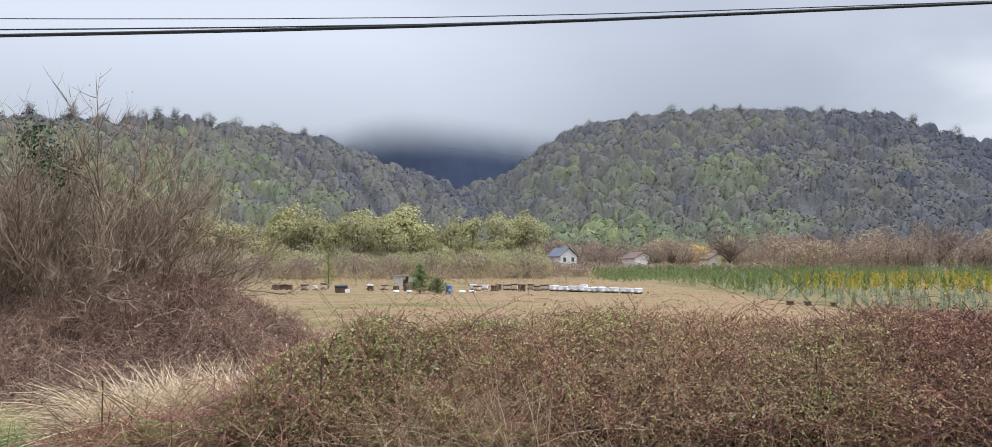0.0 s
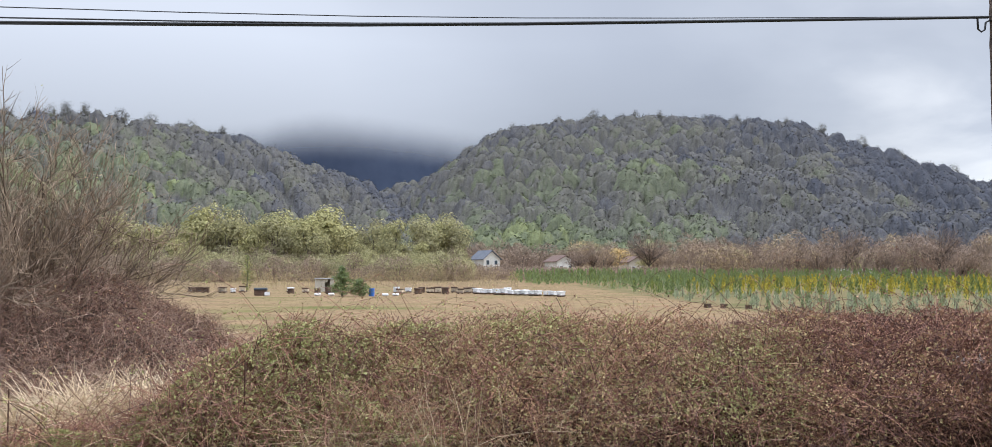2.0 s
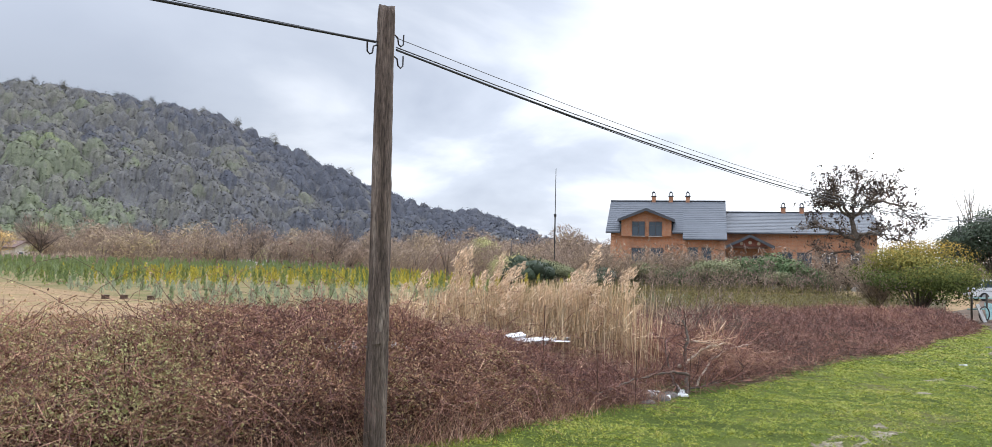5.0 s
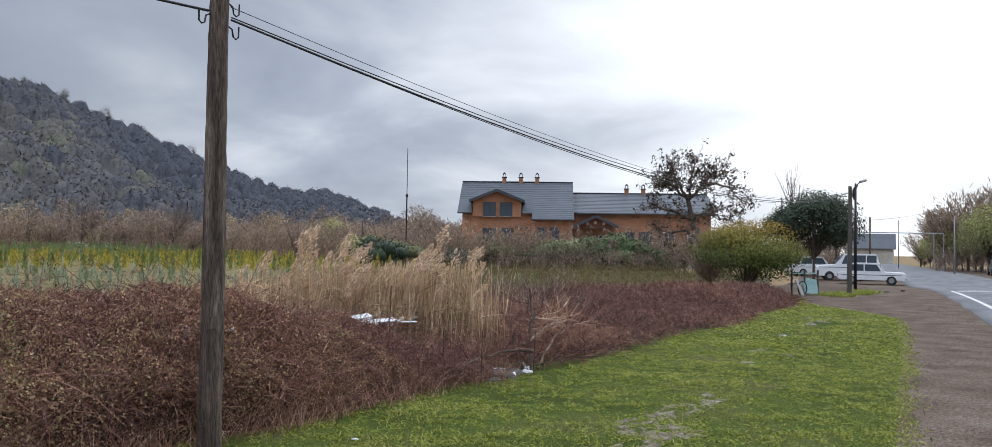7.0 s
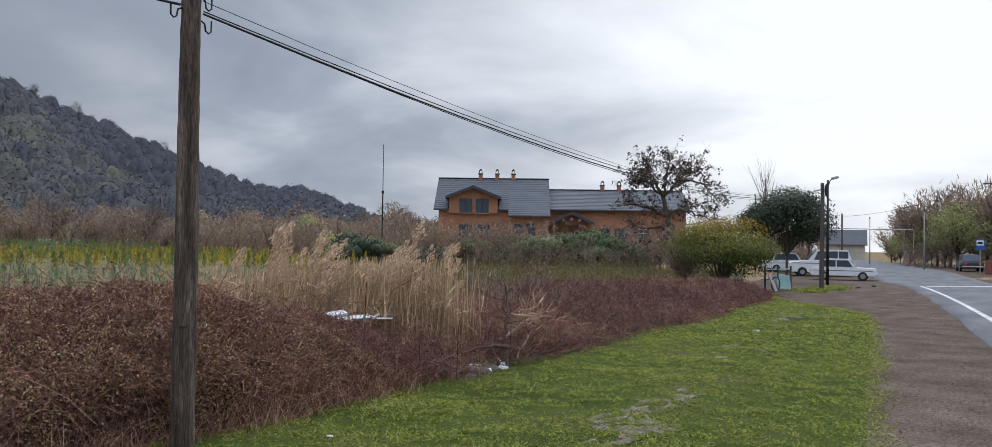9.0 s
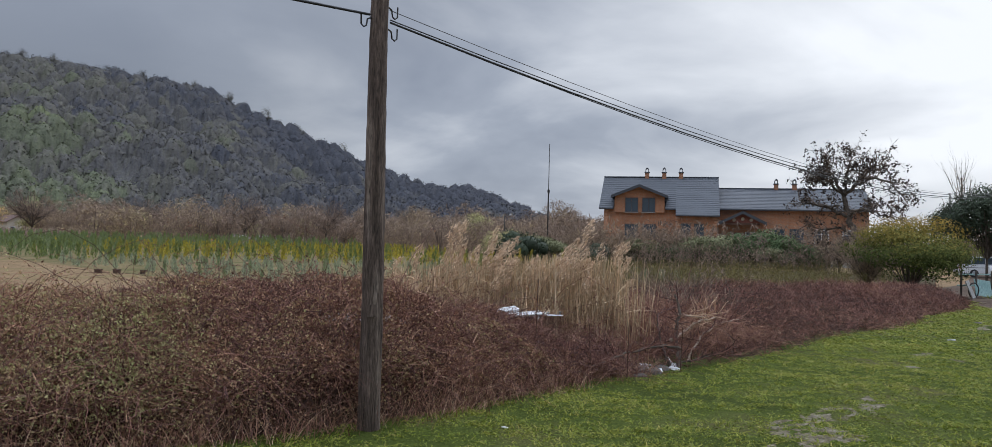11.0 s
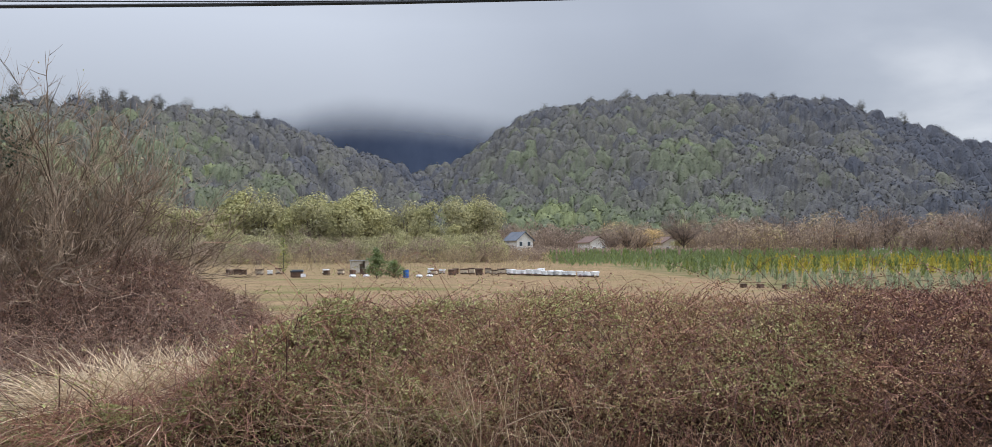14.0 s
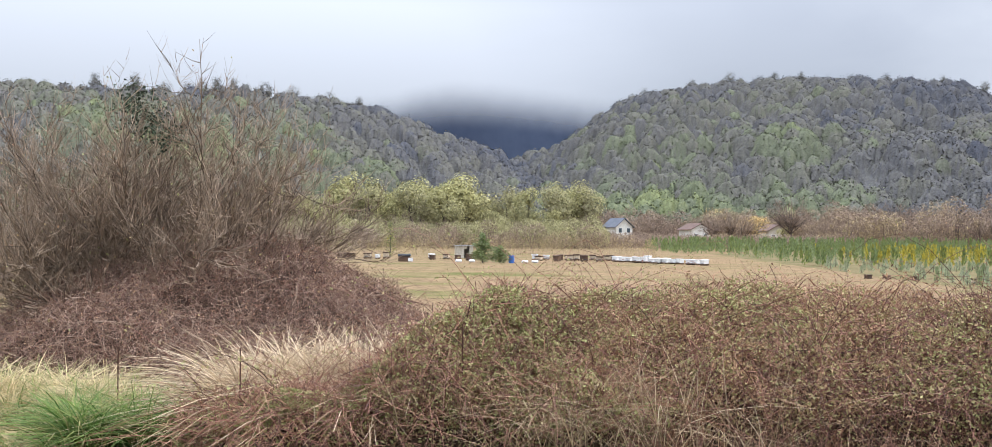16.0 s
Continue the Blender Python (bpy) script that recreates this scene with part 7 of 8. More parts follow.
def ring(a, r):
    return r * math.sin(radians(a)), r * math.cos(radians(a))


def stand(src, spots, seed):
    """The first spot takes the tree itself, the others its copies: bearing, distance, size."""
    g = random.Random(seed)
    for k, (a, r, sc) in enumerate(spots):
        m = pose(*ring(a, r), 0, 0, 0, g.uniform(0, 360)) @ Matrix.Diagonal((sc * g.uniform(0.9, 1.15), sc * g.uniform(0.9, 1.15), sc, 1))
        if k:
            copy_thing(src, m)
        else:
            src.matrix_basis = m


g_ = random.Random(3)
W_ = "willows below the hill"
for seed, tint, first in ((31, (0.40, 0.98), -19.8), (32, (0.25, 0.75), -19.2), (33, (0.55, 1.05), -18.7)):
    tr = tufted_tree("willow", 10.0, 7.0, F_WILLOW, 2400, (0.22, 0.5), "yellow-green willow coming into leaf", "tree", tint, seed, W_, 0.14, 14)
    stand(tr, [(first + 1.62 * k + g_.uniform(-0.5, 0.5), g_.uniform(130, 160), g_.uniform(0.62, 1.24)) for k in range(14)], seed)
for seed, bearings in ((34, (-16.9, -12.2, -8.9, -5.8, -2.0, 1.4)), (35, (-19.0, -14.8, -10.2, -7.1, -1.0, 2.2))):
    tr = brush_tree("bare_tree", 7.0, 6.4, F_THICKET, 700, "bare mauve-brown tree among the willows", "tree", 0.22, seed, "bare trees below the hill")
    stand(tr, [(a, g_.uniform(122, 140), g_.uniform(0.7, 1.05)) for a in bearings], seed)
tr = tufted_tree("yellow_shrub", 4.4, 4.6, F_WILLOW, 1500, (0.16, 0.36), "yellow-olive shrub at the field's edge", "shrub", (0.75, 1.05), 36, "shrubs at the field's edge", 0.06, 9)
stand(tr, [(a, g_.uniform(112, 124), g_.uniform(0.6, 1.0)) for a in (-18.2, -16.6, -15.6, -14.4, -13.0, -11.5, -10.9, -7.9, -6.9, -4.6, -3.0, 2.9)], 36)
willow_far = tufted_tree("willow", 6.0, 5.0, F_WILLOW, 1500, (0.2, 0.42), "yellow-green willow coming into leaf", "tree", (0.4, 1.0), 37, W_, 0.15, 11)
stand(willow_far, [(43.2, 112, 0.9), (25.1, 176, 0.75), (23.7, 164, 0.6), (36.9, 160, 0.7), (15.2, 170, 0.7), (20.8, 168, 0.8), (29.5, 160, 0.7)], 37)


def bare_thicket(name, label, n, sample, height, tint, spray=56, mat=None):
    """Many bare stems with fine sprays, seen from afar."""
    s = Soup()
    xy = sample(n)
    n = len(xy)
    h = rng.uniform(*height, n)
    k = 4
    t = np.linspace(0, 1, k)
    lean = rng.normal(size=(n, 2)) * 0.16 * h[:, None]
    P = np.zeros((n, k, 3))
    P[:, :, :2] = xy[:, None] + lean[:, None] * (t ** 1.5)[None, :, None]
    P[:, :, 2] = h[:, None] * t
    base = tint(xy[:, 0], xy[:, 1])
    V, F = tubes(P, (0.026 * (1.05 - t))[None] * (h / 4)[:, None], 3)
    s.add(V, F, per(np.clip(base, 0, 1), k * 3))
    i = np.repeat(np.arange(n), spray)
    f = rng.random(len(i)) ** 0.6
    c = np.column_stack([xy[i] + lean[i] * (f ** 1.5)[:, None], h[i] * (0.15 + 0.85 * f)]) + rng.normal(size=(len(i), 3)) * (h[i] * 0.11)[:, None]
    c[:, 2] = np.maximum(c[:, 2], 0.2)
    V, F = leaves(c, randdir(len(i), 0.8), randdir(len(i)), rng.uniform(0.09, 0.22, len(i)) * h[i], rng.uniform(0.014, 0.034, len(i)) * h[i])
    s.add(V, F, per(np.clip(base[i] + rng.normal(size=len(i)) * 0.08, 0, 1), 4))
    return tagged(s.thing(name, mat or F_THICKET), label, "thicket", kind="stuff")


def strip(a0, a1, r0, r1):
    def f(n):
        a = np.radians(rng.uniform(a0, a1, n))
        r = rng.uniform(r0, r1, n)
        return np.column_stack([r * np.sin(a), r * np.cos(a)])
    return f


def shrub_belt(name, label, n, sample, height, width, tint, mat=None, full=1.0):
    """A belt of rounded shrubs and small trees, each its own clump of twigs."""
    s = Soup()
    xy = sample(n)
    tn = tint(xy[:, 0], xy[:, 1])
    for i in range(n):
        c, d, nr, l, w = LEAFY[rng.integers(0, 6)]
        h = rng.uniform(*height) * (0.8 + 0.4 * rng.random())
        wd = rng.uniform(*width)
        sp = rng.uniform(0, 6.28)
        R = np.array([[np.cos(sp), -np.sin(sp), 0], [np.sin(sp), np.cos(sp), 0], [0, 0, 1]])
        C = (c @ R.T) * [wd * 1.1, wd * 1.1, h] + [xy[i, 0], xy[i, 1], -0.04 * h]
        C[:, 2] = np.maximum(C[:, 2], 0.12 * h * rng.random(len(c)))
        sc = (h + wd) / 2
        V, F = leaves(C, d @ R.T, nr @ R.T, l * sc * full ** 0.5, w * sc * full)
        own = tn[i] + rng.normal() * 0.08
        s.add(V, F, per(np.clip(own + 0.06 + rng.normal(size=len(c)) * 0.09, 0, 1), 4))
        st = 5
        a = rng.uniform(0, 6.28, st)
        P = np.zeros((st, 3, 3))
        P[:, :, :2] = xy[i]
        P[:, 1, 0] += np.cos(a) * wd * 0.12
        P[:, 1, 1] += np.sin(a) * wd * 0.12
        P[:, 2, 0] += np.cos(a) * wd * 0.35
        P[:, 2, 1] += np.sin(a) * wd * 0.35
        P[:, 1, 2], P[:, 2, 2] = h * 0.4, h * 0.8
        V, F = tubes(P, np.array([[0.05, 0.035, 0.01]]).repeat(st, 0) * h / 4, 3)
        s.add(V, F, 0.05)
    return tagged(s.thing(name, mat or F_THICKET, smooth=True), label, "shrubs", kind="stuff")


shrub_belt("shrub_belt", "yellow-olive and brown shrubs at the field's far edge", 180, strip(-19, 3.2, 112, 136), (2.6, 4.4), (3.0, 5.0), lambda x, y: 0.55 + 0.40 * fbm(x, y, 0.11, 1.0), F_WILLOW, 1.5)
shrub_belt("shrub_belt", "bare brown bushes among willows at the field's far edge", 95, strip(-19, 3.4, 104, 126), (1.8, 3.8), (2.5, 4.5), lambda x, y: 0.25 + 0.25 * fbm(x, y, 0.11, 3.0), None, 1.3)
shrub_belt("shrub_belt", "brown bare hedgerow shrubs at the field's far edge", 110, strip(6.2, 19, 118, 150), (1.4, 2.4), (3.0, 5.0), lambda x, y: 0.25 + 0.22 * fbm(x, y, 0.12, 1.0), None, 1.4)
shrub_belt("shrub_belt", "low brown scrub before the village houses", 50, strip(2, 6.2, 118, 150), (1.8, 2.8), (3.0, 5.0), lambda x, y: 0.22 + 0.22 * fbm(x, y, 0.12, 1.0), None, 1.4)
shrub_belt("shrub_belt", "brown bare orchard trees behind the village", 130, strip(3, 20, 196, 236), (5.0, 9.5), (4.5, 8.0), lambda x, y: 0.24 + 0.34 * fbm(x, y, 0.09, 4.0), None, 1.4)
shrub_belt("shrub_belt", "brown bare orchard trees before the hill", 320, strip(18, 52, 140, 215), (4.5, 8.2), (4.0, 7.5), lambda x, y: 0.26 + 0.34 * fbm(x, y, 0.09, 4.0), None, 1.4)
bare_thicket("bare_thicket", "tall pale dry weeds behind the beehives", 700, strip(-19, 7, 66, 90), (0.5, 1.5), lambda x, y: 0.62 + 0.2 * fbm(x, y, 0.15, 2.0), 22)
shrub_belt("shrub_belt", "brown bare orchard trees past the nursery", 110, strip(36, 53, 92, 125), (3.4, 5.6), (3.0, 5.0), lambda x, y: 0.25 + 0.25 * fbm(x, y, 0.12, 7.0))
shrub_belt("shrub_belt", "mixed brown bushes beside the brick house", 40, strip(69, 76, 88, 120), (3.0, 5.5), (4.0, 6.0), lambda x, y: 0.2 + 0.2 * fbm(x, y, 0.2, 5.0))
bare_thicket("bare_thicket", "bare brown fruit bushes before the brick house", 190, strip(47.5, 66, 68, 76), (1.8, 3.6), lambda x, y: 0.28 + 0.26 * fbm(x, y, 0.3, 9.0), 40)
def weed_spots(n):
    """Open ground between the thicket's back edge and the house bushes."""
    p = strip(45.5, 71, 18, 62)(n * 3)
    return p[p[:, 1] > thicket_back(np.clip(p[:, 0], 9, 29)) + 0.6 + 0.2 * (p[:, 0] > 29)][:n]


bare_thicket("weed_patch", "rank yellow-green and brown weeds behind the thicket", 3600, weed_spots, (0.35, 0.9), lambda x, y: 0.34 + 0.36 * fbm(x, y, 0.16, 3.0), 13, F_WEED)
bare_thicket("weed_patch", "tall pale dry stalks along a fence", 260, strip(50, 68, 58, 66), (1.0, 1.9), lambda x, y: 0.22 + 0.2 * fbm(x, y, 0.3, 3.0), 20, F_THICKET)
sheet("weed_ground", lambda u, v: (v * np.sin(np.radians(u)), v * np.cos(np.radians(u)), 0.004 + 0 * u), np.linspace(45, 72, 24), np.linspace(17, 66, 20), M_WEED_SOIL, label="rough weedy soil behind the bramble thicket", category="ground")
shrub_belt("shrub_belt", "bare brown scrub on the plain behind the tall shrub", 60, strip(-38, -19, 70, 120), (2.0, 4.0), (3.0, 5.0), lambda x, y: 0.3 + 0.2 * fbm(x, y, 0.12, 6.0))

orange = tufted_tree("russet_tree", 6.4, 6.4, F_THICKET, 900, (0.3, 0.6), "russet budding tree near the village", "tree", (0.75, 1.0), 41, "", 0.15, 12, 0.4)
stand(orange, [(13.4, 168, 1.0)], 41)
V_ = "bare trees near the village"
for seed, tint, spots in ((42, 0.05, ((15.6, 160, 1.15), (10.7, 172, 0.6), (21.8, 166, 0.9), (27.8, 158, 1.0), (33.0, 152, 0.95), (38.5, 146, 0.8))),
                          (44, 0.22, ((11.9, 164, 0.85), (17.9, 158, 0.7), (19.8, 160, 0.9), (24.4, 160, 1.05), (30.2, 158, 0.9), (35.6, 150, 1.0), (41.4, 140, 0.75))),
                          (45, 0.34, ((12.6, 158, 0.7), (16.8, 172, 0.8), (22.9, 158, 0.7), (26.2, 152, 0.85), (31.7, 162, 1.1), (34.2, 142, 0.7), (40.1, 150, 0.8)))):
    stand(brush_tree("bare_tree", 8.2, 8.0, F_THICKET, 900, "bare round-crowned brown tree near the village", "tree", tint, seed, V_), spots, seed)
yellow = tufted_tree("yellow_tree", 6.2, 5.4, F_WILLOW, 1500, (0.16, 0.36), "yellow flowering tree near the village", "tree", (0.8, 1.1), 43, "yellow trees near the village", 0.2, 10, 0.5)
stand(yellow, [(21.4, 158, 0.95), (19.0, 164, 0.8), (28.3, 162, 0.8), (31.4, 156, 0.9), (36.0, 158, 0.8)], 43)

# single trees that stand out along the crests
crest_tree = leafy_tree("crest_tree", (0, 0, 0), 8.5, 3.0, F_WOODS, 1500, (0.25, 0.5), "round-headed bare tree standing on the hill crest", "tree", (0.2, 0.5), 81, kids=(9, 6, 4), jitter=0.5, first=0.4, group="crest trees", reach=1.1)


def on_hill(height, az, r):
    a = np.array([float(az)])
    return r * math.sin(radians(az)), r * math.cos(radians(az)), float(height(a, np.array([float(r)]))[0]) - 0.6


crest_tree.matrix_basis = Matrix.Translation(on_hill(h_left, -25.1, 399)) @ Matrix.Scale(1.1, 4)
g_ = random.Random(12)
for hgt, far_, bearings in ((h_left, 399, (-29, -27, -23.8, -22.7, -21.9, -20.8, -19.0, -17.1, -14.7, -12.7)), (h_right, 468, (5.2, 6.3, 7.0, 9.4, 11.9, 12.6, 13.8, 14.6, 16.2, 18, 19.3, 21.4, 24.3, 26.5, 29, 31, 34))):
    for az_ in bearings:
        sc = g_.uniform(1.05, 1.35) if hgt is h_left else g_.uniform(0.8, 1.12)
        copy_thing(crest_tree, pose(*on_hill(hgt, az_, far_), 0, 0, g_.uniform(0, 360)) @ Matrix.Diagonal((sc, sc, sc, 1)))

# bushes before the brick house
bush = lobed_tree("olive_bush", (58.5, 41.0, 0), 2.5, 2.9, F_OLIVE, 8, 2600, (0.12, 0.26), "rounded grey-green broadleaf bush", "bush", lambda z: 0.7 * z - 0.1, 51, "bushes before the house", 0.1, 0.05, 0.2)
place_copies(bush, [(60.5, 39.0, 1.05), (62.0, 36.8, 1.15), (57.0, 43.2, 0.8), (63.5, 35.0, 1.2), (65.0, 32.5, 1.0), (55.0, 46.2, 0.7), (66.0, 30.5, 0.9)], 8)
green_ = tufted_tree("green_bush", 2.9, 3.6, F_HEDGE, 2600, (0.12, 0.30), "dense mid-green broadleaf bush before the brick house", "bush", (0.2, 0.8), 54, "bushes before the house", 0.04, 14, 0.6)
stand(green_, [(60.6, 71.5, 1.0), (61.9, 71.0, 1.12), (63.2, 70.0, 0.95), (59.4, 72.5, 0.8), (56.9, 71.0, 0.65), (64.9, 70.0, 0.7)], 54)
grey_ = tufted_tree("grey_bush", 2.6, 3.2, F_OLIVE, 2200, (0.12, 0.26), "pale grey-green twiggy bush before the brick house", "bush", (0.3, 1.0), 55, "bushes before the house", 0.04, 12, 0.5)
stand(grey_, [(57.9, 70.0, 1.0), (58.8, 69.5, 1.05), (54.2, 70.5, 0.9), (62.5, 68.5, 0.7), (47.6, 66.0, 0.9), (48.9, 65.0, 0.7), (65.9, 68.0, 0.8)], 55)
rust_ = brush_tree("fruit_bush", 3.6, 4.2, F_THICKET, 1300, "bare russet fruit bush before the brick house", "bush", 0.42, 56, "fruit bushes before the house", 0.06)
stand(rust_, [(51.2, 71.0, 0.95), (52.6, 70.0, 0.8), (53.6, 73.0, 1.0), (55.6, 72.0, 0.95), (56.4, 74.0, 1.05), (49.8, 72.0, 0.9), (66.6, 66.0, 0.85), (67.6, 64.0, 0.8), (58.4, 75.0, 0.9)], 56)
for seed, spots in ((57, ((45.6, 62.0, 0.8), (44.4, 66.0, 1.0), (46.6, 68.0, 0.9))),):
    stand(tufted_tree("yellow_shrub", 3.4, 3.4, F_WILLOW, 1600, (0.12, 0.28), "yellow-olive shrub past the nursery", "shrub", (0.6, 1.0), seed, "shrubs past the nursery", 0.05, 11, 0.5), spots, seed)
darkbush = lobed_tree("dark_bush", (43.6, 42.4, 0), 2.3, 3.0, F_EVERGREEN, 8, 2600, (0.12, 0.25), "dark green broadleaf bush at the nursery's end", "bush", lambda z: 0.2 + 0.6 * z, 52, "dark bushes", 0.1, 0.05, 0.2)
place_copies(darkbush, [(64.2, 36.0, 0.95), (46.2, 42.8, 0.8), (50.5, 40.5, 0.7)], 9)

# tree with clinging dark leaves
def clinging_tree(at, label):
    """A leaning gnarled trunk with long crooked boughs and clumps of dark leaves that never fell."""
    root = empty("dark_leaved_tree", pose(*at, 0, 0, -21.8), label, "tree")
    g = np.random.default_rng(61)
    # along local -y the crown spreads to one side, +z is up
    trunk = [(0, 0, -0.1), (0, 0.35, 1.3), (0.1, 0.85, 2.6), (0.0, 1.5, 4.0), (0.1, 2.05, 5.3)]
    boughs = [[trunk[2], (0.4, 2.6, 3.3), (0.5, 4.2, 3.1), (0.2, 5.5, 3.6)], [trunk[3], (-0.5, 3.4, 4.7), (-0.7, 5.2, 5.1)], [trunk[4], (0.2, 1.9, 6.7), (0.1, 1.3, 8.0)],
              [trunk[4], (0.3, 0.5, 6.4), (0.5, -1.2, 6.1), (0.3, -2.7, 4.9)], [trunk[3], (-0.5, 0.0, 4.5), (-0.7, -1.6, 4.0), (-0.4, -2.9, 3.6)], [trunk[4], (-0.6, 3.2, 6.6), (-0.4, 4.1, 6.4)],
              [trunk[2], (-0.4, 2.1, 2.1), (-0.6, 3.2, 2.3)], [trunk[4], (0.9, 0.9, 7.0), (1.2, 0.0, 7.3)], [trunk[4], (-0.9, 2.2, 6.9), (-1.3, 2.6, 7.5)]]

    def limb_along(pts, k):
        P = np.array(pts, dtype=float)
        t = np.linspace(0, len(P) - 1, k)
        Q = np.column_stack([np.interp(t, np.arange(len(P)), P[:, a]) for a in range(3)])
        Q[1:-1] = (Q[:-2] + 2 * Q[1:-1] + Q[2:]) / 4
        return Q + g.normal(size=Q.shape) * 0.06 * (t > 0)[:, None]

    s = Soup()
    V, F = tubes(limb_along(trunk, 14)[None], np.linspace(0.27, 0.15, 14)[None], 8)
    s.add(V, F, 0.2)
    s.thing("trunk", M_BARK, root, True)
    fine, tips = Soup(), []
    for pts in boughs:
        Q = limb_along(pts, 16)
        V, F = tubes(Q[None], np.linspace(0.115, 0.025, 16)[None], 6)
        s = Soup()
        s.add(V, F, 0.2)
        s.thing("bough", M_BARK, root, True)
        n = 26
        i = g.integers(3, 16, n)
        d = unit(g.normal(size=(n, 3)) + unit(Q[-1] - Q[0]) * 0.7 + [0, 0, 0.25])
        l = g.uniform(0.5, 1.5, n)[:, None]
        mid = Q[i] + d * l * 0.5 + g.normal(size=(n, 3)) * 0.08
        end = mid + unit(d + g.normal(size=(n, 3)) * 0.5) * l * 0.5
        V, F = tubes(np.stack([Q[i], mid, end], 1), np.array([[0.028, 0.018, 0.007]]).repeat(n, 0), 4)
        fine.add(V, F, 0.1)
        m = 5
        b = np.repeat(np.concatenate([mid, end]), m, 0)
        e = b + unit(g.normal(size=b.shape) + [0, 0, 0.1]) * g.uniform(0.25, 0.7, (len(b), 1))
        V, F = tubes(np.stack([b, (b + e) / 2 + g.normal(size=b.shape) * 0.05, e], 1), np.array([[0.012, 0.009, 0.005]]).repeat(len(b), 0), 3)
        fine.add(V, F, 0.15)
        tips.append(e)
    fine.thing("branchwork", F_TWIG, root)
    tips = np.concatenate(tips)
    keep = tips[g.random(len(tips)) < np.clip(0.06 + 0.09 * (tips[:, 2] - 3.2) + 0.10 * (tips[:, 1] < 0.4), 0.05, 0.34)]
    c = np.repeat(keep, 6, 0) + g.normal(size=(len(keep) * 6, 3)) * 0.10
    n = len(c)
    s = Soup()
    V, F = leaves(c, randdir(n), randdir(n), g.uniform(0.13, 0.26, n), g.uniform(0.07, 0.14, n))
    s.add(V, F, per(g.random(n), 4))
    s.thing("crown", F_DEADLEAF, root)


clinging_tree((54.2, 21.7, 0), "gnarled leaning tree with clumps of clinging blackish leaves")
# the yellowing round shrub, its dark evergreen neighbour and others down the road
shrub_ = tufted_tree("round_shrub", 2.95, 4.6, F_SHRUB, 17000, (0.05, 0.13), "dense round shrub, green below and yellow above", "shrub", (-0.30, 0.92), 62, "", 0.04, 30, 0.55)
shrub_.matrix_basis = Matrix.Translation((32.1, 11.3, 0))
twiggy_ = brush_tree("twiggy_bush", 2.7, 3.0, F_THICKET, 2600, "olive-brown twiggy bush leaning on the round shrub", "bush", 0.35, 68, "", 0.05)
twiggy_.matrix_basis = Matrix.Translation((33.6, 13.4, 0))
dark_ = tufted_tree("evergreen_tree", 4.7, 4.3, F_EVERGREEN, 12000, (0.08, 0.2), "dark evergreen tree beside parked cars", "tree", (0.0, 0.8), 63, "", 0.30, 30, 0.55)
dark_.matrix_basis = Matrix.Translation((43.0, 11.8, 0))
ever = leafy_tree("evergreen_tree", (88.0, 27.0, 0), 6.2, 2.2, F_EVERGREEN, 3000, (0.2, 0.4), "dark pine behind the shrub", "tree", (0.1, 0.9), 64, kids=(10, 6, 5), trunk_r=0.14, jitter=0.3, first=0.55, group="dark pines")
place_copies(ever, [(92, 29.5, 0.9), (70, 17.5, 0.7), (74, 18.5, 0.8)], 10)
pop = branch_tree(11.0, 0.8, 3, 1, (0, 0), 0.14, (34, 6, 4), 0.85, 65, 0.02, 0.15)
make_tree("bare_poplar", (89, 26.6, 0), "tall slim bare poplar", "tree", pop, F_DEADLEAF, 0, (0.1, 0.2), (0.1, 0.2), 0.1)
road_tree = tufted_tree("roadside_tree", 7.6, 6.2, F_ROADSIDE, 4200, (0.14, 0.34), "roadside tree in fresh olive leaf", "tree", (0.2, 1.0), 66, "roadside trees", 0.12, 18, 0.5)
stand(road_tree, [(84.3, 97, 0.95), (81.2, 134, 0.62), (82.0, 120, 0.72), (82.9, 110, 0.8), (83.6, 103, 0.85), (85.2, 95, 0.9), (86.2, 92, 0.85), (87.6, 92, 0.8)], 66)
for seed, spots in ((67, ((82.5, 115, 1.0), (80.7, 142, 0.7), (83.9, 108, 1.05), (86.8, 92, 0.95))), (69, ((84.9, 103, 1.05), (81.7, 128, 0.85), (83.2, 110, 1.0), (85.8, 98, 1.0), (88.4, 90, 1.0)))):
    stand(brush_tree("roadside_tree", 9.0, 6.6, F_THICKET, 1500, "tall bare grey roadside tree", "tree", 0.35, seed, "roadside trees", 0.12), spots, seed)
under_ = brush_tree("roadside_bush", 3.0, 5.0, F_THICKET, 1200, "brown roadside bush under the trees", "bush", 0.2, 70, "roadside bushes", 0.05)
stand(under_, [(a, 100 + 6 * (88 - a), 0.8 + 0.05 * k) for k, a in enumerate((80.9, 81.8, 82.6, 83.5, 84.4, 85.3, 86.2, 87.2, 88.3))], 70)
sheet("dirt_apron", lambda u, v: (u + 1.0, road_left(u) - ROAD_WIDTH - v * 9.0 + 0.3, 0.006 + dip(u, road_left(u) - ROAD_WIDTH) - 0.01 * v), np.linspace(40, 130, 60), np.linspace(0, 1, 6), M_SHOULDER, label="bare trodden dirt beside the bus stop", category="ground")
bare_thicket("roadside_hedge", "dark hedge behind the bus stop", 200, strip(81.3, 88, 96, 112), (1.2, 2.6), lambda x, y: 0.05 + 0.1 * fbm(x, y, 0.3, 1.0), 30)


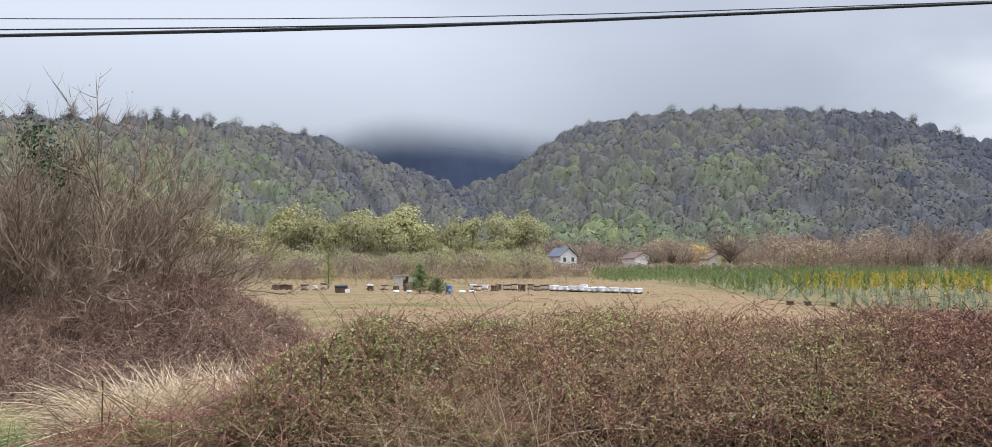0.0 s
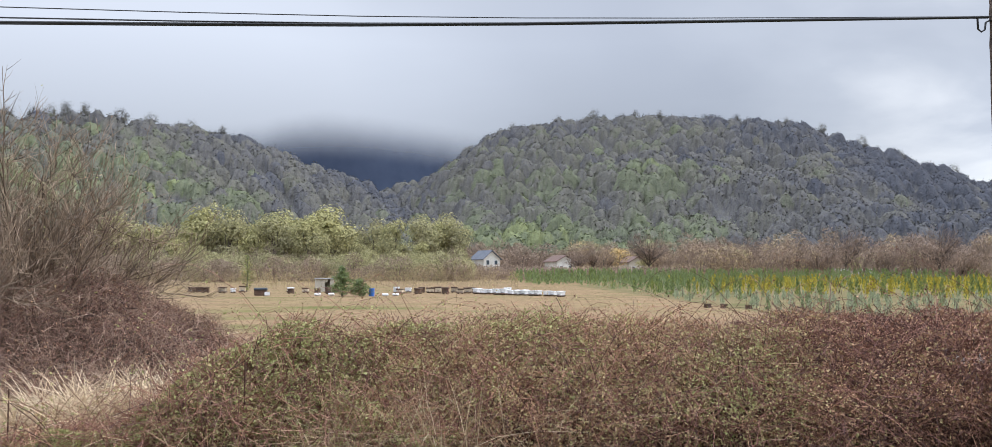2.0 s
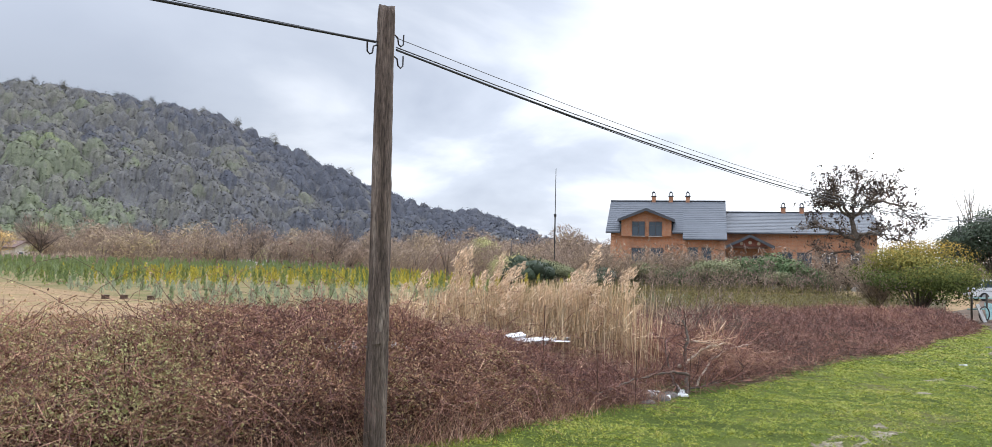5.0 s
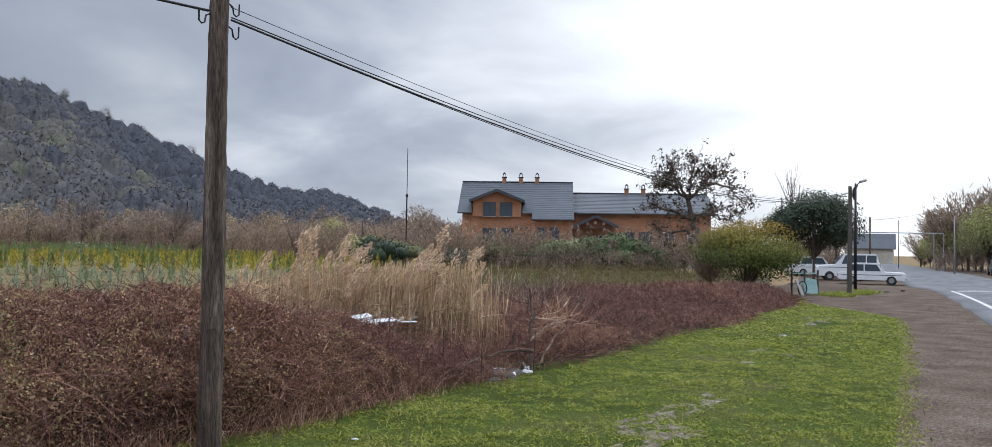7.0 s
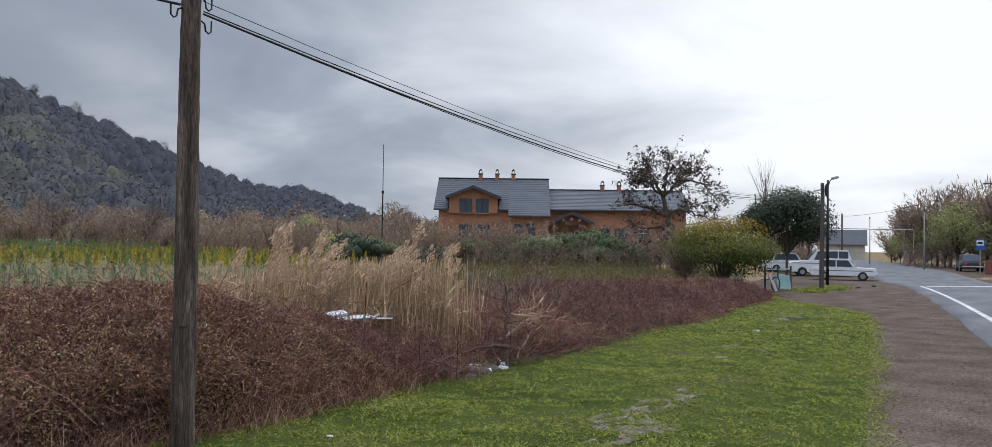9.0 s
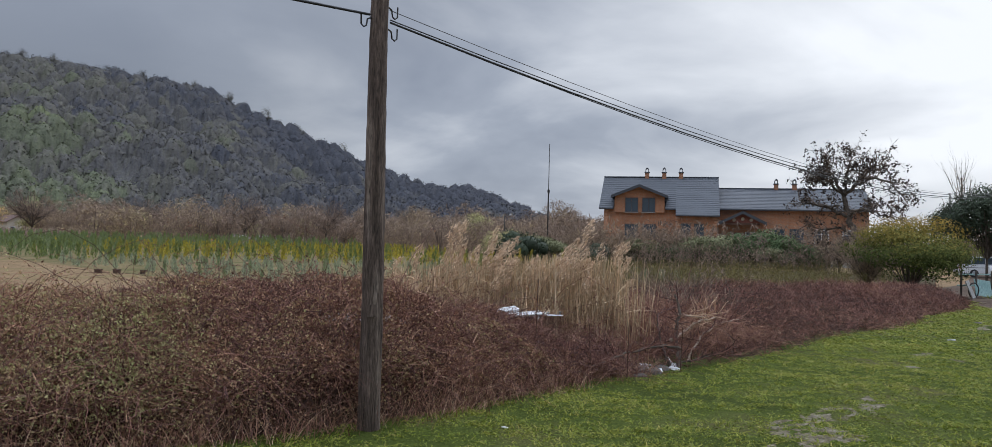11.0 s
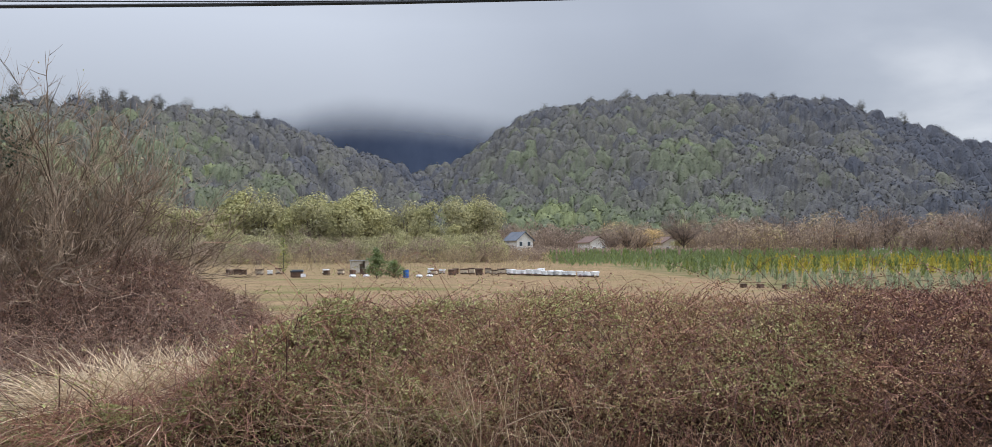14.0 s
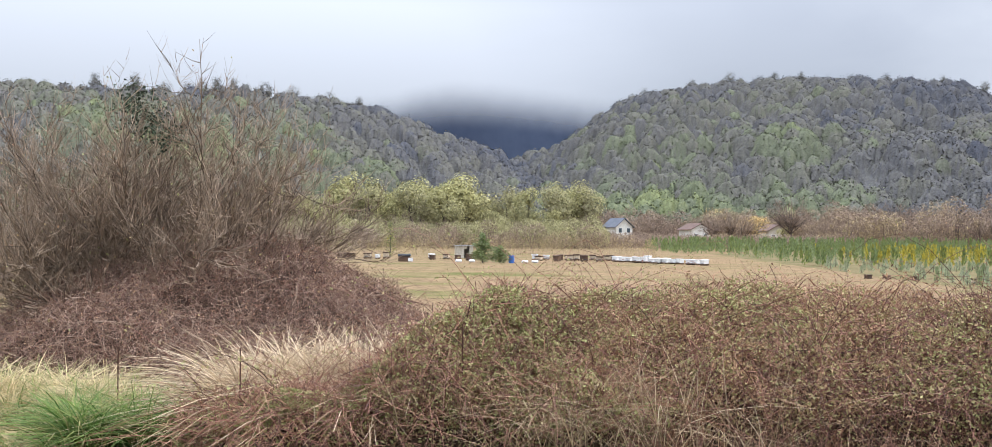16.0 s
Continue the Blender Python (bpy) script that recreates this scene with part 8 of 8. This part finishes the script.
# ---- cars ----
def car(at, turn, length, height, width, mat, label, wagon=False):
    root = empty("parked_car", pose(*at, 0, 0, turn), label, "car", "parked cars")
    L, H = length / 2, height
    sill, belt = 0.28, H * 0.60
    if wagon:
        lower = [(-L, 0.36), (-L + 0.02, belt - 0.05), (-L + 0.06, belt), (L * 0.38, belt), (L - 0.15, belt - 0.14), (L, belt - 0.28), (L, 0.38), (L - 0.12, sill), (-L + 0.12, sill)]
        upper = [(-L + 0.08, belt), (-L + 0.28, H - 0.05), (-L + 0.45, H), (L * 0.05, H), (L * 0.12, H - 0.03), (L * 0.40, belt)]
    else:
        lower = [(-L, 0.38), (-L + 0.02, belt - 0.10), (-L + 0.08, belt - 0.02), (-L * 0.60, belt), (L * 0.30, belt), (L - 0.08, belt - 0.05), (L, belt - 0.11), (L, 0.40), (L - 0.12, sill), (-L + 0.12, sill)]
        upper = [(-L * 0.72, belt), (-L * 0.60, H - 0.05), (-L * 0.54, H), (L * 0.13, H), (L * 0.18, H - 0.03), (L * 0.40, belt)]
    bm = prism_bm(lower, width)
    bmesh.ops.translate(bm, vec=(0, -width / 2, 0), verts=bm.verts)
    bmesh.ops.bevel(bm, geom=bm.edges[:], offset=0.035, segments=2, affect="EDGES")
    part("body", bm, mat, root, smooth=False)
    bm = prism_bm(upper, width - 0.22)
    bmesh.ops.translate(bm, vec=(0, -(width - 0.22) / 2, 0), verts=bm.verts)
    bmesh.ops.bevel(bm, geom=bm.edges[:], offset=0.03, segments=2, affect="EDGES")
    part("cabin", bm, mat, root)
    # side and end glass stand just proud of the cabin
    xs0, xs1 = upper[1][0] + 0.02, upper[4][0] - 0.02
    for side in (-1, 1):
        y = side * ((width - 0.22) / 2 + 0.006)
        n = 3 if wagon else 2
        for i in range(n):
            a, b = xs0 + (xs1 - xs0) * i / n + 0.04, xs0 + (xs1 - xs0) * (i + 1) / n - 0.04
            bm = bmesh.new()
            ex0 = -0.22 if i == 0 and not wagon else 0.0
            ex1 = 0.34 if i == n - 1 else 0.0
            vs = [bm.verts.new((a + ex0, y, belt + 0.04)), bm.verts.new((b + ex1 * 0.8, y, belt + 0.04)), bm.verts.new((b, y, H - 0.10)), bm.verts.new((a, y, H - 0.10))]
            f = bm.faces.new(vs)
            r = bmesh.ops.extrude_face_region(bm, geom=[f])
            bmesh.ops.translate(bm, vec=(0, side * 0.008, 0), verts=[e for e in r["geom"] if isinstance(e, bmesh.types.BMVert)])
            bmesh.ops.recalc_face_normals(bm, faces=bm.faces)
            part("side_window", bm, M_GLASS, root)
    for (xa, za), (xb, zb), nm in ((upper[4], upper[5], "windscreen"), (upper[0], upper[1], "rear_window")):
        bm = bmesh.new()
        w2 = (width - 0.36) / 2
        o = 0.03 if nm == "windscreen" else -0.03
        vs = [bm.verts.new((xa + o, -w2, za)), bm.verts.new((xa + o, w2, za)), bm.verts.new((xb + o, w2, zb + 0.02)), bm.verts.new((xb + o, -w2, zb + 0.02))]
        f = bm.faces.new(vs)
        r = bmesh.ops.extrude_face_region(bm, geom=[f])
        bmesh.ops.translate(bm, vec=(0, 0, 0.012), verts=[e for e in r["geom"] if isinstance(e, bmesh.types.BMVert)])
        bmesh.ops.recalc_face_normals(bm, faces=bm.faces)
        part(nm, bm, M_GLASS, root)
    wb = length * 0.295
    for x in (-wb, wb):
        for side in (-1, 1):
            rot = Matrix.Rotation(radians(90), 3, "X")
            tyre = part("wheel", cone_bm(0.29, 0.29, 0.17, (0, 0, 0), 20, rot), M_RUBBER, root, smooth=False, m=pose(x, side * (width / 2 - 0.02) + 0.085, 0.29))
            rim = cone_bm(0.17, 0.15, 0.02, (0, 0, 0), 14, Matrix.Rotation(radians(90) * side, 3, "X"))
            part("rim", rim, M_STEEL, tyre, m=pose(0, -0.175 if side < 0 else 0.005, 0))
            arch = cone_bm(0.34, 0.34, 0.02, (0, 0, 0), 18, rot)
            part("wheel_arch", arch, M_CAR_DARK, root, m=pose(x, side * (width / 2 - 0.012) + 0.014, 0.31))
    for x, nm in ((L + 0.03, "front_bumper"), (-L - 0.03, "rear_bumper")):
        part(nm, box_bm(0.10, width * 0.96, 0.13, (x, 0, 0.42), 0.03), M_STEEL if not wagon else M_CAR_DARK, root)
    for side in (-1, 1):
        part("headlight", box_bm(0.05, 0.34, 0.15, (L + 0.005, side * width * 0.33, belt - 0.24), 0.015), M_LAMP_CLEAR, root)
        part("tail_light", box_bm(0.05, 0.32, 0.16, (-L - 0.005, side * width * 0.34, belt - 0.24), 0.015), M_LAMP_RED, root)
    part("grille", box_bm(0.04, width * 0.38, 0.14, (L + 0.006, 0, belt - 0.24), 0.01), M_CAR_DARK, root)
    part("trim_strip", box_bm(length * 0.9, width + 0.03, 0.035, (0, 0, belt - 0.22), 0.008), M_CAR_DARK, root)
    return root


car((60.9, 12.95, 0.02), -80, 4.12, 1.43, 1.62, M_CAR_WHITE, "white boxy old saloon car parked on dirt")
car((66.6, 15.9, 0.02), 112, 4.5, 1.95, 1.78, M_CAR_WHITE, "white off-road estate car parked behind another", True)
car((71.0, 19.4, 0.02), -55, 4.3, 1.55, 1.7, M_CAR_WHITE, "white saloon car parked under trees")
car((84.5, 7.6, 0.02), 12, 4.2, 1.45, 1.65, M_CAR_DARK, "dark saloon car parked beside the shelter")

# ---- roadside things ----
sign = empty("bus_stop_sign", pose(75.0, 6.0, 0, 0, 0, 0), "blue and white bus stop sign on a steel post", "sign")
part("post", cone_bm(0.04, 0.04, 2.75, seg=8), M_STEEL, sign)
plate_ = part("sign_plate", box_bm(0.03, 0.60, 0.84, (-0.05, 0, 2.35), 0.008), M_SIGN_BLUE, sign)
part("white_field", box_bm(0.012, 0.48, 0.40, (-0.072, 0, 2.48), 0.002), M_FRAME_WHITE, plate_)
part("bus_symbol", box_bm(0.012, 0.34, 0.18, (-0.086, 0, 2.48), 0.02), M_CAR_DARK, plate_)

shelter = empty("bus_shelter", pose(79.5, 3.6, 0, 0, 0, 14), "dark red roadside shelter with a flat roof", "bus shelter")
part("back_wall", box_bm(5.0, 0.15, 2.3, (0.6, -1.4, 1.15)), M_WALL_RED, shelter)
part("side_wall", box_bm(0.15, 2.6, 2.3, (-1.9, 0, 1.15)), M_WALL_RED, shelter)
part("low_wall", box_bm(0.18, 1.6, 1.1, (-2.1, 2.0, 0.55), 0.02), M_WALL_RED, shelter)
part("shelter_roof", box_bm(5.6, 3.4, 0.14, (0.5, 0.0, 2.42), 0.02), M_TRIM, shelter)
for y in (-1.3, 1.4):
    part("shelter_post", box_bm(0.12, 0.12, 2.4, (-2.0, y, 1.2)), M_FRAME_BROWN, shelter)
part("notice", box_bm(0.03, 0.4, 0.4, (-2.03, 0.7, 1.35)), M_FRAME_WHITE, shelter)
skip = empty("waste_bin", pose(78.2, 2.4, 0, 0, 0, 14), "dark green steel waste container beside the shelter", "waste container")
part("container", box_bm(1.5, 1.2, 1.0, (0, 0, 0.62), 0.06), M_CAR_DARK, skip)
part("container_lid", box_bm(1.56, 1.26, 0.08, (0, 0, 1.16), 0.02), M_CAR_DARK, skip)
for sx_ in (-1, 1):
    part("castor", cone_bm(0.08, 0.08, 0.08, (sx_ * 0.6, 0, 0), 10), M_RUBBER, skip)

street_lamp((85.0, 11.2, 0), 5.6, 1.0, 190, M_CONCRETE, "grey concrete street lamp with a short arm", "street lamps")
street_lamp((112.0, 20.8, 0), 5.6, 1.0, 190, M_CONCRETE, "grey concrete street lamp with a short arm", "street lamps")
street_lamp((70.0, 21.8, 0), 6.2, 0.9, 20, M_IRON, "thin dark street lamp behind the shrub", "street lamps")
street_lamp((62.0, 62.0, 0), 4.4, 0.9, 10, M_IRON, "thin dark street lamp beyond the nursery", "street lamps")
wp = utility_pole(Vector((82.0, 5.6, 0)), 8.0, 0.15, 0.10, M_POLE, "tall dark wooden pole with a crossarm", False, 9)
part("crossarm", box_bm(0.12, 1.5, 0.12, (0, 0, 7.5), 0.01), M_POLE, wp)
for y in (-0.6, 0.6):
    part("insulator", cone_bm(0.05, 0.03, 0.16, (0, y, 7.56), 8), M_FRAME_WHITE, wp)
utility_pole(Vector((80.0, 23.5, 0)), 6.0, 0.13, 0.10, M_POLE, "dark wooden pole behind the shrub", False, 12)
utility_pole(Vector((128.0, 27.5, 0)), 7.0, 0.14, 0.10, M_POLE, "wooden pole beside the far road", False, 13)
for z, y in ((7.6, 5.0), (7.4, 6.2)):
    span("overhead_cable", (82.0, y, z), (128.0, 27.5, 6.6), 0.6, 0.014, "thin black overhead cable along the road")
    span("overhead_cable", (82.0, y, z), (30.0, -20.0, 8.0), 0.8, 0.014, "thin black overhead cable along the road")
arch_ = empty("gas_pipe_arch", pose(108.0, 17.6, 0, 0, 0, 14), "steel gas pipe raised in an arch beside the road", "pipe")
s_ = Soup()
V, F = tube_path([(-0.5, -2.2, 0), (-0.5, -2.2, 4.2), (-0.5, 4.5, 4.3), (-0.5, 9.5, 4.25)], 0.07, 8)
s_.add(V, F)
s_.thing("pipe", M_STEEL, arch_, True)
part("support", cone_bm(0.06, 0.06, 4.2, (-0.5, -1.2, 0), 8), M_STEEL, arch_)

cottage((165.0, 35.6, 0), 12, 6.0, 8.0, 3.0, 5.4, M_WALL_BUFF, M_ROOF, "grey-roofed roadside house behind parked cars")
part_wall = empty("garden_wall", pose(104, 24.0, 0, 0, 0, 14), "low pale garden wall beside the road", "wall")
part("wall_panel", box_bm(14, 0.25, 1.2, (0, 0, 0.6), 0.02), M_WALL_BUFF, part_wall)

# scrap fence with a wheel by the round shrub
scrap = empty("scrap_fence", pose(34.3, 9.75, 0, 0, 0, -20), "faded turquoise scrap panel leaning on a rail fence", "fence")
part("panel", box_bm(0.9, 0.03, 0.62, (0.30, -0.12, 0.36), 0.01), M_TURQ, scrap, m=pose(0, 0, 0, -14, 6, 0))
for x in (-0.8, 0.0, 0.85):
    part("fence_post", box_bm(0.06, 0.06, 1.0, (x, 0, 0.48), 0.008), M_POLE_GREY, scrap)
for z in (0.45, 0.85):
    part("rail", box_bm(1.9, 0.04, 0.05, (0, 0.05, z), 0.006), M_TURQ, scrap)
s_ = Soup()
a = np.linspace(0, 2 * np.pi, 20)
V, F = tube_path(np.column_stack([-0.35 + 0.27 * np.cos(a), -0.16 + 0 * a, 0.28 + 0.27 * np.sin(a)]), 0.022, 6)
s_.add(V, F)
s_.thing("wheel_rim", M_RUBBER, scrap, True)
board = empty("white_board", pose(33.6, 9.6, 0, 0, 0, 10), "white board leaning in the ditch", "board")
part("board_panel", box_bm(0.9, 0.03, 0.7, (0, 0, 0.33), 0.006), M_CONCRETE, board, m=pose(0, 0, 0, -22, 0, 0))

# iron stakes in the hedge line
for x, y, h, lean in ((7.62, 6.05, 0.75, -2), (8.03, 5.86, 0.74, 1), (9.05, 5.82, 0.66, 2), (7.0, 6.35, 1.25, 1), (-1.15, 6.1, 1.0, 1), (-2.75, 6.15, 0.8, -2), (-4.05, 6.9, 0.7, 2)):
    st = empty("fence_stake", pose(x, y, -0.05, lean, lean * 0.5, 0), "rusty thin iron fence stake", "stake", "fence stakes")
    part("rod", cone_bm(0.006, 0.005, h, seg=6), M_RUST, st)
span("fence_wire", (-4.05, 6.9, 0.42), (-2.75, 6.15, 0.42), 0.04, 0.0013, "rusty fence wire between stakes", 8)
span("fence_wire", (-2.75, 6.15, 0.42), (-1.15, 6.1, 0.47), 0.04, 0.0013, "rusty fence wire between stakes", 8)

# fallen branches and foam litter in the gap
def limb(root, name, pts, r0, r1, mat):
    """A crooked limb through a few points."""
    P = np.array(pts, dtype=float)
    t = np.linspace(0, len(P) - 1, 5 * len(P))
    Q = np.column_stack([np.interp(t, np.arange(len(P)), P[:, k]) for k in range(3)]) + rng.normal(size=(len(t), 3)) * 0.008
    V, F = tubes(Q[None], np.linspace(r0, r1, len(t))[None], 6)
    s = Soup()
    s.add(V, F, 0.3)
    s.thing(name, mat, root, True)
    return Q


def spray_from(root, lines, n, length, rad, tint, up):
    """Thin side twigs, forked once, off the given limbs."""
    s = Soup()
    for Q in lines:
        i = rng.integers(2, len(Q), n)
        d = randdir(n, up)
        l = rng.uniform(*length, n)[:, None]
        mid = Q[i] + d * l * 0.5 + rng.normal(size=(n, 3)) * 0.04
        end = mid + unit(d + rng.normal(size=(n, 3)) * 0.45) * l * 0.6
        P = np.stack([Q[i], mid, end], 1)
        P[:, :, 2] = np.maximum(P[:, :, 2], 0.05)
        V, F = tubes(P, np.array([[1.0, 0.7, 0.35]]).repeat(n, 0) * rad, 3)
        s.add(V, F, per(rng.uniform(*tint, n), 9))
        e2 = mid + unit(d + rng.normal(size=(n, 3)) * 0.8) * l * 0.5
        P = np.stack([mid, (mid + e2) / 2 + rng.normal(size=(n, 3)) * 0.02, e2], 1)
        P[:, :, 2] = np.maximum(P[:, :, 2], 0.05)
        V, F = tubes(P, np.array([[0.7, 0.5, 0.25]]).repeat(n, 0) * rad, 3)
        s.add(V, F, per(rng.uniform(*tint, n), 9))
    s.thing("branchwork", F_CANE, root)


snag = empty("fallen_branch", Matrix(), "broken dark branch with bleached barkless limbs over foam litter", "branch")
lines_ = [limb(snag, "limb", [(9.55, 6.3, 0.36), (9.9, 6.3, 0.47), (10.25, 6.32, 0.58), (10.95, 6.4, 0.59)], 0.026, 0.011, M_DRYWOOD),
          limb(snag, "limb", [(9.72, 6.3, 0.69), (10.0, 6.28, 0.67), (10.3, 6.3, 0.63), (10.6, 6.4, 0.66)], 0.020, 0.009, M_DRYWOOD)]
dark_ = [limb(snag, "stem", [(9.4, 6.02, 0.0), (9.46, 6.12, 0.22), (9.58, 6.25, 0.42), (9.75, 6.3, 0.72), (9.8, 6.4, 0.95)], 0.040, 0.014, M_BARK),
         limb(snag, "stem", [(9.42, 6.05, 0.30), (8.9, 6.08, 0.36), (8.25, 6.1, 0.30), (7.6, 6.05, 0.22)], 0.019, 0.007, M_BARK),
         limb(snag, "stem", [(9.5, 6.1, 0.12), (10.2, 6.0, 0.16), (10.9, 6.05, 0.10)], 0.013, 0.005, M_BARK),
         limb(snag, "stem", [(9.3, 6.1, 0.0), (9.2, 6.2, 0.35), (9.3, 6.35, 0.72)], 0.024, 0.009, M_BARK),
         limb(snag, "stem", [(9.9, 6.3, 0.0), (10.4, 6.35, 0.40), (11.2, 6.5, 0.52), (12.0, 6.6, 0.5)], 0.018, 0.007, M_DRYWOOD)]
spray_from(snag, dark_, 60, (0.15, 0.5), 0.006, (0.0, 0.35), 0.35)
spray_from(snag, lines_, 30, (0.15, 0.55), 0.0075, (0.5, 0.95), 0.3)


def gap_sample(n):
    return np.column_stack([rng.uniform(8.0, 12.6, n), 6.25 + 1.9 * rng.random(n) + 0.04 * rng.uniform(0, 4, n)])


bramble("twig_tangle", "tangle of grey-brown bare twigs in the hedge gap", gap_sample, lambda x, y: 0.30 + 0.40 * np.clip((y - 6.1) / 1.2, 0, 1) + 0.18 * fbm(x, y, 1.4, 3.0), 900, 9000, 900,
        lambda x, y: 0.46 + 0.30 * fbm(x, y, 1.0, 2.0), lambda x, y, h: 0.15 + 0 * x, reach=(0.4, 1.3), stand=0.6)
grass_patch("dry_litter", "dead stalks and twigs lying on the ditch ground", 2600, blob_sample(9.3, 6.75, 1.7, 0.65), (0.08, 0.28), (0.004, 0.010), F_THICKET, (0.25, 0.2), (0.4, 1.2), 0.2, 3)
grey = branch_tree(1.15, 1.4, 4, 9, (0.2, 0.1), 0.009, (7, 6, 4), 0.6, 72, 0.12, 0.12)
make_tree("bare_bush", (11.9, 7.9, 0), "pale bare twiggy bush at the thicket's edge", "bush", grey, F_DEADLEAF, 0, (0.1, 0.2), (0.1, 0.2), 0.1)


def shard(name, at, size, rot, mat, label, category, seed, group=""):
    g = np.random.default_rng(seed)
    bm = box_bm(*size, (0, 0, 0), min(size) * 0.25)
    for v in bm.verts:
        v.co += Vector(g.normal(size=3)) * min(size) * 0.18
    ob = part(name, bm, mat, None, m=pose(*at, *rot))
    return tagged(ob, label, category, group)


for i, (x, y, z, sx_, sy_, rot) in enumerate(((8.95, 6.28, 0.08, 0.15, 0.10, (20, 14, 20)), (8.85, 6.02, 0.06, 0.13, 0.09, (14, -10, -50)), (9.2, 6.0, 0.06, 0.20, 0.13, (4, 3, 35)), (9.38, 6.12, 0.07, 0.17, 0.10, (5, -6, 10)), (9.62, 6.35, 0.08, 0.05, 0.14, (40, 10, 0)), (9.2, 6.42, 0.06, 0.14, 0.10, (4, 6, 70)))):
    shard("foam_sheet", (x, y, z), (sx_, sy_, 0.03), rot, M_PLASTIC_WHITE, "broken piece of white foam sheet lying in the ditch", "litter", 80 + i, "foam litter")
shard("paper_scrap", (5.15, 4.95, 0.065), (0.05, 0.04, 0.01), (5, 8, 20), M_PLASTIC_WHITE, "small white scrap on the grass", "litter", 90)
shard("paper_scrap", (16.3, 5.0, 0.075), (0.12, 0.08, 0.03), (5, 8, 60), M_PLASTIC_WHITE, "small white scrap on the grass", "litter", 91)
for i in range(64):
    t = i / 63
    g = random.Random(i)
    if i < 16:
        x, y, low_ = g.uniform(4.35, 5.0), g.uniform(6.35, 6.6), 0.0
    else:
        x, y, low_ = 6.8 + 1.8 * t + g.uniform(-0.12, 0.12), 7.4 + g.uniform(-0.2, 0.2), 0.66
    shard("plastic_scrap", (x, y, (max(hedge_top(np.array([x]), np.array([y]))[0], low_) + g.uniform(0.0, 0.05)) if low_ else g.uniform(0.80, 0.90)), (g.uniform(0.04, 0.13), g.uniform(0.03, 0.09), 0.012), (g.uniform(-40, 40), g.uniform(-40, 40), g.uniform(0, 180)), M_PLASTIC_WHITE, "scrap of white plastic caught in the bramble", "litter", 100 + i, "plastic caught in bramble")
for i, (x, y, z, a, b) in enumerate(((7.0, 7.35, 0.74, 0.42, 0.22), (7.35, 7.3, 0.76, 0.5, 0.2), (7.75, 7.2, 0.72, 0.45, 0.22), (8.05, 7.1, 0.70, 0.3, 0.2), (7.5, 7.0, 0.55, 0.34, 0.2), (7.15, 7.05, 0.56, 0.25, 0.16), (5.2, 6.5, 0.80, 0.22, 0.14))):
    shard("plastic_sheet", (x, y, z), (a, b, 0.015), (12 - 5 * i, 6 * i - 15, -40 + 9 * i), M_PLASTIC_WHITE, "crumpled white plastic sheet lying on the bramble", "litter", 180 + i, "plastic caught in bramble")
for i, (x, y, r_) in enumerate(((8.75, 6.0, 0.11), (8.4, 5.95, 0.09), (9.05, 6.1, 0.13), (8.6, 6.2, 0.16), (21.0, 5.9, 0.09), (40.5, 8.0, 0.12), (42.5, 7.7, 0.10))):
    bm = bmesh.new()
    bmesh.ops.create_icosphere(bm, subdivisions=2, radius=r_)
    for v in bm.verts:
        v.co += Vector(noise.noise_vector(v.co * 6 + Vector((i, 0, 0)))) * r_ * 0.35
        v.co.z *= 0.6
    tagged(part("stone", bm, M_RUBBLE, None, m=Matrix.Translation((x, y, r_ * 0.25 + 0.02))), "grey lump of stone half sunk in the grass", "stone", "loose stones")


# all that stands by the sunken stretch of road goes down with the ground
for ob in list(scene.objects):
    x, y, z = ob.matrix_basis.translation
    if ob.parent is None and ob.type in {"EMPTY", "MESH"} and 40 < x < 95 and y < 27 and not ob.get("kind") == "structure":
        ob.matrix_basis = Matrix.Translation((0, 0, float(dip(x, y)))) @ ob.matrix_basis
